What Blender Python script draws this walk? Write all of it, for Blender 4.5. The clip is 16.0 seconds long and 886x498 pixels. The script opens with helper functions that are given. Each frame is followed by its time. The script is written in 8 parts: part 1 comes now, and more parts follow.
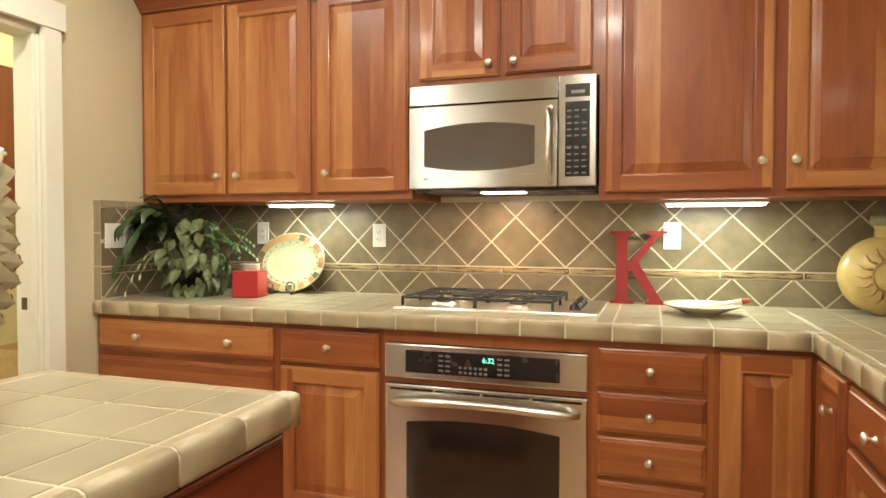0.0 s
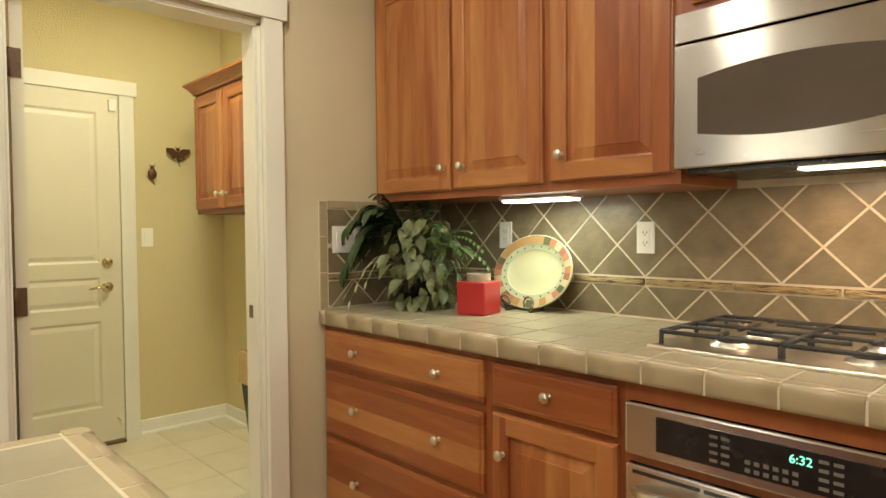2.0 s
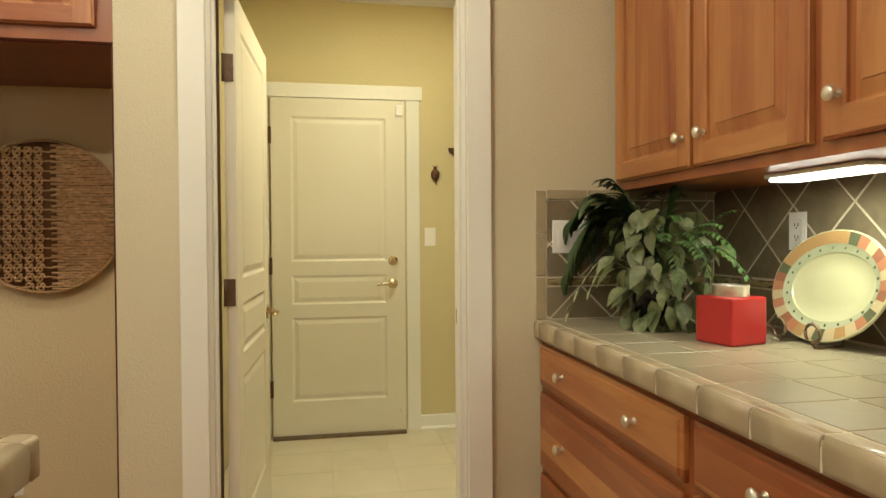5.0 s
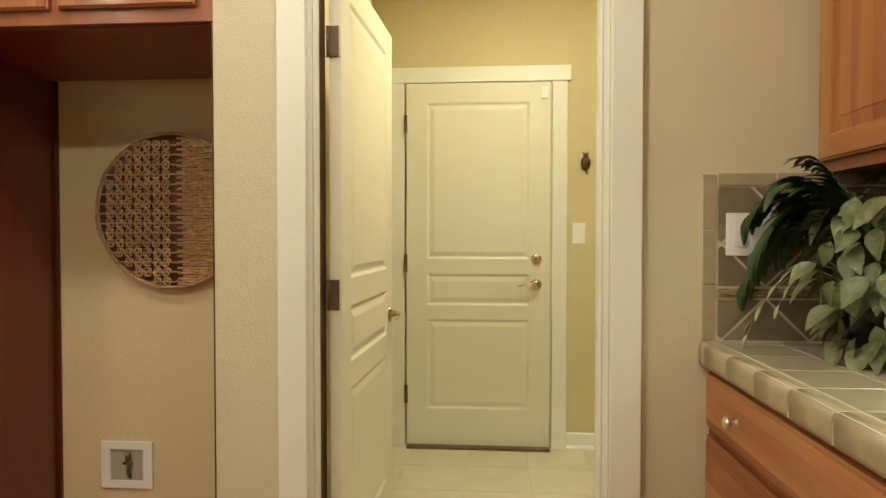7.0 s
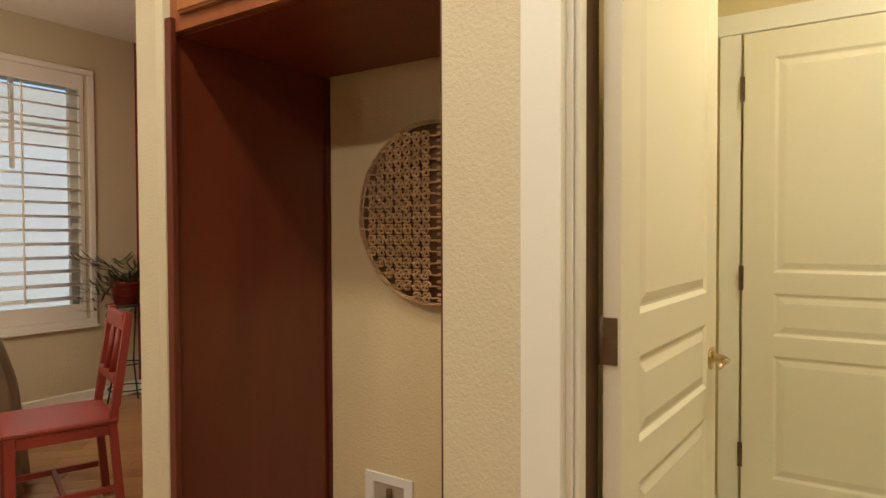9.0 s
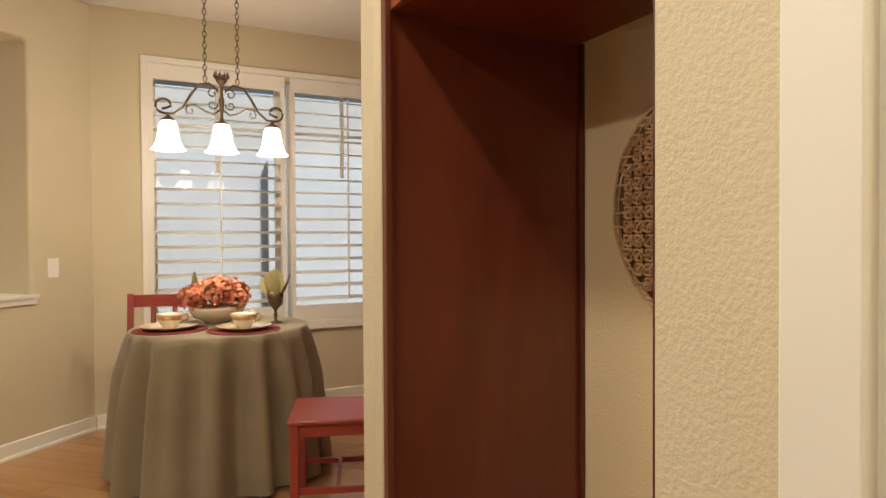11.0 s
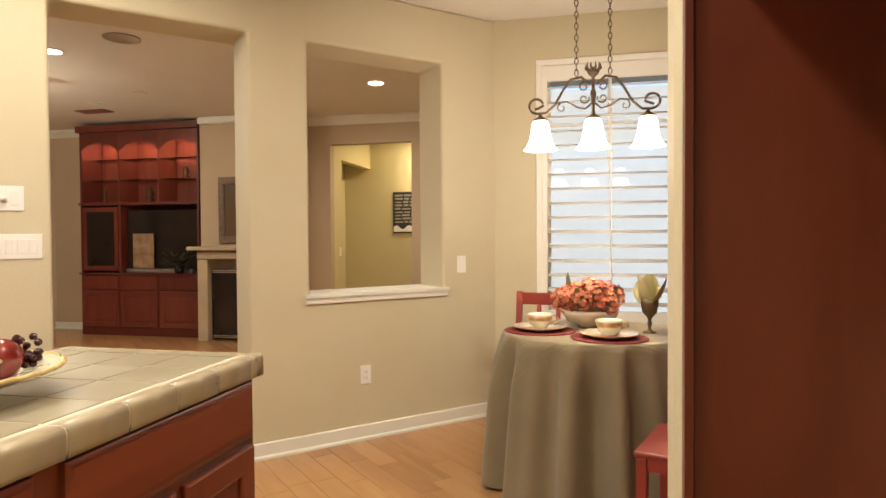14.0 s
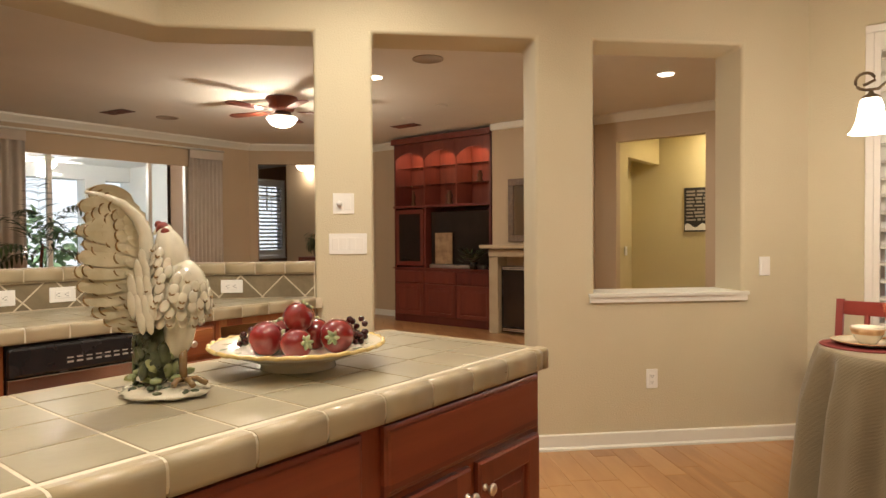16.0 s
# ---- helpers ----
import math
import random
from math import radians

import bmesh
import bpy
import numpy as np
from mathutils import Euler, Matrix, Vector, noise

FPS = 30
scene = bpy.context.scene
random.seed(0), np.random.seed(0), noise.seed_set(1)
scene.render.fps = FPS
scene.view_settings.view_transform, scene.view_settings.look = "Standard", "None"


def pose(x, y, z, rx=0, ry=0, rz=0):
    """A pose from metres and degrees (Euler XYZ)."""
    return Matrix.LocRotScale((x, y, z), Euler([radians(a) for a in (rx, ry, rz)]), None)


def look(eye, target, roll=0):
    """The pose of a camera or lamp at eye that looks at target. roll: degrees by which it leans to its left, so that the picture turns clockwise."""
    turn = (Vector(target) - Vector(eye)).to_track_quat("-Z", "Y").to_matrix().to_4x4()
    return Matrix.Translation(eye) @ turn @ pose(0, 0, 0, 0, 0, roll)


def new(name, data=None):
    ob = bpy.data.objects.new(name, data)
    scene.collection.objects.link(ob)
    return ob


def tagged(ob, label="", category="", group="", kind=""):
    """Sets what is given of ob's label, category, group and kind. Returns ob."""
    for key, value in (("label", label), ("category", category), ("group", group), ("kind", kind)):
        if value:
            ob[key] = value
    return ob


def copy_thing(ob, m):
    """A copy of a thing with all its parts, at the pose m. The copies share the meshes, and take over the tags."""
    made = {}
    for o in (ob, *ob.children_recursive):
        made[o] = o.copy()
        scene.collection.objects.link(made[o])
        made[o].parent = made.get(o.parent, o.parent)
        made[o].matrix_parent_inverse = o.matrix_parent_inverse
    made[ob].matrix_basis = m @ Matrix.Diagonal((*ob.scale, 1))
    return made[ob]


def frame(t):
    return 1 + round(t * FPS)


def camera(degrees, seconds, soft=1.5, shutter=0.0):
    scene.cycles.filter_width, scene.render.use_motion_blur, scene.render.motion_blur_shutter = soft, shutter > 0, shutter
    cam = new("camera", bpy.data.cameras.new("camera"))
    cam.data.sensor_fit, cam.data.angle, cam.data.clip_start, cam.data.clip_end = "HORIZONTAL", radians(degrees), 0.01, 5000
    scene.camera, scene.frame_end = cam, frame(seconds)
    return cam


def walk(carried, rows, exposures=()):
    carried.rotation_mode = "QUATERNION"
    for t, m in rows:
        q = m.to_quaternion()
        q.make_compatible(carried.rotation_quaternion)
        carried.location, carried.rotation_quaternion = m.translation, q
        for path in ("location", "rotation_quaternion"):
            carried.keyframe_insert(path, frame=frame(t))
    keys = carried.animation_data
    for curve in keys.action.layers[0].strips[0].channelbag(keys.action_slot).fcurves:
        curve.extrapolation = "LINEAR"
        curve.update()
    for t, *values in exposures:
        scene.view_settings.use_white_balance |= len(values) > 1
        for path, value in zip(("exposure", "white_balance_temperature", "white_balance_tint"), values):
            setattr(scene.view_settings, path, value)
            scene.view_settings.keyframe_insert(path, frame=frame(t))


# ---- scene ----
cam = camera(70.0, 16.0)
METRES, EYE, TILT, LEAN, TURN = 3.66, 1.235, 0.0, 0.0, 18.2
EXPOSURES = [(0, 1.07, 6200, 5), (1.5, 0.76, 6350, 4), (3.5, 0.48, 6500, 4), (7, 0.60, 6500, 4), (9.5, 0.57, 6750, 10), (12.5, 1.08, 6250, 10), (14, 1.13, 6300, 10), (15.5, 0.87, 6400, 12), (16, 0.87, 6400, 12)]
PATH = [
    (0, (-0.015, 0.029, 1.223), (-0.641, 1.928, 1.169), 0.1),
    (0.5, (-0.007, 0.304, 1.208), (-0.892, 2.097, 1.172), 0.0),
    (1, (-0.071, 0.453, 1.239), (-1.124, 2.152, 1.188), -0.1),
    (1.5, (-0.088, 0.646, 1.25), (-1.353, 2.194, 1.193), -0.4),
    (2, (-0.125, 0.816, 1.235), (-1.589, 2.178, 1.178), -0.5),
    (2.5, (-0.157, 0.976, 1.245), (-1.783, 2.139, 1.192), -0.6),
    (3, (-0.163, 1.131, 1.258), (-1.913, 2.099, 1.207), -0.7),
    (3.5, (-0.179, 1.248, 1.243), (-2.02, 2.026, 1.197), -0.6),
    (4, (-0.233, 1.355, 1.211), (-2.138, 1.963, 1.169), -0.4),
    (6.3, (-0.419, 1.635, 1.196), (-2.418, 1.677, 1.156), -0.2),
    (6.5, (-0.474, 1.646, 1.198), (-2.473, 1.63, 1.153), -0.1),
    (7, (-0.632, 1.656, 1.202), (-2.625, 1.499, 1.157), 0.0),
    (7.5, (-0.803, 1.666, 1.215), (-2.77, 1.309, 1.161), -0.1),
    (8, (-0.978, 1.678, 1.229), (-2.888, 1.088, 1.177), -0.2),
    (8.5, (-1.123, 1.646, 1.202), (-2.928, 0.785, 1.167), -0.3),
    (9, (-1.291, 1.59, 1.229), (-2.956, 0.483, 1.181), -0.2),
    (9.5, (-1.441, 1.563, 1.219), (-2.948, 0.249, 1.188), -0.3),
    (10, (-1.555, 1.553, 1.216), (-2.876, 0.05, 1.188), -0.2),
    (12.3, (-1.992, 1.367, 1.228), (-2.298, -0.61, 1.192), -0.3),
    (12.5, (-2.015, 1.361, 1.229), (-2.229, -0.628, 1.193), -0.2),
    (13, (-2.079, 1.285, 1.222), (-2.052, -0.714, 1.185), -0.3),
    (13.5, (-2.141, 1.235, 1.236), (-1.899, -0.75, 1.196), -0.3),
    (14, (-2.188, 1.217, 1.242), (-1.751, -0.735, 1.201), -0.4),
    (14.5, (-2.207, 1.203, 1.237), (-1.543, -0.683, 1.2), -0.4),
    (15, (-2.213, 1.21, 1.246), (-1.325, -0.581, 1.207), -0.5),
    (15.5, (-2.206, 1.228, 1.243), (-1.133, -0.459, 1.204), -0.4),
    (16, (-2.198, 1.237, 1.241), (-0.967, -0.339, 1.203), -0.4),
]
walk(cam, [(t, look(eye, target, roll)) for t, eye, target, roll in PATH], EXPOSURES)

# ---- world and light ----
CEIL = 2.72
world = bpy.data.worlds.new("world")
scene.world = world
world.use_nodes = True
wn = world.node_tree
sky = wn.nodes.new("ShaderNodeTexSky")
sky.sky_type = "NISHITA"
sky.sun_disc = False
sky.sun_elevation, sky.sun_rotation = radians(56), radians(-40)
wn.links.new(sky.outputs[0], wn.nodes["Background"].inputs[0])
wn.nodes["Background"].inputs[1].default_value = 0.15
sun = new("sun", bpy.data.lights.new("sun", "SUN"))
sun.data.energy, sun.data.angle, sun.data.color = 5.0, radians(6), (1.0, 0.97, 0.93)
sun.matrix_world = look((-6, 7, 13.7), (0, 0, 0))

WARM = (1.0, 0.90, 0.74)
LAMPS = 0.5                             # all lamps together, against the daylight


def lamp(name, x, y, z, power, size=0.14, color=WARM, kind="DISK"):
    data = bpy.data.lights.new(name, "AREA")
    data.shape, data.size, data.energy, data.color = kind, size, power * LAMPS, color
    ob = new(name, data)
    ob.matrix_world = pose(x, y, z)
    return ob


def bulb(name, x, y, z, power, radius=0.04, color=WARM):
    data = bpy.data.lights.new(name, "POINT")
    data.energy, data.shadow_soft_size, data.color = power * LAMPS, radius, color
    ob = new(name, data)
    ob.matrix_world = pose(x, y, z)
    return ob


# assumed recessed cans over the kitchen, all out of view
ASSUMED_CANS = [(-1.7, 1.5), (-0.3, 1.5), (-1.7, 0.3), (-0.3, 0.3), (-0.2, -0.8)]
for (cx, cy), power in zip(ASSUMED_CANS, (16, 18, 17, 30, 14)):
    lamp("can_light", cx, cy, CEIL - 0.03, power, 0.15)
lamp("can_light", -0.26, -4.55, CEIL - 0.03, 22, 0.15)
lamp("can_light", 1.9, -3.0, CEIL - 0.03, 14, 0.15)
# lamps added to light the laundry and the hall, their sources unseen
lamp("laundry_fill", -3.05, 1.9, CEIL - 0.06, 34, 0.4, (1.0, 0.92, 0.68))
lamp("hall_fill", -0.1, -7.3, CEIL - 0.06, 20, 0.3, (1.0, 0.84, 0.58))


# ---- materials ----
def mat(name, c1, c2=None, rough=0.5, scale=6.0, bump=0.0, bscale=120.0, metal=0.0, stretch=(1, 1, 1), rnd=0.0, coat=0.0, spread=0.25, detail=4.0):
    """A procedural surface: two colours mixed by noise, fine relief, and a tone that varies from piece to piece."""
    m = bpy.data.materials.new(name)
    m.use_nodes = True
    t = m.node_tree
    N, L = t.nodes, t.links
    p = N["Principled BSDF"]
    co = N.new("ShaderNodeTexCoord")
    mp = N.new("ShaderNodeMapping")
    mp.inputs["Scale"].default_value = stretch
    L.new(co.outputs["Object"], mp.inputs["Vector"])
    n1 = N.new("ShaderNodeTexNoise")
    n1.inputs["Scale"].default_value, n1.inputs["Detail"].default_value = scale, detail
    L.new(mp.outputs[0], n1.inputs["Vector"])
    ramp = N.new("ShaderNodeValToRGB")
    ramp.color_ramp.elements[0].position, ramp.color_ramp.elements[1].position = 0.5 - spread, 0.5 + spread
    ramp.color_ramp.elements[0].color = (*c1, 1)
    ramp.color_ramp.elements[1].color = (*(c2 or c1), 1)
    L.new(n1.outputs["Fac"], ramp.inputs["Fac"])
    out = ramp.outputs["Color"]
    if rnd:
        oi, ge = N.new("ShaderNodeObjectInfo"), N.new("ShaderNodeNewGeometry")
        ad, mr = N.new("ShaderNodeMath"), N.new("ShaderNodeMapRange")
        ad.operation = "ADD"
        L.new(oi.outputs["Random"], ad.inputs[0])
        L.new(ge.outputs["Random Per Island"], ad.inputs[1])
        L.new(ad.outputs[0], mr.inputs["Value"])
        mr.inputs["From Max"].default_value = 2.0
        mr.inputs["To Min"].default_value, mr.inputs["To Max"].default_value = 1 - rnd, 1 + rnd
        hs = N.new("ShaderNodeHueSaturation")
        L.new(mr.outputs[0], hs.inputs["Value"])
        L.new(out, hs.inputs["Color"])
        # each piece gets its own stretch of the pattern
        vm = N.new("ShaderNodeVectorMath")
        vm.operation = "MULTIPLY_ADD"
        L.new(ad.outputs[0], vm.inputs[0])
        vm.inputs[1].default_value = (7.1, 3.3, 5.7)
        L.new(mp.outputs[0], vm.inputs[2])
        L.new(vm.outputs[0], n1.inputs["Vector"])
        out = hs.outputs["Color"]
    L.new(out, p.inputs["Base Color"])
    p.inputs["Roughness"].default_value, p.inputs["Metallic"].default_value = rough, metal
    p.inputs["Coat Weight"].default_value, p.inputs["Coat Roughness"].default_value = coat, 0.15
    rr = N.new("ShaderNodeMapRange")
    rr.inputs["To Min"].default_value, rr.inputs["To Max"].default_value = max(0.02, rough - 0.06), min(1, rough + 0.08)
    L.new(n1.outputs["Fac"], rr.inputs["Value"])
    L.new(rr.outputs[0], p.inputs["Roughness"])
    if bump:
        n2, b = N.new("ShaderNodeTexNoise"), N.new("ShaderNodeBump")
        n2.inputs["Scale"].default_value, n2.inputs["Detail"].default_value = bscale, 3.0
        L.new(mp.outputs[0], n2.inputs["Vector"])
        L.new(n2.outputs["Fac"], b.inputs["Height"])
        b.inputs["Strength"].default_value, b.inputs["Distance"].default_value = min(1.0, bump), 0.004
        L.new(b.outputs[0], p.inputs["Normal"])
    return m


def wood(name, dark, mid, light, axis, boards=0.0, rough=0.36, coat=0.14):
    """Stained, varnished wood with its grain along one axis; boards: the width of the strips that it is glued from."""
    m = bpy.data.materials.new(name)
    m.use_nodes = True
    t = m.node_tree
    N, L = t.nodes, t.links
    p = N["Principled BSDF"]
    co, ge, oi = N.new("ShaderNodeTexCoord"), N.new("ShaderNodeNewGeometry"), N.new("ShaderNodeObjectInfo")
    sep = N.new("ShaderNodeSeparateXYZ")
    L.new(co.outputs["Object"], sep.inputs[0])

    def math(op, a, b):
        n = N.new("ShaderNodeMath")
        n.operation = op
        for k, v in enumerate((a, b)):
            if isinstance(v, (int, float)):
                n.inputs[k].default_value = v
            else:
                L.new(v, n.inputs[k])
        return n.outputs[0]
    seed = math("ADD", math("MULTIPLY", ge.outputs["Random Per Island"], 13.0), math("MULTIPLY", oi.outputs["Random"], 29.0))
    across = sep.outputs["Z"] if axis == "X" else math("ADD", sep.outputs["X"], sep.outputs["Y"])
    if boards:
        cell = math("FLOOR", math("ADD", math("DIVIDE", across, boards), math("MULTIPLY", seed, 3.7)), 0.0)
        seed = math("ADD", seed, cell)
    wn_ = N.new("ShaderNodeTexWhiteNoise")
    wn_.noise_dimensions = "1D"
    L.new(seed, wn_.inputs["W"])
    off = N.new("ShaderNodeVectorMath")
    off.operation = "MULTIPLY_ADD"
    L.new(wn_.outputs["Color"], off.inputs[0])
    off.inputs[1].default_value = (20, 20, 20)
    L.new(co.outputs["Object"], off.inputs[2])
    mp = N.new("ShaderNodeMapping")
    s = {"X": (1.3, 9, 9), "Y": (9, 1.3, 9), "Z": (9, 9, 1.3)}[axis]
    mp.inputs["Scale"].default_value = s
    L.new(off.outputs[0], mp.inputs["Vector"])
    n1 = N.new("ShaderNodeTexNoise")
    n1.inputs["Scale"].default_value, n1.inputs["Detail"].default_value, n1.inputs["Distortion"].default_value = 1.0, 5.0, 1.0
    L.new(mp.outputs[0], n1.inputs["Vector"])
    n2 = N.new("ShaderNodeTexNoise")
    n2.inputs["Scale"].default_value, n2.inputs["Detail"].default_value = 9.0, 3.0
    L.new(mp.outputs[0], n2.inputs["Vector"])
    # blend: board tone, broad figure and fine pores
    v = math("ADD", math("MULTIPLY", wn_.outputs["Value"], 0.36), math("MULTIPLY", n1.outputs["Fac"], 0.64))
    v = math("ADD", v, math("MULTIPLY", math("SUBTRACT", n2.outputs["Fac"], 0.5), 0.14))
    ramp = N.new("ShaderNodeValToRGB")
    e = ramp.color_ramp.elements
    e[0].position, e[0].color = 0.22, (*dark, 1)
    e[1].position, e[1].color = 0.80, (*light, 1)
    k = e.new(0.48)
    k.color = (*mid, 1)
    L.new(v, ramp.inputs["Fac"])
    L.new(ramp.outputs["Color"], p.inputs["Base Color"])
    p.inputs["Roughness"].default_value = rough
    p.inputs["Coat Weight"].default_value, p.inputs["Coat Roughness"].default_value = coat, 0.12
    b = N.new("ShaderNodeBump")
    b.inputs["Strength"].default_value, b.inputs["Distance"].default_value = 0.12, 0.002
    L.new(n2.outputs["Fac"], b.inputs["Height"])
    L.new(b.outputs[0], p.inputs["Normal"])
    return m


def glow(name, color, strength):
    m = bpy.data.materials.new(name)
    m.use_nodes = True
    p = m.node_tree.nodes["Principled BSDF"]
    p.inputs["Base Color"].default_value = (*[min(0.9, c) for c in color], 1)
    p.inputs["Emission Color"].default_value, p.inputs["Emission Strength"].default_value = (*color, 1), strength
    p.inputs["Roughness"].default_value = 0.4
    return m


def glassy(name, tint=(1, 1, 1), rough=0.0, alpha=0.12):
    """Thin clear glass: mostly see-through, with a mirror gloss."""
    m = bpy.data.materials.new(name)
    m.use_nodes = True
    t = m.node_tree
    t.nodes.clear()
    out, mix = t.nodes.new("ShaderNodeOutputMaterial"), t.nodes.new("ShaderNodeMixShader")
    tr, gl, fr = t.nodes.new("ShaderNodeBsdfTransparent"), t.nodes.new("ShaderNodeBsdfGlossy"), t.nodes.new("ShaderNodeFresnel")
    tr.inputs[0].default_value = (*tint, 1)
    gl.inputs["Roughness"].default_value = rough
    fr.inputs[0].default_value = 1.5
    t.links.new(fr.outputs[0], mix.inputs[0])
    t.links.new(tr.outputs[0], mix.inputs[1])
    t.links.new(gl.outputs[0], mix.inputs[2])
    t.links.new(mix.outputs[0], out.inputs[0])
    return m


CHD, CHM, CHL = (0.165, 0.037, 0.011), (0.285, 0.085, 0.024), (0.47, 0.215, 0.068)
M_WV = wood("cherry_upright", CHD, CHM, CHL, "Z", 0.085)
M_WH = wood("cherry_level", CHD, CHM, CHL, "X", 0.075)
M_WVB = wood("cherry_frame", (0.17, 0.040, 0.012), (0.25, 0.070, 0.020), (0.34, 0.115, 0.034), "Z", 0.0)
M_WV2 = wood("cherry_upright_red", (0.105, 0.018, 0.008), (0.175, 0.034, 0.013), (0.25, 0.062, 0.023), "Z", 0.16)
M_WH2 = wood("cherry_level_red", (0.105, 0.018, 0.008), (0.175, 0.034, 0.013), (0.25, 0.062, 0.023), "X", 0.14)
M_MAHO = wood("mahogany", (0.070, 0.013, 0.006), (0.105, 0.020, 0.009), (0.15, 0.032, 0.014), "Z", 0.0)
M_ENT = wood("entertainment_wood", (0.085, 0.014, 0.009), (0.13, 0.024, 0.014), (0.19, 0.042, 0.023), "Z", 0.0)
M_PLANK = wood("hickory_plank", (0.30, 0.135, 0.048), (0.42, 0.215, 0.085), (0.50, 0.28, 0.12), "X", 0.0, 0.30, 0.3)
M_WALL = mat("beige_wall_paint", (0.57, 0.50, 0.335), (0.62, 0.55, 0.385), 0.66, 1.3, 0.55, 130)
M_WALLF = mat("tan_wall_paint", (0.50, 0.39, 0.26), (0.54, 0.42, 0.285), 0.75, 1.2, 0.4, 75)
M_WALLB = mat("brown_wall_paint", (0.25, 0.15, 0.09), (0.28, 0.17, 0.10), 0.75, 1.2, 0.3, 75)
M_RED = mat("red_wall_paint", (0.22, 0.012, 0.012), (0.26, 0.016, 0.014), 0.7, 1.5, 0.3, 75)
M_WALLY = mat("yellow_wall_paint", (0.605, 0.523, 0.287), (0.65, 0.567, 0.328), 0.70, 1.3, 0.7, 110)
M_CEIL = mat("ceiling_paint", (0.70, 0.66, 0.58), (0.74, 0.70, 0.62), 0.85, 2, 0.4, 60)
M_TRIM = mat("cream_trim_paint", (0.77, 0.755, 0.66), (0.79, 0.775, 0.69), 0.38, 2)
M_DOOR = mat("cream_door_paint", (0.72, 0.68, 0.54), (0.745, 0.705, 0.565), 0.40, 1.5)
M_WHITE = mat("white_plastic", (0.82, 0.80, 0.74), (0.85, 0.83, 0.78), 0.3, 5)
M_DARK = mat("black_plastic", (0.012, 0.011, 0.011), (0.02, 0.018, 0.018), 0.25, 8)
M_GROUT = mat("sand_grout", (0.60, 0.53, 0.40), (0.68, 0.61, 0.47), 0.85, 30, 0.5, 300)
M_STONE = mat("slate_green_tile", (0.125, 0.098, 0.058), (0.255, 0.205, 0.125), 0.30, 11, 1.0, 30, rnd=0.16, detail=9, spread=0.32)
M_TOPT = mat("counter_tile", (0.235, 0.202, 0.13), (0.375, 0.33, 0.225), 0.30, 8, 0.10, 40, rnd=0.08, detail=5, spread=0.42)
M_EDGE = mat("counter_edge_tile", (0.36, 0.29, 0.178), (0.40, 0.33, 0.208), 0.30, 4, 0.08, 45, stretch=(2, 2, 8), rnd=0.03)
M_LISTEL = mat("listello_relief", (0.10, 0.055, 0.03), (0.36, 0.27, 0.13), 0.35, 22, 0.8, 30, rnd=0.1, spread=0.1)
M_FTILE = mat("laundry_floor_tile", (0.56, 0.50, 0.36), (0.64, 0.58, 0.43), 0.35, 5, 0.1, 40, rnd=0.05)
M_STEEL = mat("brushed_steel", (0.60, 0.585, 0.55), (0.65, 0.635, 0.60), 0.20, 1.5, metal=1.0)
M_NICKEL = mat("brushed_nickel", (0.74, 0.70, 0.62), (0.80, 0.76, 0.68), 0.30, 20, metal=1.0)
M_BRASS = mat("aged_brass", (0.58, 0.47, 0.28), (0.66, 0.55, 0.35), 0.27, 20, metal=1.0)
M_IRON = mat("cast_iron", (0.020, 0.018, 0.017), (0.035, 0.03, 0.028), 0.55, 40, 0.3, 200)
M_BRONZE = mat("aged_bronze", (0.14, 0.10, 0.06), (0.24, 0.18, 0.11), 0.40, 25, 0.1, 90, metal=0.8)
_t = M_STEEL.node_tree
_p = _t.nodes["Principled BSDF"]
_tan = _t.nodes.new("ShaderNodeCombineXYZ")
_tan.inputs[2].default_value = 1.0
_t.links.new(_tan.outputs[0], _p.inputs["Tangent"])
_p.inputs["Anisotropic"].default_value = 0.85
M_HINGE = mat("worn_hinge_bronze", (0.10, 0.060, 0.034), (0.17, 0.105, 0.06), 0.4, 30, metal=0.3)
M_GLASSD = mat("dark_oven_glass", (0.020, 0.014, 0.011), (0.03, 0.02, 0.016), 0.06, 5)
M_MWGL = mat("microwave_window", (0.075, 0.060, 0.045), (0.09, 0.072, 0.055), 0.10, 5)
M_PANE = glassy("window_glass", (0.95, 0.97, 0.97))
M_SHADE = glow("alabaster_shade_glow", (1.0, 0.88, 0.72), 3.25)
M_TUBE = glow("lamp_tube_glow", (1.0, 0.97, 0.86), 4.50)
M_CAN = glow("can_lamp_glow", (1.0, 0.88, 0.68), 4.50)


# ---- building helpers ----
def bx(bm, x0, x1, y0, y1, z0, z1, mi=0, bev=0.0):
    """Adds a box; bev chamfers its edges."""
    r = bmesh.ops.create_cube(bm, size=1.0)
    vs = r["verts"]
    for v in vs:
        v.co = Vector(((x0 + x1) / 2 + v.co.x * (x1 - x0), (y0 + y1) / 2 + v.co.y * (y1 - y0), (z0 + z1) / 2 + v.co.z * (z1 - z0)))
    fs = {f for v in vs for f in v.link_faces}
    for f in fs:
        f.material_index = mi
    if bev:
        es = list({e for v in vs for e in v.link_edges})
        bmesh.ops.bevel(bm, geom=es, offset=bev, segments=2, affect="EDGES", profile=0.5)
    return vs


def prism(bm, pts, z0, z1, mi=0):
    """A plan outline (counter-clockwise) raised from z0 to z1."""
    lo = [bm.verts.new((x, y, z0)) for x, y in pts]
    hi = [bm.verts.new((x, y, z1)) for x, y in pts]
    fs = [bm.faces.new(hi), bm.faces.new(lo[::-1])]
    for i in range(len(pts)):
        j = (i + 1) % len(pts)
        fs.append(bm.faces.new((lo[i], lo[j], hi[j], hi[i])))
    for f in fs:
        f.material_index = mi
    return lo + hi


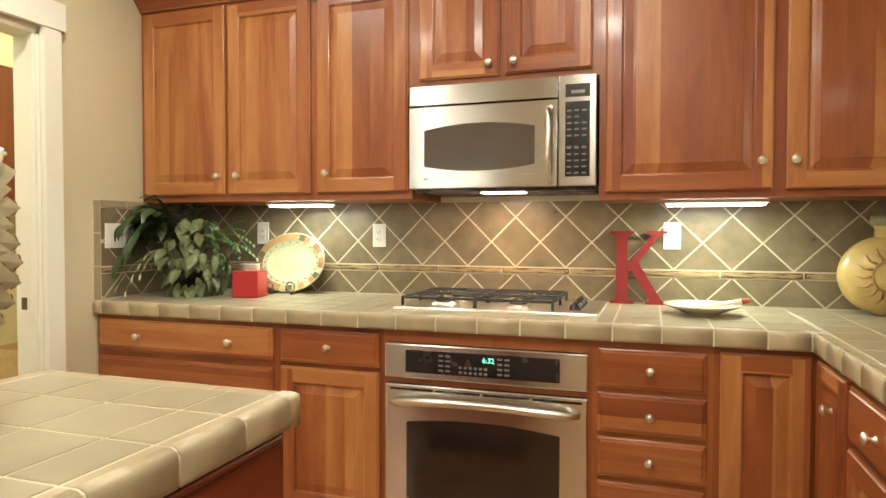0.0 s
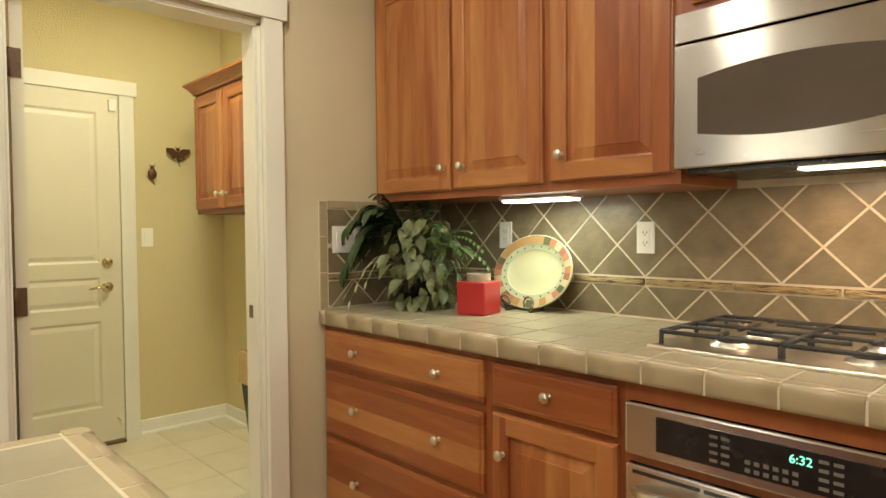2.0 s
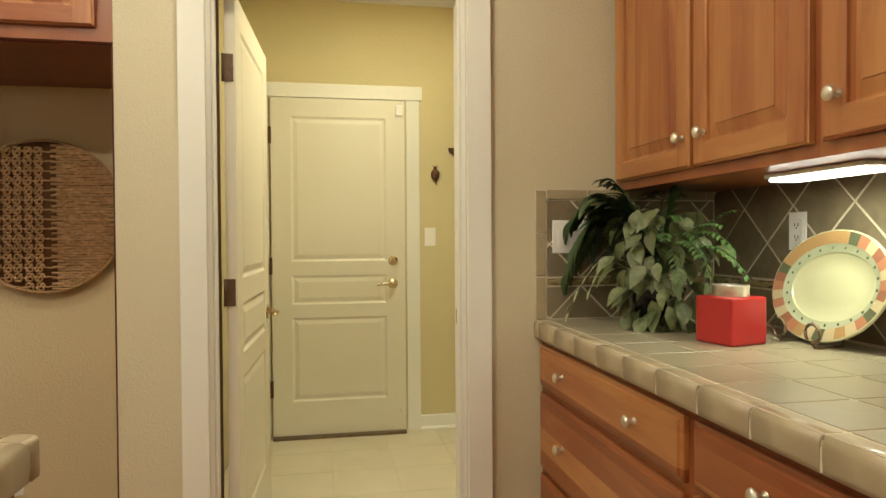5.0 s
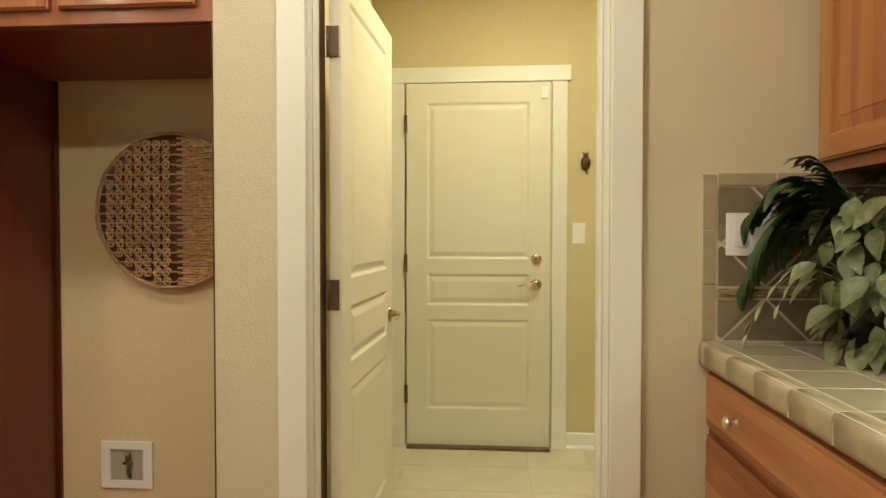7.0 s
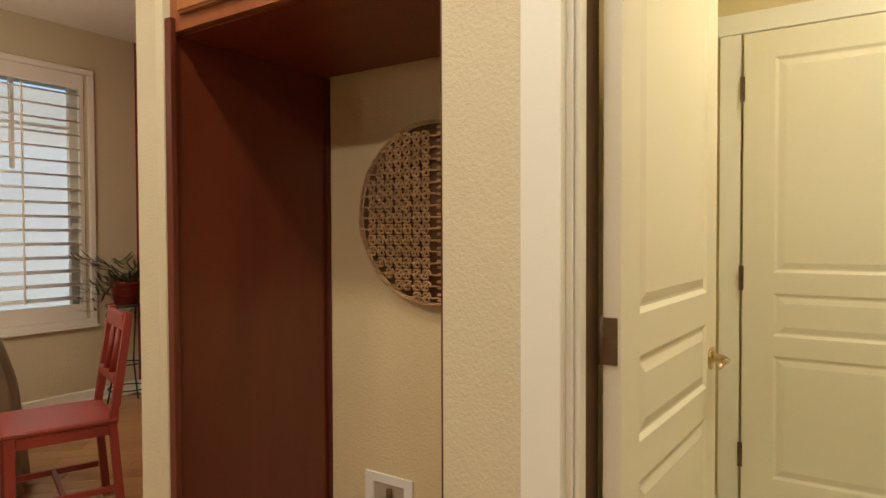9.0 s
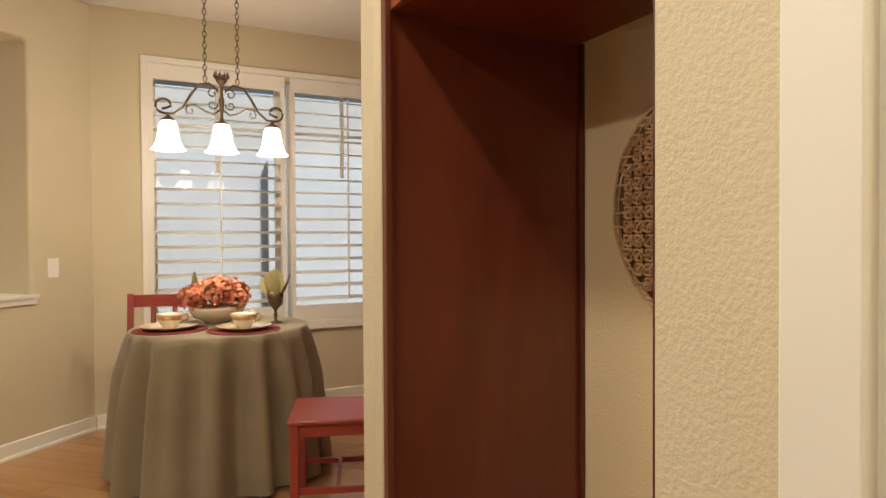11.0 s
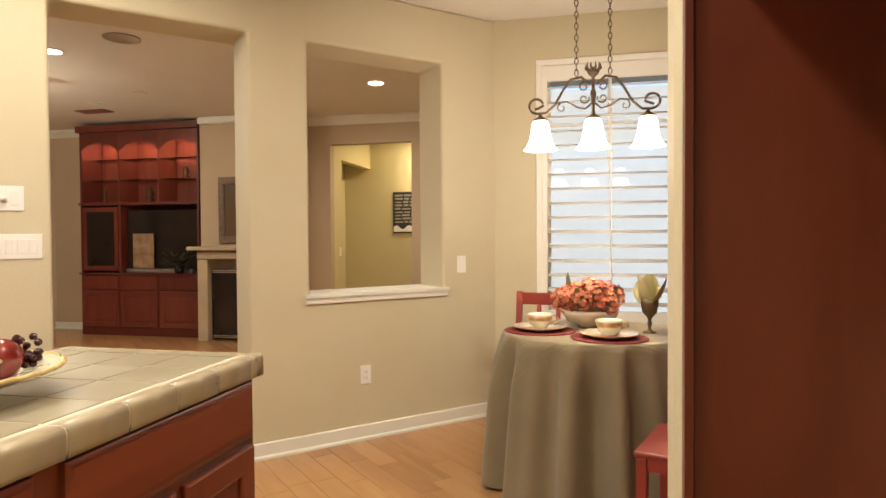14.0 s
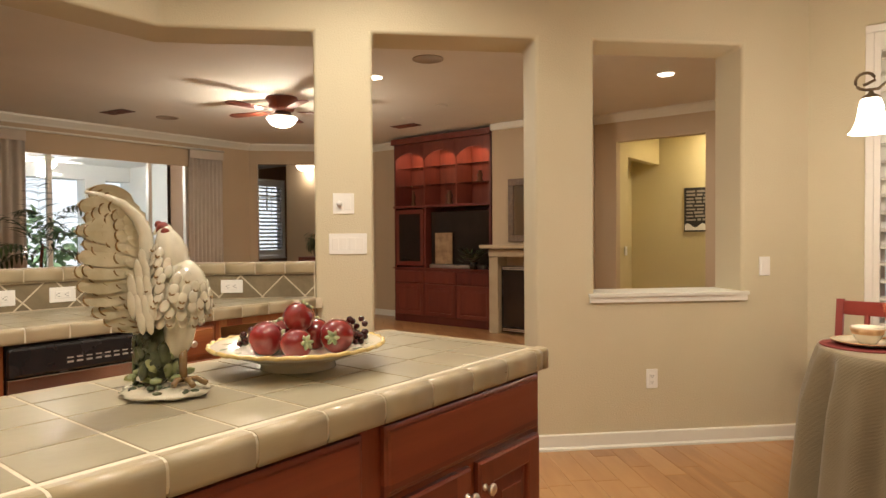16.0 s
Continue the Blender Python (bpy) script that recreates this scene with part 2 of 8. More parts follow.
def lathe(bm, prof, seg=24, mi=0, center=(0, 0, 0), smooth=True):
    """Turns a profile of (radius, height) about z."""
    rings = []
    for r, z in prof:
        if r < 1e-5:
            rings.append([bm.verts.new((center[0], center[1], center[2] + z))])
        else:
            rings.append([bm.verts.new((center[0] + r * math.cos(a), center[1] + r * math.sin(a), center[2] + z)) for a in (2 * math.pi * k / seg for k in range(seg))])
    for a, b in zip(rings, rings[1:]):
        for k in range(seg):
            q = [a[k % len(a)], a[(k + 1) % len(a)], b[(k + 1) % len(b)], b[k % len(b)]]
            q = [v for i, v in enumerate(q) if v not in q[:i]]
            if len(q) > 2:
                f = bm.faces.new(q)
                f.material_index, f.smooth = mi, smooth
    return rings


def tube(bm, pts, r, seg=8, mi=0, taper=None, closed=False):
    """A round bar along points."""
    pts = [Vector(p) for p in pts]
    n = len(pts)
    rings = []
    up = Vector((0, 0, 1))
    for i, p in enumerate(pts):
        if closed:
            d = pts[(i + 1) % n] - pts[i - 1]
        else:
            d = pts[min(i + 1, n - 1)] - pts[max(i - 1, 0)]
        d = d.normalized() if d.length > 1e-9 else Vector((0, 0, 1))
        ref = up if abs(d.dot(up)) < 0.95 else Vector((1, 0, 0))
        a = d.cross(ref).normalized()
        b = d.cross(a).normalized()
        rr = r * (taper[i] if taper else 1.0)
        rings.append([bm.verts.new(p + a * rr * math.cos(t) + b * rr * math.sin(t)) for t in (2 * math.pi * k / seg for k in range(seg))])
    pairs = list(zip(rings, rings[1:])) + ([(rings[-1], rings[0])] if closed else [])
    for a, b in pairs:
        for k in range(seg):
            f = bm.faces.new((a[k], a[(k + 1) % seg], b[(k + 1) % seg], b[k]))
            f.material_index, f.smooth = mi, True
    if not closed:
        for ring in (rings[0][::-1], rings[-1]):
            bm.faces.new(ring).material_index = mi


def part(name, bm, material, parent=None, label="", m=None, kind=""):
    """Links a bmesh as one mesh object under a thing or a part."""
    bmesh.ops.recalc_face_normals(bm, faces=bm.faces[:])
    me = bpy.data.meshes.new(name)
    bm.to_mesh(me)
    bm.free()
    for k in (material if isinstance(material, (list, tuple)) else [material]):
        me.materials.append(k)
    ob = new(name, me)
    if parent:
        ob.parent = parent
    if m:
        ob.matrix_basis = m
    return tagged(ob, label, "", "", kind)


def B(*args, **kw):
    """A bmesh that holds one box."""
    bm = bmesh.new()
    bx(bm, *args, **kw)
    return bm


def thing(name, m, label, category, group=""):
    ob = new(name)
    ob.empty_display_size = 0.05
    ob.matrix_basis = m
    return tagged(ob, label, category, group)


def piece(name, me, parent, m=None):
    ob = new(name, me)
    ob.parent = parent
    if m:
        ob.matrix_basis = m
    return ob


def struct(name, bm, material, label="", category=""):
    return tagged(part(name, bm, material), label, category, "", "structure")


# ---- the shell ----
XW, YB, T = -2.38, 2.90, 0.12
JL, JR, HEADZ = 1.136, 1.970, 2.035     # the laundry doorway
AL, AR, AX = -0.09, 0.865, -3.025       # the refrigerator niche
SE = -0.235                             # end of the stub wall
GX, LN = -4.21, 2.62                    # laundry: garage door wall, north wall
DC = 1.57                               # the slanting wall lies on x - y = DC
NC = (-1.58, -3.15)                     # where it meets the nook's window wall
NW = -4.09                              # nook's red wall
H2 = math.sqrt(0.5)


def diag(s, off=0.0):
    """A plan point s metres along the slanting wall from the nook's corner, off metres behind its face."""
    return (NC[0] + s * H2 + off * H2, NC[1] + s * H2 - off * H2)


def slab(bm, s0, s1, z0, z1, o0=0.0, o1=0.14, mi=0):
    p = [diag(s0, o0), diag(s0, o1), diag(s1, o1), diag(s1, o0)]
    return prism(bm, p, z0, z1, mi)


# kitchen west wall with the doorway; pieces butt end to end
bm = bmesh.new()
bx(bm, XW - T, XW, JR, YB, 0, CEIL)
bx(bm, XW - T, XW, JL, JR, HEADZ, CEIL)
bx(bm, XW - T, XW, AR, JL, 0, CEIL)
bx(bm, XW - T, XW, AL, AR, 2.42, CEIL)
struct("wall_west", bm, M_WALL, "beige textured wall around the laundry doorway", "wall")
bm = bmesh.new()
bx(bm, AX - T, AX, AL, AR, 0, CEIL)
bx(bm, AX, XW - T, AR, AR + 0.10, 0, CEIL)
# the wall paint, lightened and yellowed to carry the niche's bounced light
struct("wall_niche", bm, mat("niche_wall_bounce_lit", (0.69, 0.56, 0.33), (0.73, 0.60, 0.365), 0.72, 1.3, 0.6, 110), "beige textured walls of the refrigerator niche", "wall")
bm = bmesh.new()
w = 0.145
ring = [(AX - T, AL), (AX - T, AL - w), (XW - 0.012, AL - w), (XW + 0.006, AL - w + 0.006), (XW + 0.018, AL - w + 0.024), (XW + 0.018, AL - 0.024), (XW + 0.006, AL - 0.006), (XW - 0.012, AL)]
prism(bm, ring, 0, CEIL)
struct("wall_stub", bm, M_WALL, "beige textured stub wall with rounded corners beside the niche", "wall")
struct("wall_north", B(XW - T, 2.2, YB, YB + 0.12, 0, CEIL), M_WALL, "beige wall behind the cooktop", "wall")
# laundry
struct("wall_laundry_west", B(GX - T, GX, 0.9, LN + T, 0, CEIL), M_WALLY, "yellow-beige laundry wall with the garage door", "wall")
struct("wall_laundry_north", B(GX, XW - T, LN, LN + T, 0, CEIL), M_WALLY, "yellow-beige laundry wall", "wall")
struct("wall_laundry_south", B(GX, AX - T, 0.9, 0.97, 0, CEIL), M_WALLY, "yellow-beige laundry wall", "wall")
bm = bmesh.new()
bx(bm, XW - T - 0.006, XW - T, JR + 0.02, LN, 0, CEIL)
bx(bm, XW - T - 0.006, XW - T, 0.97, JL - 0.02, 0, CEIL)
struct("wall_laundry_east", bm, M_WALLY, "yellow-beige inner side of the doorway wall", "wall")
# nook: window wall, red wall, slanting wall with passage and pass-through
WX0, WX1, WZ0, WZ1 = -3.70, -1.93, 0.64, 2.36
bm = bmesh.new()
bx(bm, NW, WX0, NC[1] - 0.16, NC[1], 0, CEIL)
bx(bm, WX1, NC[0], NC[1] - 0.16, NC[1], 0, CEIL)
bx(bm, WX0, WX1, NC[1] - 0.16, NC[1], 0, WZ0)
bx(bm, WX0, WX1, NC[1] - 0.16, NC[1], WZ1, CEIL)
struct("wall_south", bm, M_WALL, "beige nook wall with the shuttered window", "wall")
struct("wall_red", B(NW - 0.12, NW, NC[1] - 0.16, 0.2, 0, CEIL), M_RED, "dark red accent wall of the nook", "wall")
struct("wall_nook_north", B(NW, AX - T, 0.08, 0.2, 0, CEIL), M_WALL, "beige wall closing the nook", "wall")
S_PL0, S_PL1 = 0.43, 1.345              # pass-through
S_O0, S_O1, S_C = 1.69, 2.618, 2.939    # passage, column
S_END = 3.74
TH = 0.30
HD = 2.37


def cellwall(bm, place, us, zs, solid, o0, o1):
    """A thick wall over a grid of breaks; only the outer faces are made, so openings go clean through."""
    vs = {}

    def v(u, z, o):
        if (u, z, o) not in vs:
            x, y = place(u, o)
            vs[u, z, o] = bm.verts.new((x, y, z))
        return vs[u, z, o]
    for i in range(len(us) - 1):
        for j in range(len(zs) - 1):
            if not solid(i, j):
                continue
            a, b, c, d = us[i], us[i + 1], zs[j], zs[j + 1]
            bm.faces.new((v(a, c, o0), v(b, c, o0), v(b, d, o0), v(a, d, o0)))
            bm.faces.new((v(a, c, o1), v(a, d, o1), v(b, d, o1), v(b, c, o1)))
            for di, dj, p, q in ((-1, 0, (a, c), (a, d)), (1, 0, (b, c), (b, d)), (0, -1, (a, c), (b, c)), (0, 1, (a, d), (b, d))):
                ii, jj = i + di, j + dj
                if not (0 <= ii < len(us) - 1 and 0 <= jj < len(zs) - 1 and solid(ii, jj)):
                    bm.faces.new((v(*p, o0), v(*q, o0), v(*q, o1), v(*p, o1)))


def rounded(ob, width=0.018):
    bv = ob.modifiers.new("bevel", "BEVEL")
    bv.width, bv.segments, bv.limit_method, bv.angle_limit = width, 3, "ANGLE", radians(40)
    return ob


# over and under the breakfast bar, which bends from the slanting wall to the east wall
EX, EY = diag(S_END)
YN = 1.30


def bend(i, o):
    k = o * math.tan(radians(22.5))
    return [diag(S_C, o), (EX + o, EY - k), (EX + o, YN)][i]


US, ZS = [-0.06, S_PL0, S_PL1, S_O0, S_O1, S_C, S_END, 9.0], [0, 0.885, HD, CEIL]
bm = bmesh.new()
cellwall(bm, lambda u, o: diag(u, o) if u <= S_C else bend(1 if u == S_END else 2, o), US, ZS, lambda i, j: not (i == 1 and j == 1) and not (i == 3 and j < 2) and not (i > 4 and j < 2), 0, TH)
rounded(struct("wall_slanting", bm, M_WALL, "beige textured slanting wall with a pass-through, a passage and a column", "wall"))
bm = bmesh.new()
cellwall(bm, lambda i, o: bend(int(i), o), [0, 1, 2], [0, 1.045], lambda i, j: True, 0, 0.16)
struct("wall_bar", bm, M_WALL, "beige low wall under the breakfast bar", "wall")
struct("wall_east", B(EX, EX + TH, YN, YB, 0, CEIL), M_WALL, "beige wall beside the breakfast bar", "wall")

# family room and hall
FX, FY = 6.35, -6.15
FWX = -1.2
bm = bmesh.new()
HX0, HX1, HZ = -0.155, 0.888, 2.385
bm = bmesh.new()
cellwall(bm, lambda u, o: (u, FY - o), [FWX, HX0, HX1, 7.2], [0, HZ, CEIL], lambda i, j: not (i == 1 and j == 0), 0, T)
struct("wall_family_south", bm, M_WALLF, "tan family room wall with the hall opening", "wall")
struct("wall_family_west", B(FWX - T, FWX, FY, -3.25, 0, CEIL), M_WALLF, "tan family room wall", "wall")
struct("wall_family_north", B(EX + TH, FX + 1.0, 3.0, 3.12, 0, CEIL), M_WALLF, "tan family room wall", "wall")
for q in ((-0.45, -0.33, -7.7, FY - T, 0, CEIL), (-0.45, 1.42, -7.82, -7.7, 0, CEIL), (0.90, 1.02, -6.56, FY - T, 0, CEIL), (0.90, 1.02, -7.7, -6.56, 2.24, CEIL), (1.30, 1.42, -7.70, FY - T, 0, CEIL), (1.02, 1.30, FY - T - 0.1, FY - T, 0, CEIL)):
    struct("wall_hall", B(*q), M_WALLY, "yellow-beige hall wall", "wall")
# family room windows to the patio, and the den beyond the corner
FWY0, FWY1, FWZ = -3.76, -1.20, 2.45
bm = bmesh.new()
cellwall(bm, lambda u, o: (FX + o, u), [-4.75, FWY0, FWY1, 3.0], [0, 0.08, FWZ, CEIL], lambda i, j: not (i == 1 and j == 1), 0, 0.16)
struct("wall_family_east", bm, M_WALLF, "tan family room wall with the patio window", "wall")
# short slanting corner wall with the den's opening
bm = bmesh.new()


def cornerw(s, o):
    return (FX - s * H2 + o * H2, -4.75 - s * H2 - o * H2)


cellwall(bm, cornerw, [0, 0.13, 1.35, 1.98], [0, 2.41, CEIL], lambda i, j: not (i == 1 and j == 0), 0, T)
struct("wall_family_corner", bm, M_WALLF, "tan slanting wall with the den opening", "wall")
bm = bmesh.new()
bx(bm, 4.2, 8.6, -7.36, -7.2, 0, CEIL)
cellwall(bm, lambda u, o: (8.48 + o, u), [-7.2, -7.08, -6.40, -4.63], [0, 0.87, 2.40, CEIL], lambda i, j: not (i == 1 and j == 1), 0, 0.12)
bx(bm, 6.55, 8.6, -4.75, -4.63, 0, CEIL)
struct("wall_den", bm, M_WALLB, "brown den walls with a shuttered window", "wall")

FOOT = [(-4.4, -3.31), (-1.32, -3.31), (-1.32, -8.6), (8.6, -8.6), (8.6, -4.75), (6.55, -4.75), (6.55, 3.2), (-4.4, 3.2)]
bm = bmesh.new()
prism(bm, FOOT, CEIL, CEIL + 0.1)
struct("ceiling", bm, M_CEIL, "off-white textured ceiling", "ceiling")
bm = bmesh.new()
prism(bm, FOOT, -0.12, -0.006)
FLOOR = struct("floor", bm, mat("floor_underlay", (0.10, 0.05, 0.02), (0.14, 0.07, 0.03), 0.6), "wooden plank floor in warm brown hickory", "floor")
LFLOOR = struct("floor_laundry", B(GX, XW - T + 0.03, 0.97, LN, -0.006, -0.002), M_GROUT, "cream square tile floor of the laundry", "floor")


# ---- fronts, knobs and cabinets ----
def ring_quads(bm, w, h, r0, r1, mi_side, mi_rail):
    """The four sloped quads between two insets of a panel; r = (inset, depth)."""
    (a, da), (b, db) = r0, r1
    P = lambda x, z, d: bm.verts.new((x, d, z))
    for k, q in enumerate((((a, a), (w - a, a), (w - b, b), (b, b)), ((w - a, a), (w - a, h - a), (w - b, h - b), (w - b, b)), ((w - a, h - a), (a, h - a), (b, h - b), (w - b, h - b)), ((a, h - a), (a, a), (b, b), (b, h - b)))):
        vs = [P(*q[0], da), P(*q[1], da), P(*q[2], db), P(*q[3], db)]
        bm.faces.new(vs).material_index = mi_rail if k % 2 == 0 else mi_side


def quad(bm, x0, x1, z0, z1, d, mi):
    bm.faces.new([bm.verts.new(p) for p in ((x0, d, z0), (x1, d, z0), (x1, d, z1), (x0, d, z1))]).material_index = mi


def door_front(w, h, fr=0.058):
    """A framed door with a raised panel, its face at y = 0."""
    bm = bmesh.new()
    ring_quads(bm, w, h, (0, 0.019), (0, 0.006), 0, 1)
    ring_quads(bm, w, h, (0, 0.006), (0.004, 0.0045), 0, 1)
    ring_quads(bm, w, h, (0.004, 0.0045), (0.007, 0), 0, 1)
    quad(bm, 0.007, fr, 0.007, h - 0.007, 0, 0)
    quad(bm, w - fr, w - 0.007, 0.007, h - 0.007, 0, 0)
    quad(bm, fr, w - fr, 0.007, fr, 0, 1)
    quad(bm, fr, w - fr, h - fr, h - 0.007, 0, 1)
    for r0, r1 in (((fr, 0), (fr + 0.006, 0.003)), ((fr + 0.006, 0.003), (fr + 0.007, 0.010)), ((fr + 0.007, 0.010), (fr + 0.012, 0.010)), ((fr + 0.012, 0.010), (fr + 0.042, 0.0035)), ((fr + 0.042, 0.0035), (fr + 0.043, 0.0015))):
        ring_quads(bm, w, h, r0, r1, 0, 0)
    i = fr + 0.043
    quad(bm, i, w - i, i, h - i, 0.0015, 2)
    quad(bm, 0, w, 0, h, 0.019, 0)
    bmesh.ops.remove_doubles(bm, verts=bm.verts[:], dist=0.0002)
    return bm


def drawer_front(w, h):
    bm = bmesh.new()
    for r0, r1 in (((0, 0.019), (0, 0.008)), ((0, 0.008), (0.004, 0.006)), ((0.004, 0.006), (0.010, 0.005)), ((0.010, 0.005), (0.013, 0.0005)), ((0.013, 0.0005), (0.016, 0))):
        ring_quads(bm, w, h, r0, r1, 1, 1)
    quad(bm, 0.016, w - 0.016, 0.016, h - 0.016, 0, 1)
    quad(bm, 0, w, 0, h, 0.019, 1)
    bmesh.ops.remove_doubles(bm, verts=bm.verts[:], dist=0.0002)
    return bm


KNOB = None


def knob(parent, x, z, y=0.0):
    global KNOB
    if KNOB is None:
        bm = bmesh.new()
        lathe(bm, [(0, 0.0), (0.009, 0), (0.009, 0.002), (0.005, 0.004), (0.005, 0.014), (0.012, 0.018), (0.0155, 0.022), (0.0155, 0.026), (0.011, 0.030), (0.004, 0.032), (0, 0.032)], 16)
        KNOB = bpy.data.meshes.new("knob")
        bmesh.ops.recalc_face_normals(bm, faces=bm.faces[:])
        bm.to_mesh(KNOB)
        bm.free()
        KNOB.materials.append(M_NICKEL)
    return tagged(piece("knob", KNOB, parent, pose(x, y, z, 90)), "brushed nickel knob")


def cabinet(name, m, w, d, z0, z1, fronts, label, category, group="", red=False, kick=True, ends=(0, 0)):
    """A cabinet that faces -y, from its front left foot. fronts: (kind, x0, x1, z0, z1, knobs)."""
    wv, wh = (M_WV2, M_WH2) if red else (M_WV, M_WH)
    t = thing(name, m, label, category, group)
    bm = bmesh.new()
    zb = 0.10 if kick else z0
    bx(bm, 0, w, 0, d, zb, z1, 0)
    part("body", bm, wv if red else M_WVB, t)
    if kick:
        part("kickboard", B(0.0, w, 0.07, d, 0, zb), wh, t)
    for kind, x0, x1, a, b, knobs in fronts:
        f = part("door" if kind == "door" else "drawer_front", (door_front if kind == "door" else drawer_front)(x1 - x0, b - a), [wv, wh, wv if kind == "door" else wh], t, m=pose(x0, -0.0195, a))
        for kx, kz in knobs:
            knob(f, kx - x0, kz - a)
    return t


BASE = [
    (-2.375, 0.935, [("drawer_front", 0.02, 0.913, 0.695, 0.835, [(0.246, 0.768), (0.715, 0.768)]), ("drawer_front", 0.02, 0.913, 0.415, 0.672, [(0.246, 0.545), (0.715, 0.545)]), ("drawer_front", 0.02, 0.913, 0.125, 0.392, [(0.246, 0.26), (0.715, 0.26)])], "cherry base cabinet with three wide drawers under the tiled worktop"),
    (-1.440, 0.462, [("drawer_front", 0.016, 0.445, 0.705, 0.835, [(0.235, 0.772)]), ("door", 0.016, 0.445, 0.125, 0.685, [(0.062, 0.566)])], "cherry base cabinet with one drawer over a door"),
]
YF = 2.237
for x, w, fr, lab in BASE:
    cabinet("base_cabinet", pose(x, YF, 0), w, YB - YF - 0.002, 0, 0.856, fr, lab, "cabinet")
# oven housing
ov = cabinet("oven_cabinet", pose(-0.978, YF, 0), 0.776, YB - YF - 0.002, 0, 0.856, [], "cherry oven housing under the cooktop", "cabinet")
cabinet("base_cabinet", pose(-0.202, YF, 0), 0.382, YB - YF - 0.002, 0, 0.856, [("drawer_front", 0.018, 0.362, z, z + 0.132, [(0.187, z + 0.066)]) for z in (0.698, 0.547, 0.396, 0.245)], "cherry base cabinet with a stack of four drawers", "cabinet")
cabinet("base_cabinet", pose(0.180, YF, 0), 0.30, YB - YF - 0.002, 0, 0.856, [("door", 0.02, 0.282, 0.125, 0.838, [])], "cherry corner base cabinet with a plain framed door", "cabinet")
# east run and peninsula, facing west
XE = 0.482


def east(y, w, fr, lab, name="base_cabinet"):
    return cabinet(name, pose(XE, y, 0, 0, 0, -90), w, 0.555, 0, 0.856, fr, lab, "cabinet")


east(2.236, 0.346, [("door", 0.04, 0.335, 0.125, 0.838, [(0.225, 0.731)])], "narrow cherry corner cabinet door beside the drawers")
east(1.89, 0.58, [("drawer_front", 0.016, 0.564, 0.695, 0.835, [(0.24, 0.763)]), ("door", 0.016, 0.564, 0.125, 0.675, [(0.50, 0.58)])], "cherry base cabinet with a drawer over a door")
east(1.31, 0.58, [("drawer_front", 0.016, 0.564, 0.695, 0.835, [(0.29, 0.763)]), ("door", 0.016, 0.564, 0.125, 0.675, [(0.50, 0.58)])], "cherry base cabinet with a drawer over a door")
east(0.73, 0.315, [("drawer_front", 0.016, 0.30, 0.70, 0.835, [(0.16, 0.765)]), ("door", 0.016, 0.30, 0.125, 0.68, [(0.05, 0.58)])], "narrow cherry base cabinet beside the dishwasher")
east(-0.192, 0.253, [("drawer_front", 0.016, 0.238, 0.70, 0.835, [(0.12, 0.765)]), ("door", 0.016, 0.238, 0.125, 0.68, [(0.05, 0.58)])], "cherry base cabinet beside the dishwasher")
# the end of the peninsula narrows against the slanting wall
tri = thing("peninsula_cabinet", pose(0, 0, 0), "cherry end cabinet with an open niche under the peninsula worktop", "cabinet")
bm = bmesh.new()
yA, yB2 = -0.447, -1.05
prism(bm, [(XE, yA), (XE, -0.475), (EX - 0.02, -0.475), (EX - 0.02, yA)], 0.10, 0.856)
prism(bm, [(XE, -0.475), (XE, yB2), (XE + 0.03, yB2 + 0.02), (EX - 0.03, EY), (EX - 0.03, -0.475)], 0.10, 0.50)
prism(bm, [(XE, -1.0), (XE, yB2), (XE + 0.02, yB2 + 0.01), (XE + 0.02, -1.0)], 0.50, 0.856)
prism(bm, [(XE, -0.475), (XE, -1.0), (XE + 0.02, -1.0), (XE + 0.02, -0.475)], 0.82, 0.856)
part("body", bm, M_WV, tri)

# uppers
UP = [
    (-2.378, 0.945, 1.362, [("door", 0.025, 0.485, 1.392, 2.262, [(0.455, 1.478)]), ("door", 0.505, 0.93, 1.392, 2.262, [(0.56, 1.478)])], "cherry wall cabinet with two raised-panel doors"),
    (-1.433, 0.463, 1.362, [("door", 0.02, 0.445, 1.392, 2.262, [(0.068, 1.478)])], "cherry wall cabinet with one raised-panel door"),
    (-0.970, 0.762, 1.822, [("door", 0.035, 0.372, 1.848, 2.262, [(0.335, 1.893)]), ("door", 0.398, 0.735, 1.848, 2.262, [(0.436, 1.893)])], "short cherry wall cabinet over the microwave oven"),
    (-0.208, 1.258, 1.347, [("door", 0.022, 0.595, 1.375, 2.262, [(0.557, 1.476)]), ("door", 0.638, 1.19, 1.375, 2.262, [(0.662, 1.476)])], "wide cherry wall cabinet with two raised-panel doors"),
]
for x, w, z0, fr, lab in UP:
    cabinet("wall_cabinet", pose(x, 2.515, 0), w, YB - 2.517, z0, 2.275, fr, lab, "cabinet", kick=False)


def crown(bm, x0, x1, y, z, h=0.065, out=0.055, ends=True):
    prof = [(0, 0), (-0.012, 0), (-0.014, 0.012), (-0.030, 0.030), (-0.044, 0.046), (-0.050, 0.05), (-0.055, 0.052), (-0.055, h), (0, h)]
    a = [bm.verts.new((x0 + (p if ends else 0), y + p, z + q)) for p, q in prof]
    b = [bm.verts.new((x1 - (p if ends else 0), y + p, z + q)) for p, q in prof]
    for i in range(len(prof) - 1):
        bm.faces.new((a[i], a[i + 1], b[i + 1], b[i]))
    bm.faces.new(a)
    bm.faces.new(b[::-1])
    bm.faces.new((a[0], b[0], b[-1], a[-1]))


bm = bmesh.new()
crown(bm, -2.378, 1.05, 2.515, 2.275, ends=False)
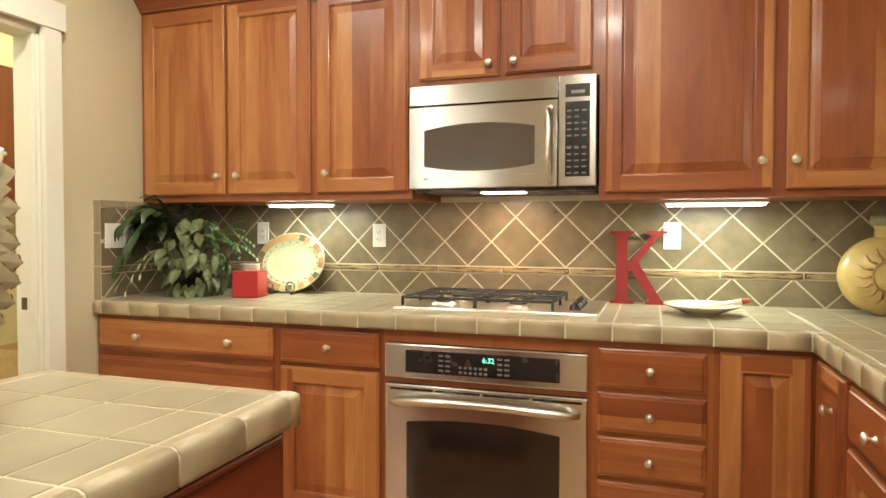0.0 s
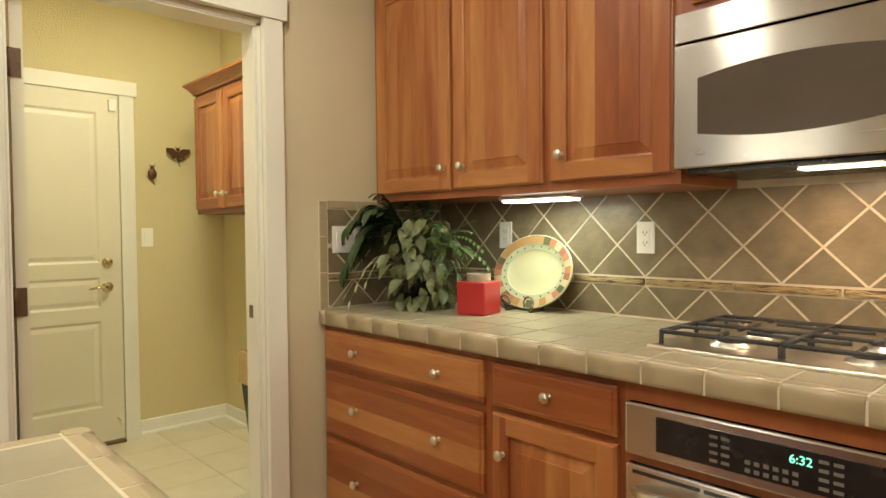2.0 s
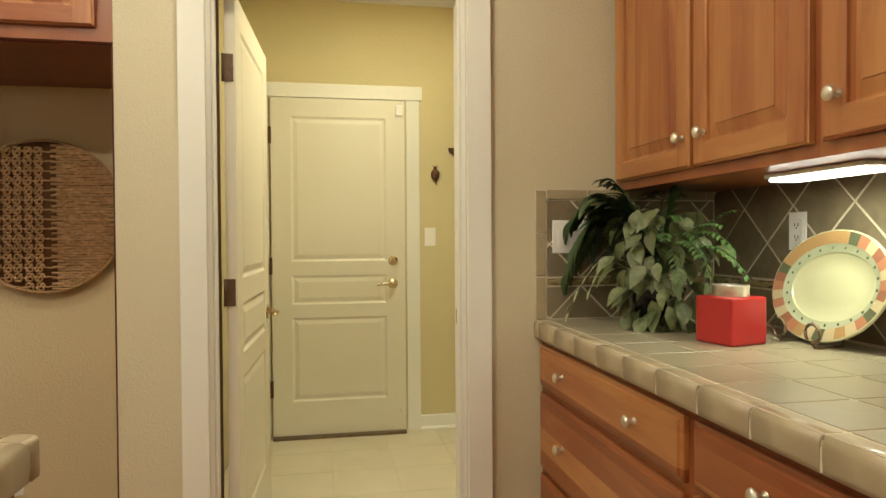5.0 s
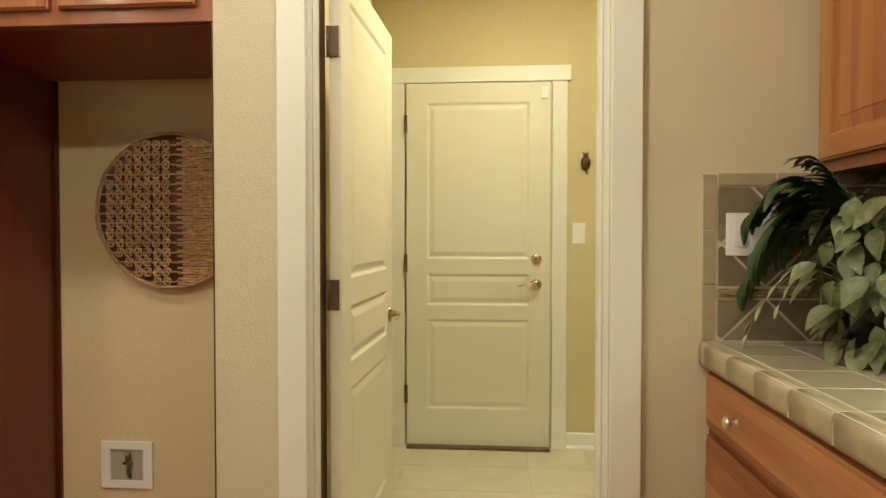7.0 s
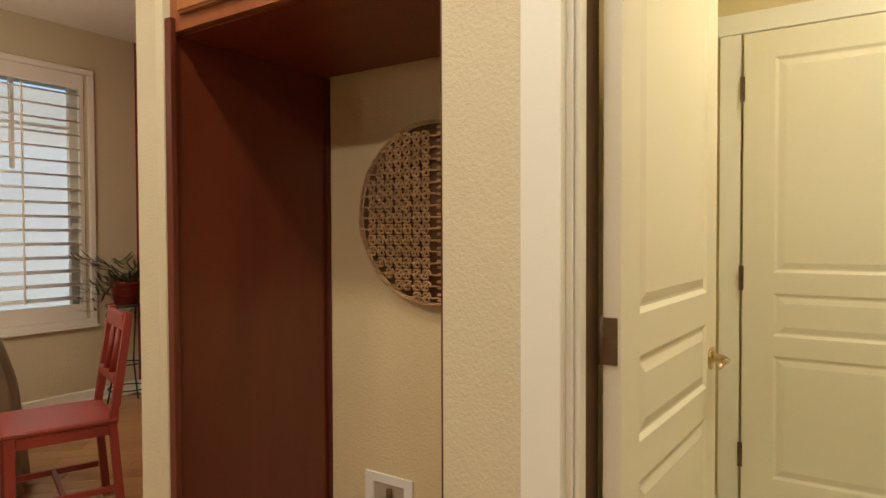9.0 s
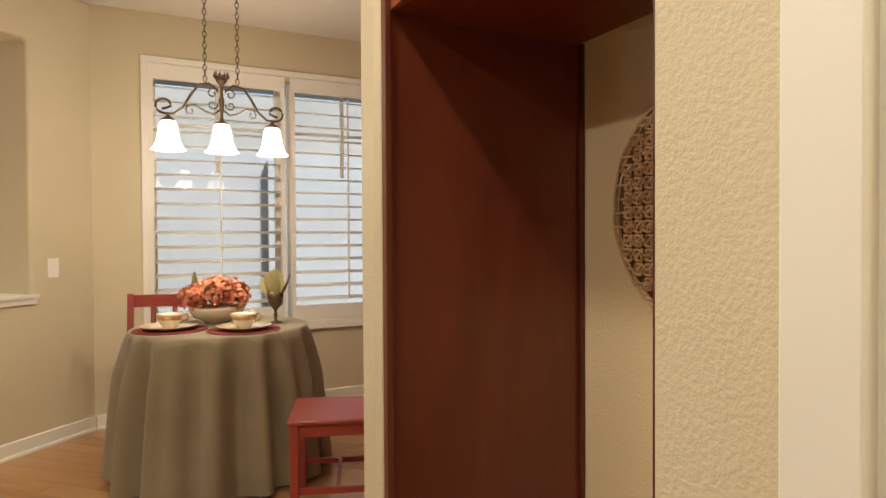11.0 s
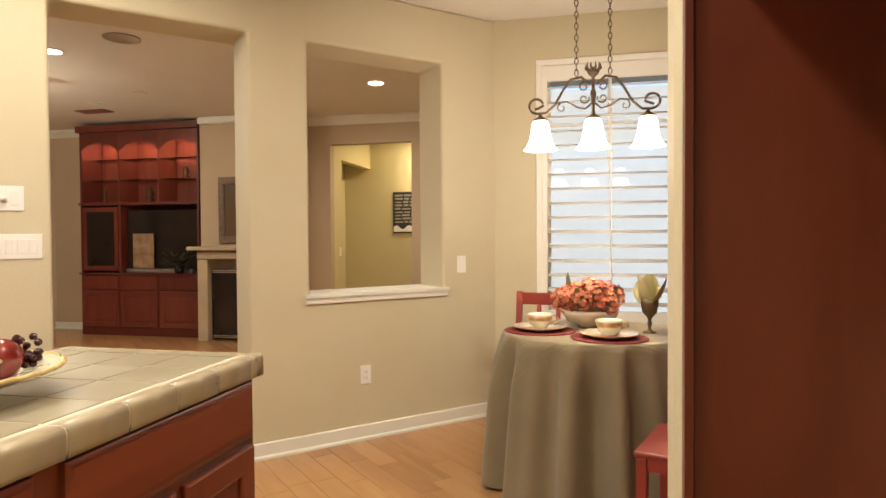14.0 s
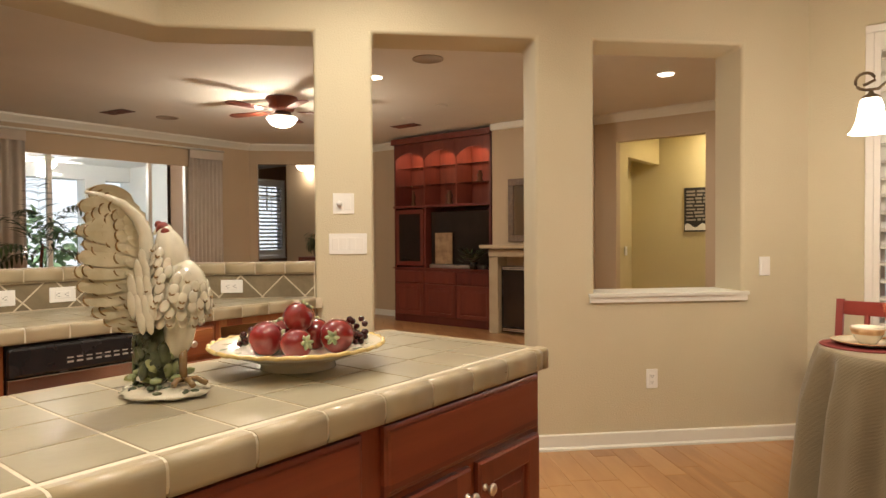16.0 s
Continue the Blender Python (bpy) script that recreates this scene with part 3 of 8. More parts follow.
tagged(part("crown_moulding", bm, M_WH), "cherry crown moulding along the wall cabinets", "moulding")
# under-cabinet lamps and their light
for x0, x1, z, e in ((-1.76, -1.44, 1.362, 4.5), (0.03, 0.40, 1.347, 5.0)):
    t = thing("cabinet_lamp", pose((x0 + x1) / 2, 2.68, z - 0.001), "slim white tube lamp fixed under the wall cabinet", "lamp")
    w = (x1 - x0) / 2
    part("housing", B(-w, w, -0.05, 0.05, -0.012, 0, bev=0.003), M_WHITE, t)
    part("diffuser", B(-w + 0.01, w - 0.01, -0.043, 0.043, -0.021, -0.0125, bev=0.003), M_TUBE, t)
    a = lamp("cabinet_light", (x0 + x1) / 2, 2.68, z - 0.03, e * 0.78, 0.3, (0.97, 1.0, 0.80), "RECTANGLE")
    a.data.size_y = 0.07
a = lamp("hood_light", -0.62, 2.66, 1.375, 3.6, 0.16, (1.0, 0.66, 0.42), "RECTANGLE")
a.data.size_y = 0.05


# ---- appliances ----
def arch_panel(bm, x0, x1, z0, z1, rise, y, mi=0, th=0.004):
    """A plate whose top and bottom edges bow outwards."""
    n = 14
    top = [(x0 + (x1 - x0) * k / n, z1 + rise * (1 - (2 * k / n - 1) ** 2)) for k in range(n + 1)]
    bot = [(x0 + (x1 - x0) * k / n, z0 - rise * (1 - (2 * k / n - 1) ** 2)) for k in range(n, -1, -1)]
    ps = top + bot
    f = [bm.verts.new((x, y, z)) for x, z in ps]
    b = [bm.verts.new((x, y + th, z)) for x, z in ps]
    bm.faces.new(f).material_index = mi
    for i in range(len(ps)):
        j = (i + 1) % len(ps)
        bm.faces.new((f[i], f[j], b[j], b[i])).material_index = mi


mw = thing("microwave_oven", pose(-0.967, 2.465, 1.398), "stainless steel microwave oven mounted under a cabinet over the cooktop", "microwave")
MW, MH = 0.752, 0.418
part("body", B(0, MW, 0.035, 0.43, 0.003, MH, bev=0.002), M_DARK, mw)
part("front_panel", B(0, 0.608, 0.004, 0.035, 0.338, MH, bev=0.003), M_STEEL, mw)
part("door", B(0, 0.608, 0.0, 0.035, 0, 0.332, bev=0.004), M_STEEL, mw)
bm = bmesh.new()
arch_panel(bm, 0.068, 0.52, 0.090, 0.236, 0.022, -0.003)
part("window", bm, M_MWGL, mw, "smoked glass window")
part("control_frame", B(0.611, MW, 0.0, 0.035, 0, MH, bev=0.004), M_STEEL, mw)
cp = part("control_panel", B(0.637, 0.728, -0.004, 0.001, 0.036, 0.318, bev=0.001), M_DARK, mw)
bm = bmesh.new()
for r in range(11):
    for c in range(3):
        if r in (5,) or (r == 9 and c == 2):
            continue
        bx(bm, 0.643 + c * 0.028, 0.660 + c * 0.028, -0.0052, -0.0035, 0.046 + r * 0.0235, 0.052 + r * 0.0235 + (0.004 if r in (4,) else 0))
M_PRINT = mat("faded_print", (0.30, 0.27, 0.23), (0.38, 0.34, 0.29), 0.6)
part("keypad", bm, mat("keypad_print", (0.13, 0.12, 0.10), (0.17, 0.16, 0.13), 0.6), cp, "rows of grey printed keys", kind="stuff")
part("display", B(0.637, 0.728, -0.004, 0.001, 0.336, 0.384, bev=0.001), M_DARK, mw)
bm = bmesh.new()
for k in range(6):
    bx(bm, 0.66 + k * 0.0085, 0.6655 + k * 0.0085, -0.0052, -0.0035, 0.348, 0.360)
part("display_digits", bm, M_PRINT, mw)
bm = bmesh.new()
tube(bm, [(0.578, 0.0, 0.30), (0.578, -0.03, 0.285), (0.577, -0.040, 0.22), (0.577, -0.043, 0.16), (0.577, -0.040, 0.10), (0.578, -0.03, 0.035), (0.578, 0.0, 0.02)], 0.013, 10)
part("handle", bm, M_NICKEL, mw, "bowed metal handle")
bm = bmesh.new()
bx(bm, 0.02, MW - 0.02, 0.04, 0.42, -0.012, 0.002)
part("underside_vent", bm, M_DARK, mw)
part("task_lamp", B(0.28, 0.46, 0.10, 0.16, -0.016, -0.0125), M_CAN, mw, "lit cooktop lamp")
bm = bmesh.new()
bx(bm, 0.065, 0.085, -0.0012, 0.001, 0.035, 0.043)
bx(bm, 0.44, 0.52, -0.0012, 0.001, 0.048, 0.052)
part("badge", bm, M_PRINT, mw, kind="stuff")

oven = thing("wall_oven", pose(-0.965, 2.215, 0.10), "stainless steel built-in oven under the tiled worktop", "oven")
OW = 0.75
part("body", B(0.005, OW - 0.005, 0.024, 0.5, 0.0, 0.70), M_DARK, oven)
part("control_fascia", B(0, OW, -0.004, 0.023, 0.578, 0.708, bev=0.006), M_STEEL, oven)
part("control_panel", B(0.085, 0.655, -0.0065, -0.003, 0.602, 0.686, bev=0.001), M_DARK, oven)
bm = bmesh.new()
for gx in (0.215, 0.435):
    for r in range(4):
        for c in range(2):
            bx(bm, gx + c * 0.026, gx + 0.018 + c * 0.026, -0.0075, -0.006, 0.613 + r * 0.018, 0.620 + r * 0.018)
for r in range(2):
    for c in range(6):
        bx(bm, 0.292 + c * 0.019, 0.303 + c * 0.019, -0.0075, -0.006, 0.610 + r * 0.018, 0.619 + r * 0.018)
part("buttons", bm, mat("button_print", (0.13, 0.12, 0.11), (0.17, 0.16, 0.14), 0.5), oven, "rows of grey keys", kind="stuff")


def write(body, size, m, material, parent, name="lettering", depth=0.0008):
    """Letters in the built-in font, turned to stand upright on a face."""
    cu = bpy.data.curves.new(name, "FONT")
    cu.body, cu.size, cu.extrude, cu.align_x = body, size, depth, "CENTER"
    tmp = bpy.data.objects.new(name, cu)
    me = bpy.data.meshes.new_from_object(tmp)
    bpy.data.objects.remove(tmp)
    me.materials.append(material)
    return piece(name, me, parent, m)


write("6:32", 0.026, pose(0.402, -0.0075, 0.655, 90), glow("clock_glow", (0.25, 1.0, 0.62), 0.9), oven, "clock_digits")
bm = bmesh.new()
bx(bm, 0, OW, 0.0, 0.023, 0.02, 0.555, bev=0.006)
dr = part("oven_door", bm, M_STEEL, oven)
bm = bmesh.new()
for k in range(4):
    bx(bm, 0.02 + k * 0.18, 0.19 + k * 0.18, -0.002, 0.001, 0.533, 0.541)
part("vent_slot", bm, M_DARK, dr, kind="stuff")
bm = bmesh.new()
arch_panel(bm, 0.088, 0.655, 0.13, 0.415, 0.020, -0.003)
part("oven_window", bm, M_GLASSD, dr, "dark glass window")
bm = bmesh.new()
for z in (0.2, 0.29, 0.36):
    bx(bm, 0.14, 0.60, 0.0025, 0.0035, z, z + 0.004)
n = 16
pts = [(0.03 + 0.69 * k / n, -0.012 - 0.045 * math.sin(math.pi * min(1, max(0, (k / n)))) ** 0.35, 0.493 + 0.020 * (1 - (2 * k / n - 1) ** 2)) for k in range(n + 1)]
bm2 = bmesh.new()
tube(bm2, pts, 0.0145, 10, taper=[0.6] + [1] * (n - 1) + [0.6])
part("handle", bm2, M_NICKEL, dr, "bowed brushed metal handle")
bm.free()
part("bottom_trim", B(0, OW, 0.0, 0.023, 0.0, 0.016, bev=0.003), M_STEEL, oven)

dw = thing("dishwasher", pose(XE - 0.022, 0.412, 0.0, 0, 0, -90), "stainless steel dishwasher with a black control panel", "dishwasher")
part("body", B(0.003, 0.60, 0.025, 0.55, 0.10, 0.852), M_DARK, dw)
part("door", B(0.003, 0.60, 0.0, 0.024, 0.13, 0.728, bev=0.004), M_STEEL, dw)
part("control_panel", B(0.003, 0.60, -0.012, 0.024, 0.732, 0.845, bev=0.012), M_DARK, dw)
bm = bmesh.new()
for k in range(9):
    bx(bm, 0.20 + 0.035 * k, 0.222 + 0.035 * k, -0.0135, -0.0115, 0.765, 0.772)
    bx(bm, 0.20 + 0.035 * k, 0.222 + 0.035 * k, -0.0135, -0.0115, 0.782, 0.787)
part("buttons", bm, M_PRINT, dw)

# cooktop
ct = thing("gas_cooktop", pose(-1.0, 2.375, 0.914), "stainless steel gas cooktop with black cast-iron grates in the tiled worktop", "cooktop")
CW, CD = 0.80, 0.47
part("tray", B(0, CW, 0, CD, 0, 0.012, bev=0.005), M_NICKEL, ct)
for gx in (0.03, 0.335):
    g = bmesh.new()
    w = 0.30
    for a, b in (((0, 0), (w, 0)), ((w, 0), (w, 0.41)), ((w, 0.41), (0, 0.41)), ((0, 0.41), (0, 0)), ((0, 0.205), (w, 0.205))):
        tube(g, [(a[0], a[1], 0.036), (b[0], b[1], 0.036)], 0.0065, 6)
    for cy in (0.1, 0.31):
        for k in range(4):
            t_ = math.pi / 2 * k
            dx, dy = math.cos(t_), math.sin(t_)
            L_ = w / 2 if k % 2 == 0 else 0.1
            tube(g, [(w / 2 + dx * L_, cy + dy * L_, 0.037), (w / 2 + dx * 0.035, cy + dy * 0.035, 0.040)], 0.0055, 6)
    for cx, cy in ((0, 0), (w, 0), (0, 0.41), (w, 0.41), (0, 0.205), (w, 0.205)):
        tube(g, [(cx, cy, 0.036), (cx, cy, 0.002)], 0.006, 6)
    part("grate", g, M_IRON, ct, m=pose(gx, 0.03, 0.010))
for cx, cy, r in ((0.18, 0.13, 0.045), (0.18, 0.34, 0.038), (0.485, 0.13, 0.038), (0.485, 0.34, 0.052)):
    g = bmesh.new()
    lathe(g, [(r + 0.012, 0), (r + 0.010, 0.006), (r, 0.008), (r, 0.012), (0, 0.012)], 20, 1)
    lathe(g, [(r - 0.004, 0.012), (r - 0.002, 0.017), (r - 0.010, 0.020), (0, 0.020)], 20, 0)
    part("burner", g, [M_IRON, M_NICKEL], ct, m=pose(cx, cy, 0.012))
for k in range(4):
    g = bmesh.new()
    lathe(g, [(0.024, 0), (0.023, 0.010), (0.019, 0.020), (0.010, 0.024), (0, 0.024)], 16)
    bx(g, -0.004, 0.004, -0.022, 0.022, 0.018, 0.032)
    part("control_knob", g, M_DARK, ct, "black control knob", m=pose(0.712, 0.10 + 0.075 * k, 0.012))


# ---- island ----
IX0, IX1, IY0, IY1 = -1.307, -0.648, -0.416, 1.096
isl = thing("kitchen_island", pose(0, 0, 0), "red-brown cherry kitchen island carrying a tiled worktop", "island")
bx0, bx1, by0, by1 = IX0 + 0.028, IX1 - 0.028, IY0 + 0.03, IY1 - 0.03
part("body", B(bx0, bx1, by0, by1, 0.10, 0.858), M_WV2, isl)
part("kickboard", B(bx0 + 0.06, bx1 - 0.06, by0 + 0.06, by1 - 0.06, 0, 0.10), M_WH2, isl)
for side in (0, 1):
    for y, w in ((0.29, 0.665), (1.055, 0.72)):
        base = pose(bx0, y, 0, 0, 0, -90) if side == 0 else pose(bx1, y - w, 0, 0, 0, 90)
        f = part("drawer_front", drawer_front(w - 0.02, 0.152), [M_WV2, M_WH2, M_WH2], isl, m=base @ pose(0.01, -0.0195, 0.693))
        hw = (w - 0.02 - 0.032) / 2
        for k in range(2):
            f = part("door", door_front(hw, 0.545, 0.062), [M_WV2, M_WH2, M_WV2], isl, m=base @ pose(0.01 + k * (hw + 0.032), -0.0195, 0.128))
            knob(f, hw - 0.022 if k == 0 else 0.022, 0.478)


# ---- doors and trim ----
def face_panels(bm, w, h, panels, y, sgn):
    """One face of a panelled door; the panels are sunk and raised again. sgn -1 faces -y."""
    xs = sorted({0, w} | {p[0] for p in panels} | {p[1] for p in panels})
    zs = sorted({0, h} | {p[2] for p in panels} | {p[3] for p in panels})
    for i in range(len(xs) - 1):
        for j in range(len(zs) - 1):
            cx, cz = (xs[i] + xs[i + 1]) / 2, (zs[j] + zs[j + 1]) / 2
            if not any(a < cx < b and c < cz < d for a, b, c, d in panels):
                quad(bm, xs[i], xs[i + 1], zs[j], zs[j + 1], y, 0)
    for a, b, c, d in panels:
        tmp = bmesh.new()
        w_, h_ = b - a, d - c
        for r0, r1 in (((0, 0), (0.012, 0.006)), ((0.012, 0.006), (0.018, 0.006)), ((0.018, 0.006), (0.040, 0.001))):
            ring_quads(tmp, w_, h_, r0, r1, 0, 0)
        quad(tmp, 0.040, w_ - 0.040, 0.040, h_ - 0.040, 0.001, 0)
        for v in tmp.verts:
            v.co = Vector((v.co.x + a, y - sgn * v.co.y, v.co.z + c))
        me = bpy.data.meshes.new("tmp")
        tmp.to_mesh(me)
        tmp.free()
        bm.from_mesh(me)
        bpy.data.meshes.remove(me)


def leaf(name, w, h, panels, parent, m, label, th=0.035):
    bm = bmesh.new()
    face_panels(bm, w, h, panels, 0, -1)
    face_panels(bm, w, h, panels, th, 1)
    for q in (((0, 0), (w, 0)), ((w, 0), (w, h)), ((w, h), (0, h)), ((0, h), (0, 0))):
        (a, b), (c, d) = q
        bm.faces.new([bm.verts.new(p) for p in ((a, 0, b), (c, 0, d), (c, th, d), (a, th, b))])
    bmesh.ops.remove_doubles(bm, verts=bm.verts[:], dist=0.0002)
    return part(name, bm, M_DOOR, parent, label, m)


def lever(parent, m, flip=1):
    bm = bmesh.new()
    lathe(bm, [(0, 0), (0.032, 0), (0.031, 0.006), (0.022, 0.010), (0.013, 0.012), (0.012, 0.035), (0, 0.035)], 18)
    rot = Matrix.Rotation(radians(90), 4, "X")
    bmesh.ops.transform(bm, matrix=rot, verts=bm.verts[:])
    tube(bm, [(0, -0.036, 0), (0.02 * flip, -0.046, 0.001), (0.06 * flip, -0.048, 0.002), (0.105 * flip, -0.045, -0.006)], 0.0085, 8, taper=[1.1, 1.1, 0.9, 0.6])
    return part("handle", bm, M_BRASS, parent, "satin brass lever handle", m)


PN = [(0.115, 0.685, 0.21, 0.715), (0.115, 0.685, 0.795, 0.97), (0.115, 0.685, 1.055, 1.925)]
# garage door leaf (its face looks along +x)
gd = struct("door_1", B(GX, GX + 0.004, 1.172, 1.971, 0.012, 2.046), M_DOOR, "closed cream three-panel garage door in the laundry", "door")
face = pose(GX + 0.040, 1.172, 0.012, 0, 0, 90)
lf = leaf("leaf", 0.799, 2.034, PN, gd, face, "")
lever(gd, face @ pose(0.722, 0, 0.913), -1)
bm = bmesh.new()
lathe(bm, [(0, 0), (0.030, 0), (0.028, 0.012), (0.016, 0.018), (0, 0.018)], 18)
part("deadbolt", bm, M_BRASS, gd, "", face @ pose(0.724, 0, 1.056, 90))
for z in (0.24, 0.98, 1.76):
    part("hinge", B(-0.014, 0.004, -0.006, 0.004, z, z + 0.10), M_HINGE, gd, "bronze butt hinge", face)
part("door_sensor", B(0.745, 0.785, -0.022, 0, 1.94, 2.005, bev=0.003), M_WHITE, gd, "white plastic alarm contact", face)
bm = bmesh.new()
tube(bm, [(0.76, -0.004, 0.135), (0.775, -0.03, 0.118), (0.77, -0.04, 0.09)], 0.004, 6)
part("door_stop", bm, M_NICKEL, gd, "", face)
part("threshold", B(0, 0.799, -0.04, 0.03, -0.012, 0.006, bev=0.003), M_BRONZE, gd, "bronze threshold strip", face)


def casing(name, cx, y0, y1, ztop, x, out, w=0.10, head=0.105, th=0.018):
    """Flat craftsman casing round an opening in a wall of constant x; out: the way that it stands proud."""
    bm = bmesh.new()
    a, b = sorted((x, x + out * th))
    bx(bm, a, b, y0 - w, y0, 0, ztop, bev=0.002)
    bx(bm, a, b, y1, y1 + w, 0, ztop, bev=0.002)
    a, b = sorted((x, x + out * (th + 0.006)))
    bx(bm, a, b, y0 - w - 0.018, y1 + w + 0.018, ztop, ztop + head, bev=0.002)
    return struct(name, bm, M_TRIM, "cream painted flat casing", "trim")


casing("trim", 0, 1.158, 1.985, 2.056, GX, 1, 0.082, 0.085)
casing("trim", 0, 1.137, 1.972, 2.052, XW, 1, 0.081, 0.115, 0.026)
bm = bmesh.new()
for y0, y1 in ((JL, 1.150), (1.955, JR)):
    bx(bm, XW - T - 0.004, XW + 0.001, y0, y1, 0, HEADZ)
    sy = (y1, y1 + 0.011) if y0 == JL else (y0 - 0.011, y0)
    bx(bm, XW - 0.040, XW - 0.006, sy[0], sy[1], 0, HEADZ - 0.015, bev=0.004)
bx(bm, XW - T - 0.004, XW + 0.001, JL, JR, HEADZ - 0.015, HEADZ)
struct("door_jamb", bm, M_TRIM, "cream painted door jamb with stop", "trim")
# dark brown strip between the stop and the door leaf, full height
struct("jamb_gap_strip", B(XW - 0.110, XW - 0.0405, 1.1502, 1.1590, 0.0, HEADZ - 0.016, bev=0.002), mat("gap_brown", (0.12, 0.065, 0.03), (0.16, 0.09, 0.042), 0.7), "dark brown strip filling the gap along the hinge jamb", "trim")
ld = struct("door_2", B(-2.502, -2.497, 1.184, 1.206, 0.012, 2.012), M_TRIM, "open cream three-panel laundry door", "door")
lm = pose(-2.458, 1.214, 0.012, 0, 0, 178.0)
PL = [(0.105, 0.655, 0.21, 0.715), (0.105, 0.655, 0.795, 0.97), (0.105, 0.655, 1.055, 1.905)]
leaf("leaf", 0.765, 2.0, PL, ld, lm, "")
lever(ld, lm @ pose(0.705, 0, 0.87), -1)
lever(ld, lm @ pose(0.705, 0.035, 0.87, 0, 0, 180), 1)
for z in (0.25, 0.98, 1.72):
    bm = bmesh.new()
    bx(bm, 0.002, 0.032, 0, 0.003, z, z + 0.09, bev=0.001)
    tube(bm, [(0.0, 0.003, z), (0.0, 0.003, z + 0.09)], 0.006, 8)
    for k in range(3):
        lathe(bm, [(0, -0.001), (0.003, -0.001), (0.003, 0.0005)], 8, center=(0.018 + 0.006 * (k % 2), -0.0005, z + 0.02 + 0.025 * k))
    part("hinge", bm, M_HINGE, ld, "bronze butt hinge", pose(-2.4535, 1.176, 0, 0, 0, 90))
bm = bmesh.new()
bx(bm, XW - 0.095, XW - 0.066, 1.9525, 1.9555, 0.90, 0.95)
struct("strike_plate", bm, M_BRONZE, "bronze strike plate on the jamb", "trim")


def baseboard(pts, h=0.092, th=0.013, mat_=None):
    """A skirting with a shoe moulding along wall corners; the room is on the left of the way."""
    bm = bmesh.new()
    for a, b in zip(pts, pts[1:]):
        a, b = Vector(a), Vector(b)
        d = (b - a).normalized()
        n = Vector((-d.y, d.x))
        prof = [(0.0005, 0), (th + 0.010, 0), (th + 0.010, 0.012), (th + 0.002, 0.020), (th, 0.022), (th, h - 0.006), (th - 0.005, h), (0.0005, h)]
        p = [[bm.verts.new((*(q + n * o), z)) for o, z in prof] for q in (a, b)]
        for i in range(len(prof)):
            j = (i + 1) % len(prof)
            bm.faces.new((p[0][i], p[0][j], p[1][j], p[1][i]))
        bm.faces.new(p[0])
        bm.faces.new(p[1][::-1])
    return struct("baseboard", bm, M_TRIM, "cream painted baseboard", "baseboard")


baseboard([diag(0.01), diag(S_O0 - 0.005)])
baseboard([diag(S_O1 + 0.005), diag(S_C)])
baseboard([(NW + 0.012, NC[1]), (NC[0] - 0.012, NC[1])])
baseboard([(NW, -0.1), (NW, NC[1] + 0.014)])
baseboard([(GX, 0.98), (GX, 1.07)][::-1])
baseboard([(GX, LN), (GX, 2.069)])
baseboard([(XW - T - 0.01, LN), (GX + 0.014, LN)])
baseboard([(XW, 2.20), (XW, 2.069)])
baseboard([(XW, 1.058), (XW, AR + 0.004)])
baseboard([(4.22, FY), (7.0, FY)])
baseboard([(FWX, FY), (HX0, FY)])
# crown in the family room
bm = bmesh.new()
for a, b in (((6.3, FY), (FWX, FY)), ((FX, 2.9), (FX, -4.74)), ((FX, -4.76), (FX - 1.98 * H2, -4.75 - 1.98 * H2))):
    a, b = Vector(a), Vector(b)
    d = (b - a).normalized()
    n = Vector((d.y, -d.x))
    if n.dot(Vector((2, -2)) - a) < 0:
        n = -n
    prof = [(0, 0), (0.012, 0), (0.02, 0.02), (0.045, 0.045), (0.07, 0.07), (0.082, 0.075), (0.085, 0.10), (0, 0.10)]
    p = [[bm.verts.new((*(q + n * o), CEIL - 0.1 + z)) for o, z in prof] for q in (a, b)]
    for i in range(len(prof)):
        j = (i + 1) % len(prof)
        bm.faces.new((p[0][i], p[0][j], p[1][j], p[1][i]))
struct("crown", bm, M_TRIM, "cream crown moulding under the ceiling", "trim")

# pass-through sill
bm = bmesh.new()
prism(bm, [diag(S_PL0 - 0.035, -0.03), diag(S_PL0 - 0.035, 0.0), diag(S_PL0 + 0.001, 0.0), diag(S_PL0 + 0.001, TH), diag(S_PL1 - 0.001, TH), diag(S_PL1 - 0.001, 0), diag(S_PL1 + 0.035, 0), diag(S_PL1 + 0.035, -0.03)][::-1], 0.886, 0.906)
prism(bm, [diag(S_PL0 - 0.028, -0.018), diag(S_PL0 - 0.028, 0), diag(S_PL1 + 0.028, 0), diag(S_PL1 + 0.028, -0.018)][::-1], 0.852, 0.886)
struct("window_sill", bm, M_TRIM, "cream painted sill of the pass-through", "sill")


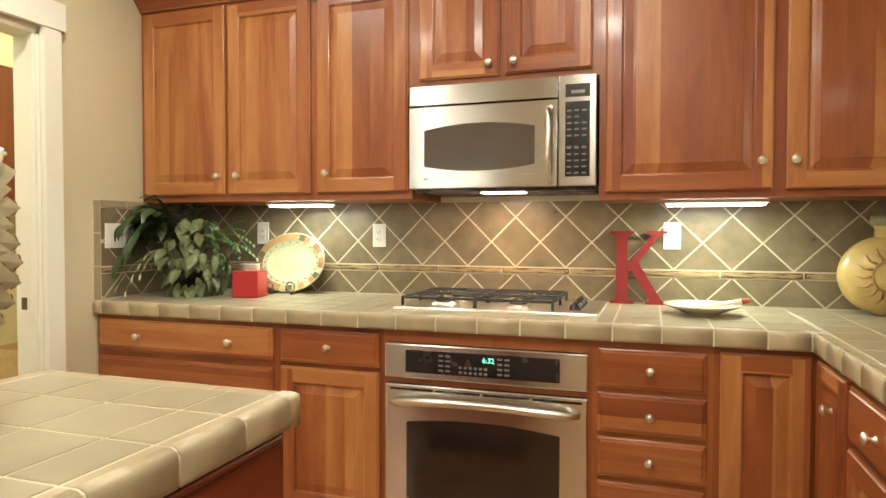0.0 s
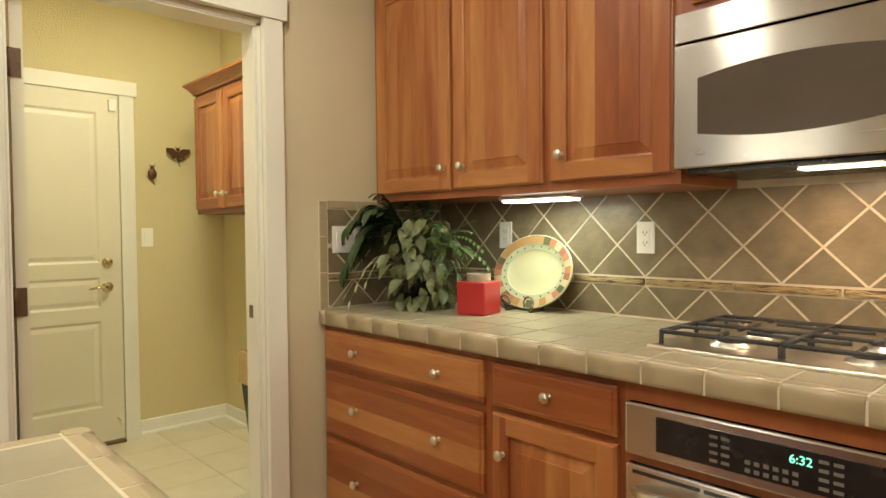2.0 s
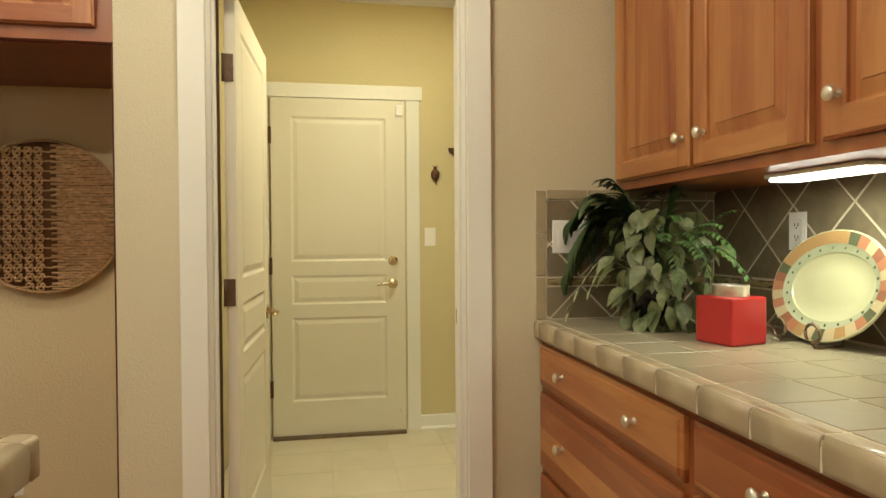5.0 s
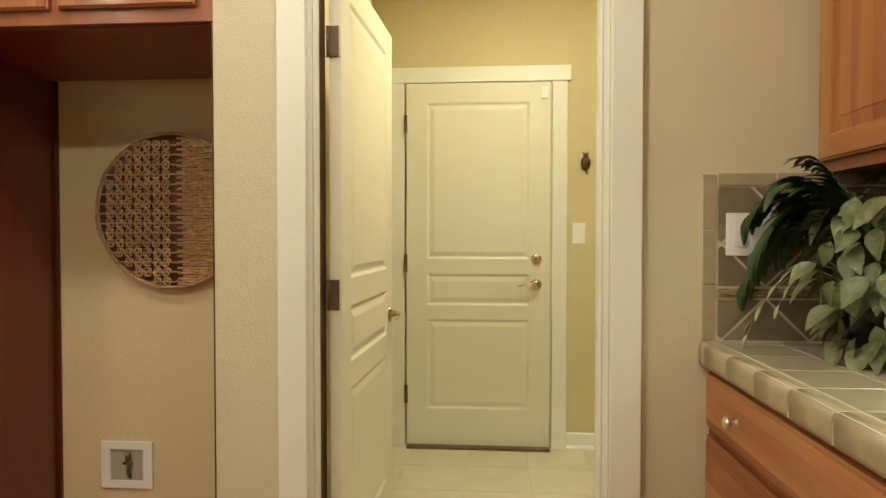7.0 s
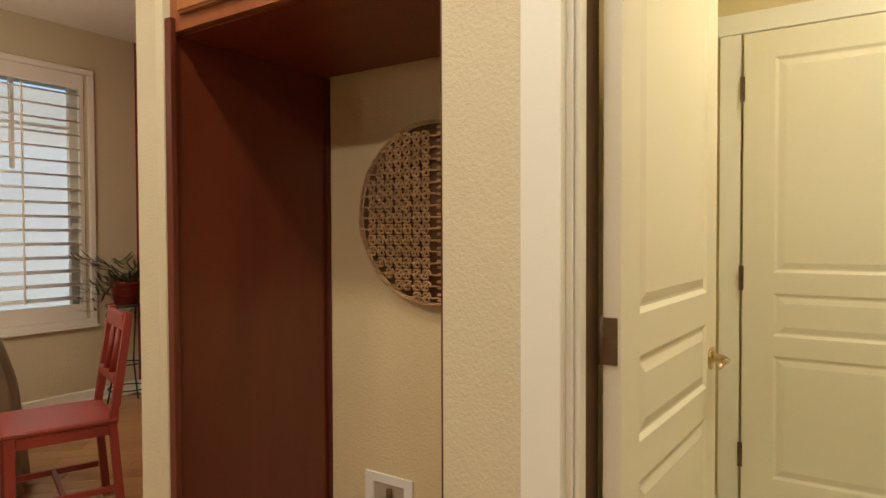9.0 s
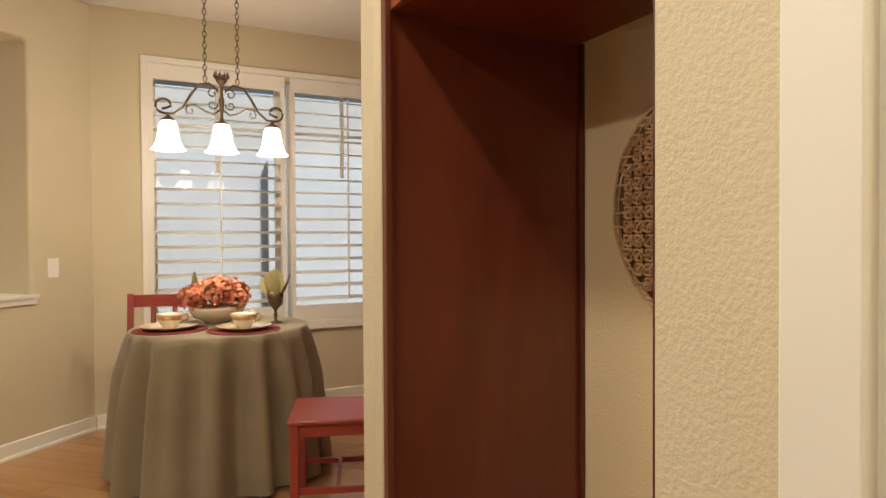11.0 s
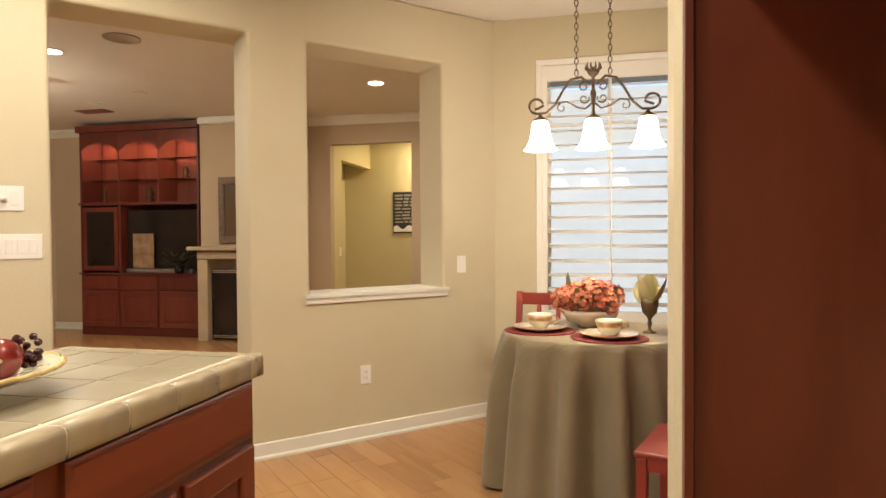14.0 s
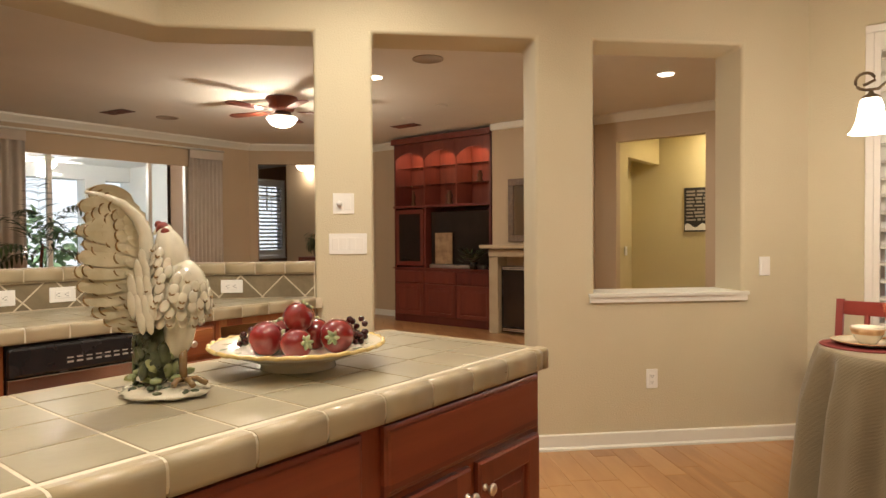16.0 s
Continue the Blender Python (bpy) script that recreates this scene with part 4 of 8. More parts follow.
# ---- switches and sockets ----
def plate_on(name, m, gangs, kind, label, w=0.0):
    """A wall plate that faces -y, centred on its origin."""
    w = w or 0.070 + 0.046 * (gangs - 1)
    t = thing(name, m, label, "switch" if kind != "socket" else "socket")
    part("plate", B(-w / 2, w / 2, -0.006, 0, -0.057, 0.057, bev=0.002), M_WHITE, t)
    for k in range(gangs):
        cx = (k - (gangs - 1) / 2) * 0.046
        if kind == "dimmer" and k == 0:
            bm = bmesh.new()
            lathe(bm, [(0, 0), (0.016, 0), (0.015, 0.018), (0, 0.018)], 16)
            part("dial", bm, M_WHITE, t, "", pose(cx, -0.006, 0, 90))
        elif kind == "socket":
            part("socket_face", B(cx - 0.017, cx + 0.017, -0.0085, -0.005, -0.034, 0.034, bev=0.002), M_WHITE, t)
            for z in (-0.018, 0.018):
                for sx in (-0.007, 0.007):
                    part("slot", B(cx + sx - 0.001, cx + sx + 0.001, -0.0092, -0.008, z - 0.004, z + 0.006), M_DARK, t)
                part("earth_hole", B(cx - 0.002, cx + 0.002, -0.0092, -0.008, z - 0.011, z - 0.007), M_DARK, t)
        else:
            part("rocker", B(cx - 0.0165, cx + 0.0165, -0.0095, -0.005, -0.033, 0.033, bev=0.0015), M_WHITE, t, "", pose(0, 0, 0, 2.0))
    return t


TS = 0.0075  # the tiled splash stands proud of the wall
plate_on("light_switch", pose(XW + TS, 2.355, 1.203, 0, 0, 90), 3, "rocker", "white three-gang light switch on the tiled side splash")
plate_on("wall_socket", pose(-1.288, YB - TS, 1.205), 1, "socket", "white double wall socket on the tiled splashback")
plate_on("wall_socket", pose(-1.952, YB - TS, 1.215), 1, "socket", "white double wall socket behind the platter")
plate_on("wall_socket", pose(0.068, YB - TS, 1.208), 1, "rocker", "white wall plate on the splashback beside the red letter")
plate_on("light_switch", pose(GX, 2.134, 1.211, 0, 0, 90), 1, "rocker", "white light switch on the laundry wall by the garage door")


def dpose(x, z):
    """On the slanting wall's kitchen face, looking back at the kitchen."""
    s = (x - NC[0]) / H2
    return pose(*diag(s), z, 0, 0, 0) @ Matrix.Rotation(radians(225), 4, "Z")


plate_on("wall_socket", dpose(-0.876, 0.398), 1, "socket", "white double wall socket low on the slanting wall")
plate_on("light_switch", dpose(-1.379, 1.053), 1, "rocker", "white light switch beside the pass-through")
plate_on("light_switch", dpose(0.371, 1.207), 4, "rocker", "white four-gang light switch on the column")
for px_, py_, rz_ in ((*diag((0.812 - NC[0]) / H2, -TS), 225), (EX - TS, -0.007, -90), (EX - TS, 0.245, -90)):
    plate_on("wall_socket", pose(px_, py_, 0.982, 0, 0, rz_) @ Matrix.Rotation(radians(90), 4, "Y"), 1, "socket", "white double wall socket laid sideways in the bar splash")
plate_on("dimmer_switch", dpose(0.387, 1.429), 2, "dimmer", "white dimmer with a round dial above the four-gang switch")
plate_on("light_switch", pose(0.888, -6.45, 1.05, 0, 0, -90), 1, "rocker", "white light switch at the hall's side opening")


# ---- laundry ----
cabinet("wall_cabinet", pose(-3.86, 2.31, 0), 0.80, 0.305, 1.345, 2.04, [("door", 0.02, 0.385, 1.37, 2.02, [(0.355, 1.45)]), ("door", 0.41, 0.78, 1.37, 2.02, [(0.445, 1.45)])], "cherry wall cabinet with two doors in the laundry", "cabinet", kick=False)
bm = bmesh.new()
crown(bm, -3.86, -3.06, 2.31, 2.04)
tagged(part("crown_moulding", bm, M_WH), "cherry crown moulding on the laundry cabinet", "moulding")
hm = thing("laundry_hamper", pose(-2.74, 2.34, 0), "tall black laundry hamper with a tan cloth lining", "hamper")
bm = bmesh.new()
prism(bm, [(-0.16, -0.16), (0.16, -0.16), (0.16, 0.16), (-0.16, 0.16)], 0, 0.56)
for v in bm.verts:
    if v.co.z > 0.3:
        v.co.x *= 1.3
        v.co.y *= 1.3
part("basket", bm, M_DARK, hm)
bm = bmesh.new()
for a in range(4):
    c, s_ = math.cos(a * math.pi / 2), math.sin(a * math.pi / 2)
    vs = [bm.verts.new((c * x - s_ * y, s_ * x + c * y, z)) for x, y, z in ((-0.215, -0.215, 0.53), (0.215, -0.215, 0.53), (0.212, -0.212, 0.68), (-0.212, -0.212, 0.68), (-0.20, -0.20, 0.68), (0.20, -0.20, 0.68), (0.19, -0.19, 0.57), (-0.19, -0.19, 0.57))]
    bm.faces.new((vs[0], vs[1], vs[2], vs[3]))
    bm.faces.new((vs[3], vs[2], vs[5], vs[4]))
    bm.faces.new((vs[4], vs[5], vs[6], vs[7]))
part("lining", bm, mat("tan_canvas", (0.42, 0.29, 0.12), (0.52, 0.37, 0.17), 0.9, 30, 0.4, 300), hm)
ls = thing("laundry_sign", pose(-3.285, LN - 0.002, 0.91), "small tan wall sign lettered LAUNDRY under the laundry cabinet", "sign")
part("board", B(-0.18, 0.18, -0.012, 0, 0, 0.25, bev=0.003), mat("tan_sign", (0.50, 0.38, 0.18), (0.58, 0.46, 0.25), 0.7, 12), ls)
M_SIGNB = mat("brown_lettering", (0.10, 0.05, 0.02), (0.14, 0.07, 0.03), 0.6)
write("LAUNDRY", 0.085, pose(0, -0.0125, 0.145, 90) @ Matrix.Diagonal((0.82, 1, 1, 1)), M_SIGNB, ls)
bm = bmesh.new()
tube(bm, [(-0.17 + 0.34 * k / 12, -0.014, 0.10 + 0.012 * math.sin(k * 1.6)) for k in range(13)], 0.003, 5)
part("cord", bm, M_SIGNB, ls)
M_BUG = mat("painted_tin", (0.06, 0.022, 0.012), (0.16, 0.075, 0.03), 0.45, 60, 0.3, 100, metal=0.4)


def bug(name, y, z, kind, label):
    t = thing(name, pose(GX + 0.006, y, z, 0, 0, 90), label, "wall ornament")
    bm = bmesh.new()
    bmesh.ops.create_icosphere(bm, subdivisions=2, radius=1.0)
    for v in bm.verts:
        v.co = Vector((v.co.x * (0.012 if kind else 0.027), v.co.y * 0.014 - 0.012, v.co.z * (0.032 if kind else 0.036) + (0 if kind else 0.0)))
    part("body", bm, M_BUG, t)
    bm = bmesh.new()
    bmesh.ops.create_icosphere(bm, subdivisions=1, radius=0.013, matrix=Matrix.Translation((0, -0.014, 0.040)))
    part("head", bm, M_BUG, t)
    if kind:
        for s in (-1, 1):
            bm = bmesh.new()
            out = [(0, 0.02), (0.03, 0.045), (0.075, 0.045), (0.072, 0.02), (0.045, 0.0), (0.03, -0.02), (0.008, -0.01)]
            f = [bm.verts.new((s * x, -0.016 - 0.1 * x, z_)) for x, z_ in out]
            b = [bm.verts.new((s * x, -0.013 - 0.1 * x, z_)) for x, z_ in out]
            bm.faces.new(f)
            bm.faces.new(b[::-1])
            for i in range(len(out)):
                j = (i + 1) % len(out)
                bm.faces.new((f[i], f[j], b[j], b[i]))
            part("wing", bm, M_BUG, t)
    bm = bmesh.new()
    tube(bm, [(0, -0.012, -0.03), (0.006, -0.014, -0.05), (0.012, -0.014, -0.065)], 0.003, 6)
    tube(bm, [(0.008, -0.014, 0.048), (0.016, -0.016, 0.058)], 0.002, 5)
    tube(bm, [(-0.008, -0.014, 0.048), (-0.016, -0.016, 0.058)], 0.002, 5)
    part("legs", bm, M_BUG, t)


bug("metal_beetle", 2.166, 1.60, 0, "small dark metal beetle ornament hung on the laundry wall")
bug("metal_bee", 2.323, 1.722, 1, "small dark metal winged insect ornament on the laundry wall")


# ---- refrigerator niche ----
nb = cabinet("niche_cabinet", pose(XW - 0.012, AL + 0.003, 0, 0, 0, 90), AR - AL - 0.006, 0.62, 1.812, 2.415, [("door", 0.055, 0.462, 1.853, 2.39, []), ("door", 0.49, 0.90, 1.853, 2.39, [])], "cherry cabinet with two doors above the empty refrigerator niche", "cabinet", kick=False)
part("underside", B(0.0, AR - AL - 0.006, 0.022, 0.62, 1.806, 1.8115), M_WH2, nb, "red-brown underside")
t = thing("niche_lining", pose(0, 0, 0), "dark mahogany side panel lining the refrigerator niche", "panel")
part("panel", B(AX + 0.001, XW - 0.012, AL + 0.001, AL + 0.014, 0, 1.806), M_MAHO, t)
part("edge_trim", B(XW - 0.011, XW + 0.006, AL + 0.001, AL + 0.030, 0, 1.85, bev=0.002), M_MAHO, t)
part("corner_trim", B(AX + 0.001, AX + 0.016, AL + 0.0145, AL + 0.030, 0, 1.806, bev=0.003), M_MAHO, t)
tagged(part("edge_trim", B(XW - 0.016, XW - 0.001, AR - 0.006, AR - 0.001, 0, 1.806, bev=0.002), M_MAHO), "thin cherry edge strip on the niche's corner", "trim")
wbx = thing("water_valve_box", pose(AX + 0.001, 0.21, 0.289, 0, 0, 90), "white recessed ice-maker valve box in the niche wall", "valve box")
bm = bmesh.new()
o, i_ = 0.105, 0.068
for a, b, c, d in ((-o, o, 0.062, 0.092), (-o, o, -0.092, -0.062), (-o, -i_, -0.062, 0.062), (i_, o, -0.062, 0.062)):
    bx(bm, a, b, -0.010, 0, c, d)
part("frame", bm, M_WHITE, wbx)
part("recess", B(-i_, i_, -0.004, -0.001, -0.062, 0.062), mat("shaded_plastic", (0.42, 0.37, 0.28), (0.46, 0.41, 0.31), 0.5), wbx)
bm = bmesh.new()
tube(bm, [(0.012, -0.005, -0.05), (0.012, -0.018, -0.03), (0.012, -0.02, 0.02)], 0.007, 8)
tube(bm, [(-0.006, -0.022, 0.012), (0.03, -0.022, 0.012)], 0.006, 8)
tube(bm, [(0.012, -0.02, 0.02), (0.012, -0.02, 0.05)], 0.010, 8)
part("valve", bm, M_BRONZE, wbx, "small brass valve")

M_WICK = mat("woven_reed", (0.42, 0.24, 0.11), (0.72, 0.49, 0.26), 0.5, 40, 0.4, 200, rnd=0.2)
bk = thing("wall_basket", pose(AX + 0.045, 0.418, 1.296, 0, 0, 90), "round flat woven reed basket hung on the niche wall", "basket")
R = 0.297
rn = random.Random(5)
bm = bmesh.new()
for off in (0, 0.008):
    tube(bm, [(R * math.cos(a) + 0.002 * math.sin(9 * a + off * 400), -0.004 + off, R * math.sin(a)) for a in (2 * math.pi * k / 60 for k in range(60))], 0.0045, 6, closed=True)
part("rim", bm, M_WICK, bk)
# added disc, coloured dark so that the gaps between the reeds read dark
bm = bmesh.new()
lathe(bm, [(0, 0.0), (R - 0.006, 0.0), (R - 0.006, 0.004), (0, 0.004)], 48)
part("backing", bm, mat("dark_gap_brown", (0.14, 0.065, 0.03), (0.20, 0.095, 0.045), 0.75, 30), bk, "dark brown disc added behind the open weave", Matrix.Translation((0, 0.012, 0)) @ Matrix.Rotation(radians(90), 4, "X"))
rows = [-0.275 + 0.0375 * k for k in range(15)]
for z in rows:
    hw = math.sqrt(max(0, R * R - z * z)) - 0.004
    n = 14
    bm = bmesh.new()
    tube(bm, [(-hw + 2 * hw * k / n, -0.006 + 0.003 * math.sin(k * 1.7 + z * 40), z + 0.0018 * math.sin(k * 2.3 + z * 70)) for k in range(n + 1)], 0.0034, 5)
    part("rod", bm, M_WICK, bk)
for z in rows:
    hw = math.sqrt(max(0, R * R - z * z)) - 0.03
    x = -0.30 + 0.024
    while x < 0.03:
        if abs(x) < hw and x < 0.0:
            bm = bmesh.new()
            for sg in (1, -1):
                cx, cz, r = x + rn.uniform(-0.003, 0.003), z + sg * 0.004, 0.011
                tube(bm, [(cx + r * math.cos(a) * 1.15, -0.008 + 0.006 * math.sin(2 * a + sg), cz + sg * r * math.sin(a)) for a in (math.pi * (k / 7 * 1.35 - 0.15) for k in range(8))], 0.0040, 5)
            tube(bm, [(x - 0.012, -0.004, z - 0.016), (x, -0.011, z), (x + 0.012, -0.004, z + 0.016)], 0.004, 5)
            part("reed_knot", bm, M_WICK, bk)
        x += 0.0375
bm = bmesh.new()
z = -0.285
r_ = 0
while z < 0.285:
    hw = math.sqrt(max(0, R * R - z * z)) - 0.006
    x = 0.03 + (0.021 if r_ % 2 else 0)
    while x < hw:
        x2 = min(hw, x + 0.045)
        if x2 - x > 0.01:
            tube(bm, [(x, -0.001, z + rn.uniform(-0.002, 0.002)), ((x + x2) / 2, -0.010, z + rn.uniform(-0.002, 0.002)), (x2, -0.001, z)], 0.0052, 5)
        x += 0.042
    z += 0.0108
    r_ += 1
part("weave", bm, M_WICK, bk, "tight brickwork weave of reed")

# ---- shuttered windows ----
M_SHUT = mat("white_shutter_paint", (0.79, 0.76, 0.69), (0.82, 0.79, 0.72), 0.38, 4)


def shutter_window(name, m, w, h, cuts, label, pitch=0.097, tilt=12, sill=True):
    """A window in a plantation-shutter frame that faces -y; the origin is its lower left corner."""
    t = struct(name, B(0.0, w, 0.098, 0.104, 0.0, 0.004), M_TRIM, label, "window")
    t.matrix_basis = m
    bm = bmesh.new()
    f = 0.042
    bx(bm, 0, w, -0.022, 0.0, h - f, h, bev=0.004)
    bx(bm, 0, w, -0.022, 0.0, 0, f, bev=0.004)
    bx(bm, 0, f, -0.022, 0.0, f, h - f, bev=0.004)
    bx(bm, w - f, w, -0.022, 0.0, f, h - f, bev=0.004)
    if sill:
        bx(bm, -0.012, w + 0.012, -0.034, 0.0, -0.022, -0.001, bev=0.004)
    part("window_frame", bm, M_SHUT, t)
    # sash and glass behind
    bm = bmesh.new()
    for a, b in cuts:
        bx(bm, a - 0.035, a + 0.02, 0.085, 0.125, 0.06, h - 0.06)
        bx(bm, b - 0.02, b + 0.035, 0.085, 0.125, 0.06, h - 0.06)
        bx(bm, (a + b) / 2 - 0.012, (a + b) / 2 + 0.012, 0.09, 0.12, h * 0.60, h - 0.06)
        bx(bm, a, b, 0.0905, 0.1195, h * 0.765, h * 0.765 + 0.02)
        bx(bm, a, b, 0.0905, 0.1195, 0.06, 0.11)
        bx(bm, a, b, 0.0905, 0.1195, h - 0.12, h - 0.06)
    part("sash", bm, M_SHUT, t)
    pn = part("pane", B(0.06, w - 0.06, 0.104, 0.108, 0.06, h - 0.06), M_PANE, t, "clear glass pane")
    pn.visible_shadow = False
    for a, b in cuts:
        bm = bmesh.new()
        top, bot = h - 0.145, 0.155
        bx(bm, a - 0.032, a, -0.014, 0.014, f + 0.003, h - f - 0.003, bev=0.002)
        bx(bm, b, b + 0.032, -0.014, 0.014, f + 0.003, h - f - 0.003, bev=0.002)
        bx(bm, a, b, -0.013, 0.013, top, h - f - 0.003)
        bx(bm, a, b, -0.013, 0.013, f + 0.003, bot)
        sp = part("shutter_panel", bm, M_SHUT, t, "hinged shutter frame")
        sl = bmesh.new()
        L_ = b - a - 0.004
        n = 10
        ring = [(0.043 * math.cos(2 * math.pi * k / n), 0.0066 * math.sin(2 * math.pi * k / n)) for k in range(n)]
        A = [sl.verts.new((0, y, z)) for y, z in ring]
        C = [sl.verts.new((L_, y, z)) for y, z in ring]
        for k in range(n):
            sl.faces.new((A[k], A[(k + 1) % n], C[(k + 1) % n], C[k])).smooth = True
        sl.faces.new(A)
        sl.faces.new(C[::-1])
        bmesh.ops.recalc_face_normals(sl, faces=sl.faces[:])
        me = bpy.data.meshes.new("louvre")
        sl.to_mesh(me)
        sl.free()
        me.materials.append(M_SHUT)
        cnt = int((top - bot) / pitch)
        p0 = (top - bot) / cnt
        for k in range(cnt):
            piece("louvre", me, sp, pose(a + 0.002, 0.0, bot + p0 * (k + 0.5), tilt))
        bm = bmesh.new()
        bx(bm, (a + b) / 2 - 0.006, (a + b) / 2 + 0.006, -0.056, -0.044, bot + 0.03, top - 0.03, bev=0.002)
        part("tilt_rod", bm, M_SHUT, sp)
    return t


WL = 3.765
shutter_window("window_1", pose(-1.868, NC[1] + 0.001, 0.574, 0, 0, 180), 1.897, 1.856, [(0.074, 0.908), (1.012, 1.79)], "white plantation shutters with open louvres over the nook window")
# fill the reveal round the smaller opening
shutter_window("window_2", pose(8.479, -6.39, 0.85, 0, 0, -90), 0.70, 1.58, [(0.075, 0.625)], "white plantation shutters over the den window", 0.075, 25)


# ---- nook furniture ----
TX, TY, TR = -2.222, -2.08, 0.449
tb = thing("round_table", pose(TX, TY, 0), "round wooden table hidden under a floor-length cloth", "table")
bm = bmesh.new()
lathe(bm, [(0, 0.725), (TR - 0.012, 0.725), (TR - 0.006, 0.735), (TR - 0.006, 0.752), (0, 0.755)], 32)
part("tabletop", bm, M_WH2, tb)
bm = bmesh.new()
lathe(bm, [(0.05, 0.04), (0.045, 0.3), (0.07, 0.5), (0.05, 0.725)], 16)
for k in range(4):
    a = k * math.pi / 2
    tube(bm, [(0.03 * math.cos(a), 0.03 * math.sin(a), 0.12), (0.3 * math.cos(a), 0.3 * math.sin(a), 0.02)], 0.025, 6)
part("pedestal", bm, M_WV2, tb)
M_CLOTH = mat("ribbed_tablecloth", (0.22, 0.172, 0.092), (0.30, 0.24, 0.14), 0.75, 4, 0.0)
N_, L_ = M_CLOTH.node_tree.nodes, M_CLOTH.node_tree.links
wv = N_.new("ShaderNodeTexWave")
wv.bands_direction = "Z"
wv.inputs["Scale"].default_value, wv.inputs["Distortion"].default_value = 62, 0.3
co = N_.new("ShaderNodeTexCoord")
bu = N_.new("ShaderNodeBump")
bu.inputs["Strength"].default_value, bu.inputs["Distance"].default_value = 0.65, 0.003
L_.new(co.outputs["Object"], wv.inputs["Vector"])
L_.new(wv.outputs["Fac"], bu.inputs["Height"])
L_.new(bu.outputs[0], N_["Principled BSDF"].inputs["Normal"])
N_["Principled BSDF"].inputs["Sheen Weight"].default_value = 0.3
bm = bmesh.new()
NS, NZ = 216, 22
rn = random.Random(11)
ph = [rn.uniform(0, 6.28) for _ in range(6)]


def fold(a):
    return 0.50 * math.sin(13 * a + ph[0] + 0.6 * math.sin(2 * a + ph[1])) + 0.32 * math.sin(19 * a + ph[2]) + 0.22 * math.sin(5 * a + ph[3]) + 0.12 * math.sin(23 * a + ph[4])


rings = [[bm.verts.new((0, 0, 0.7565))]]
for r in (0.2, 0.38, TR - 0.012):
    rings.append([bm.verts.new((r * math.cos(a), r * math.sin(a), 0.7568)) for a in (2 * math.pi * k / NS for k in range(NS))])
for j in range(NZ + 1):
    t_ = j / NZ
    z = 0.7545 - 0.738 * t_
    row = []
    for k in range(NS):
        a = 2 * math.pi * k / NS
        amp = 0.072 * min(1.0, t_ * 3.0) ** 0.8
        fz = fold(a)
        r = TR + 0.004 * min(1, j) + 0.085 * t_ ** 0.8 + amp * (abs(fz) ** 0.8 * (1 if fz > 0 else -1))
        row.append(bm.verts.new((r * math.cos(a), r * math.sin(a), z + (0.012 * fz if j == NZ else 0))))
    rings.append(row)
for a, b in zip(rings, rings[1:]):
    for k in range(NS):
        q = [a[k % len(a)], a[(k + 1) % len(a)], b[(k + 1) % len(b)], b[k % len(b)]]
        q = [v for i, v in enumerate(q) if v not in q[:i]]
        bm.faces.new(q).smooth = True
cl = part("tablecloth", bm, M_CLOTH, m=pose(TX, TY, 0))
tagged(cl, "olive-tan ribbed tablecloth falling in folds over a round table", "tablecloth")

M_REDW = mat("red_chair_paint", (0.20, 0.022, 0.016), (0.30, 0.045, 0.03), 0.42, 5, 0.1, 60, stretch=(1, 1, 0.4))


def chair():
    t = thing("dining_chair", pose(0, 0, 0), "red painted wooden dining chair drawn up to the round table", "chair", "chairs round the table")
    part("seat", B(-0.205, 0.205, -0.20, 0.21, 0.432, 0.455, bev=0.008), M_REDW, t)
    for x in (-0.185, 0.185):
        part("leg", B(x - 0.018, x + 0.018, -0.19, -0.154, 0, 0.432, bev=0.003), M_REDW, t)
        bm = bmesh.new()
        pts = [(0.205, 0.0), (0.175, 0.43), (0.185, 0.50), (0.245, 0.895)]
        for (ya, za), (yb, zb) in zip(pts, pts[1:]):
            f = [bm.verts.new(p) for p in ((x - 0.017, ya, za), (x + 0.017, ya, za), (x + 0.017, yb, zb), (x - 0.017, yb, zb))]
            b = [bm.verts.new(p) for p in ((x - 0.017, ya + 0.034, za), (x + 0.017, ya + 0.034, za), (x + 0.017, yb + 0.030, zb), (x - 0.017, yb + 0.030, zb))]
            for q in ((f[0], f[1], f[2], f[3]), (b[3], b[2], b[1], b[0]), (f[0], f[3], b[3], b[0]), (f[1], b[1], b[2], f[2]), (f[3], f[2], b[2], b[3]), (f[0], b[0], b[1], f[1])):
                bm.faces.new(q)
        part("back_leg", bm, M_REDW, t)
    part("top_rail", B(-0.168, 0.168, 0.236, 0.262, 0.815, 0.888, bev=0.004), M_REDW, t)
    part("lower_rail", B(-0.168, 0.168, 0.200, 0.224, 0.585, 0.625, bev=0.004), M_REDW, t)
    for x in (-0.06, 0.06):
        bm = bmesh.new()
        tube(bm, [(x, 0.213, 0.62), (x, 0.248, 0.82)], 0.014, 4)
        part("back_slat", bm, M_REDW, t)
    for x in (-0.185, 0.185):
        part("apron", B(x - 0.010, x + 0.010, -0.152, 0.175, 0.385, 0.4315), M_REDW, t)
        part("stretcher", B(x - 0.008, x + 0.008, -0.152, 0.19, 0.14, 0.165), M_REDW, t)
    part("apron", B(-0.166, 0.166, -0.182, -0.162, 0.385, 0.4315), M_REDW, t)
    part("stretcher", B(-0.176, 0.176, 0.0, 0.018, 0.143, 0.163), M_REDW, t)
    return t


ch = chair()
ch.matrix_basis = pose(-2.615, -1.295, 0, 0, 0, 71)
copy_thing(ch, pose(-1.935, -2.46, 0, 0, 0, 171))

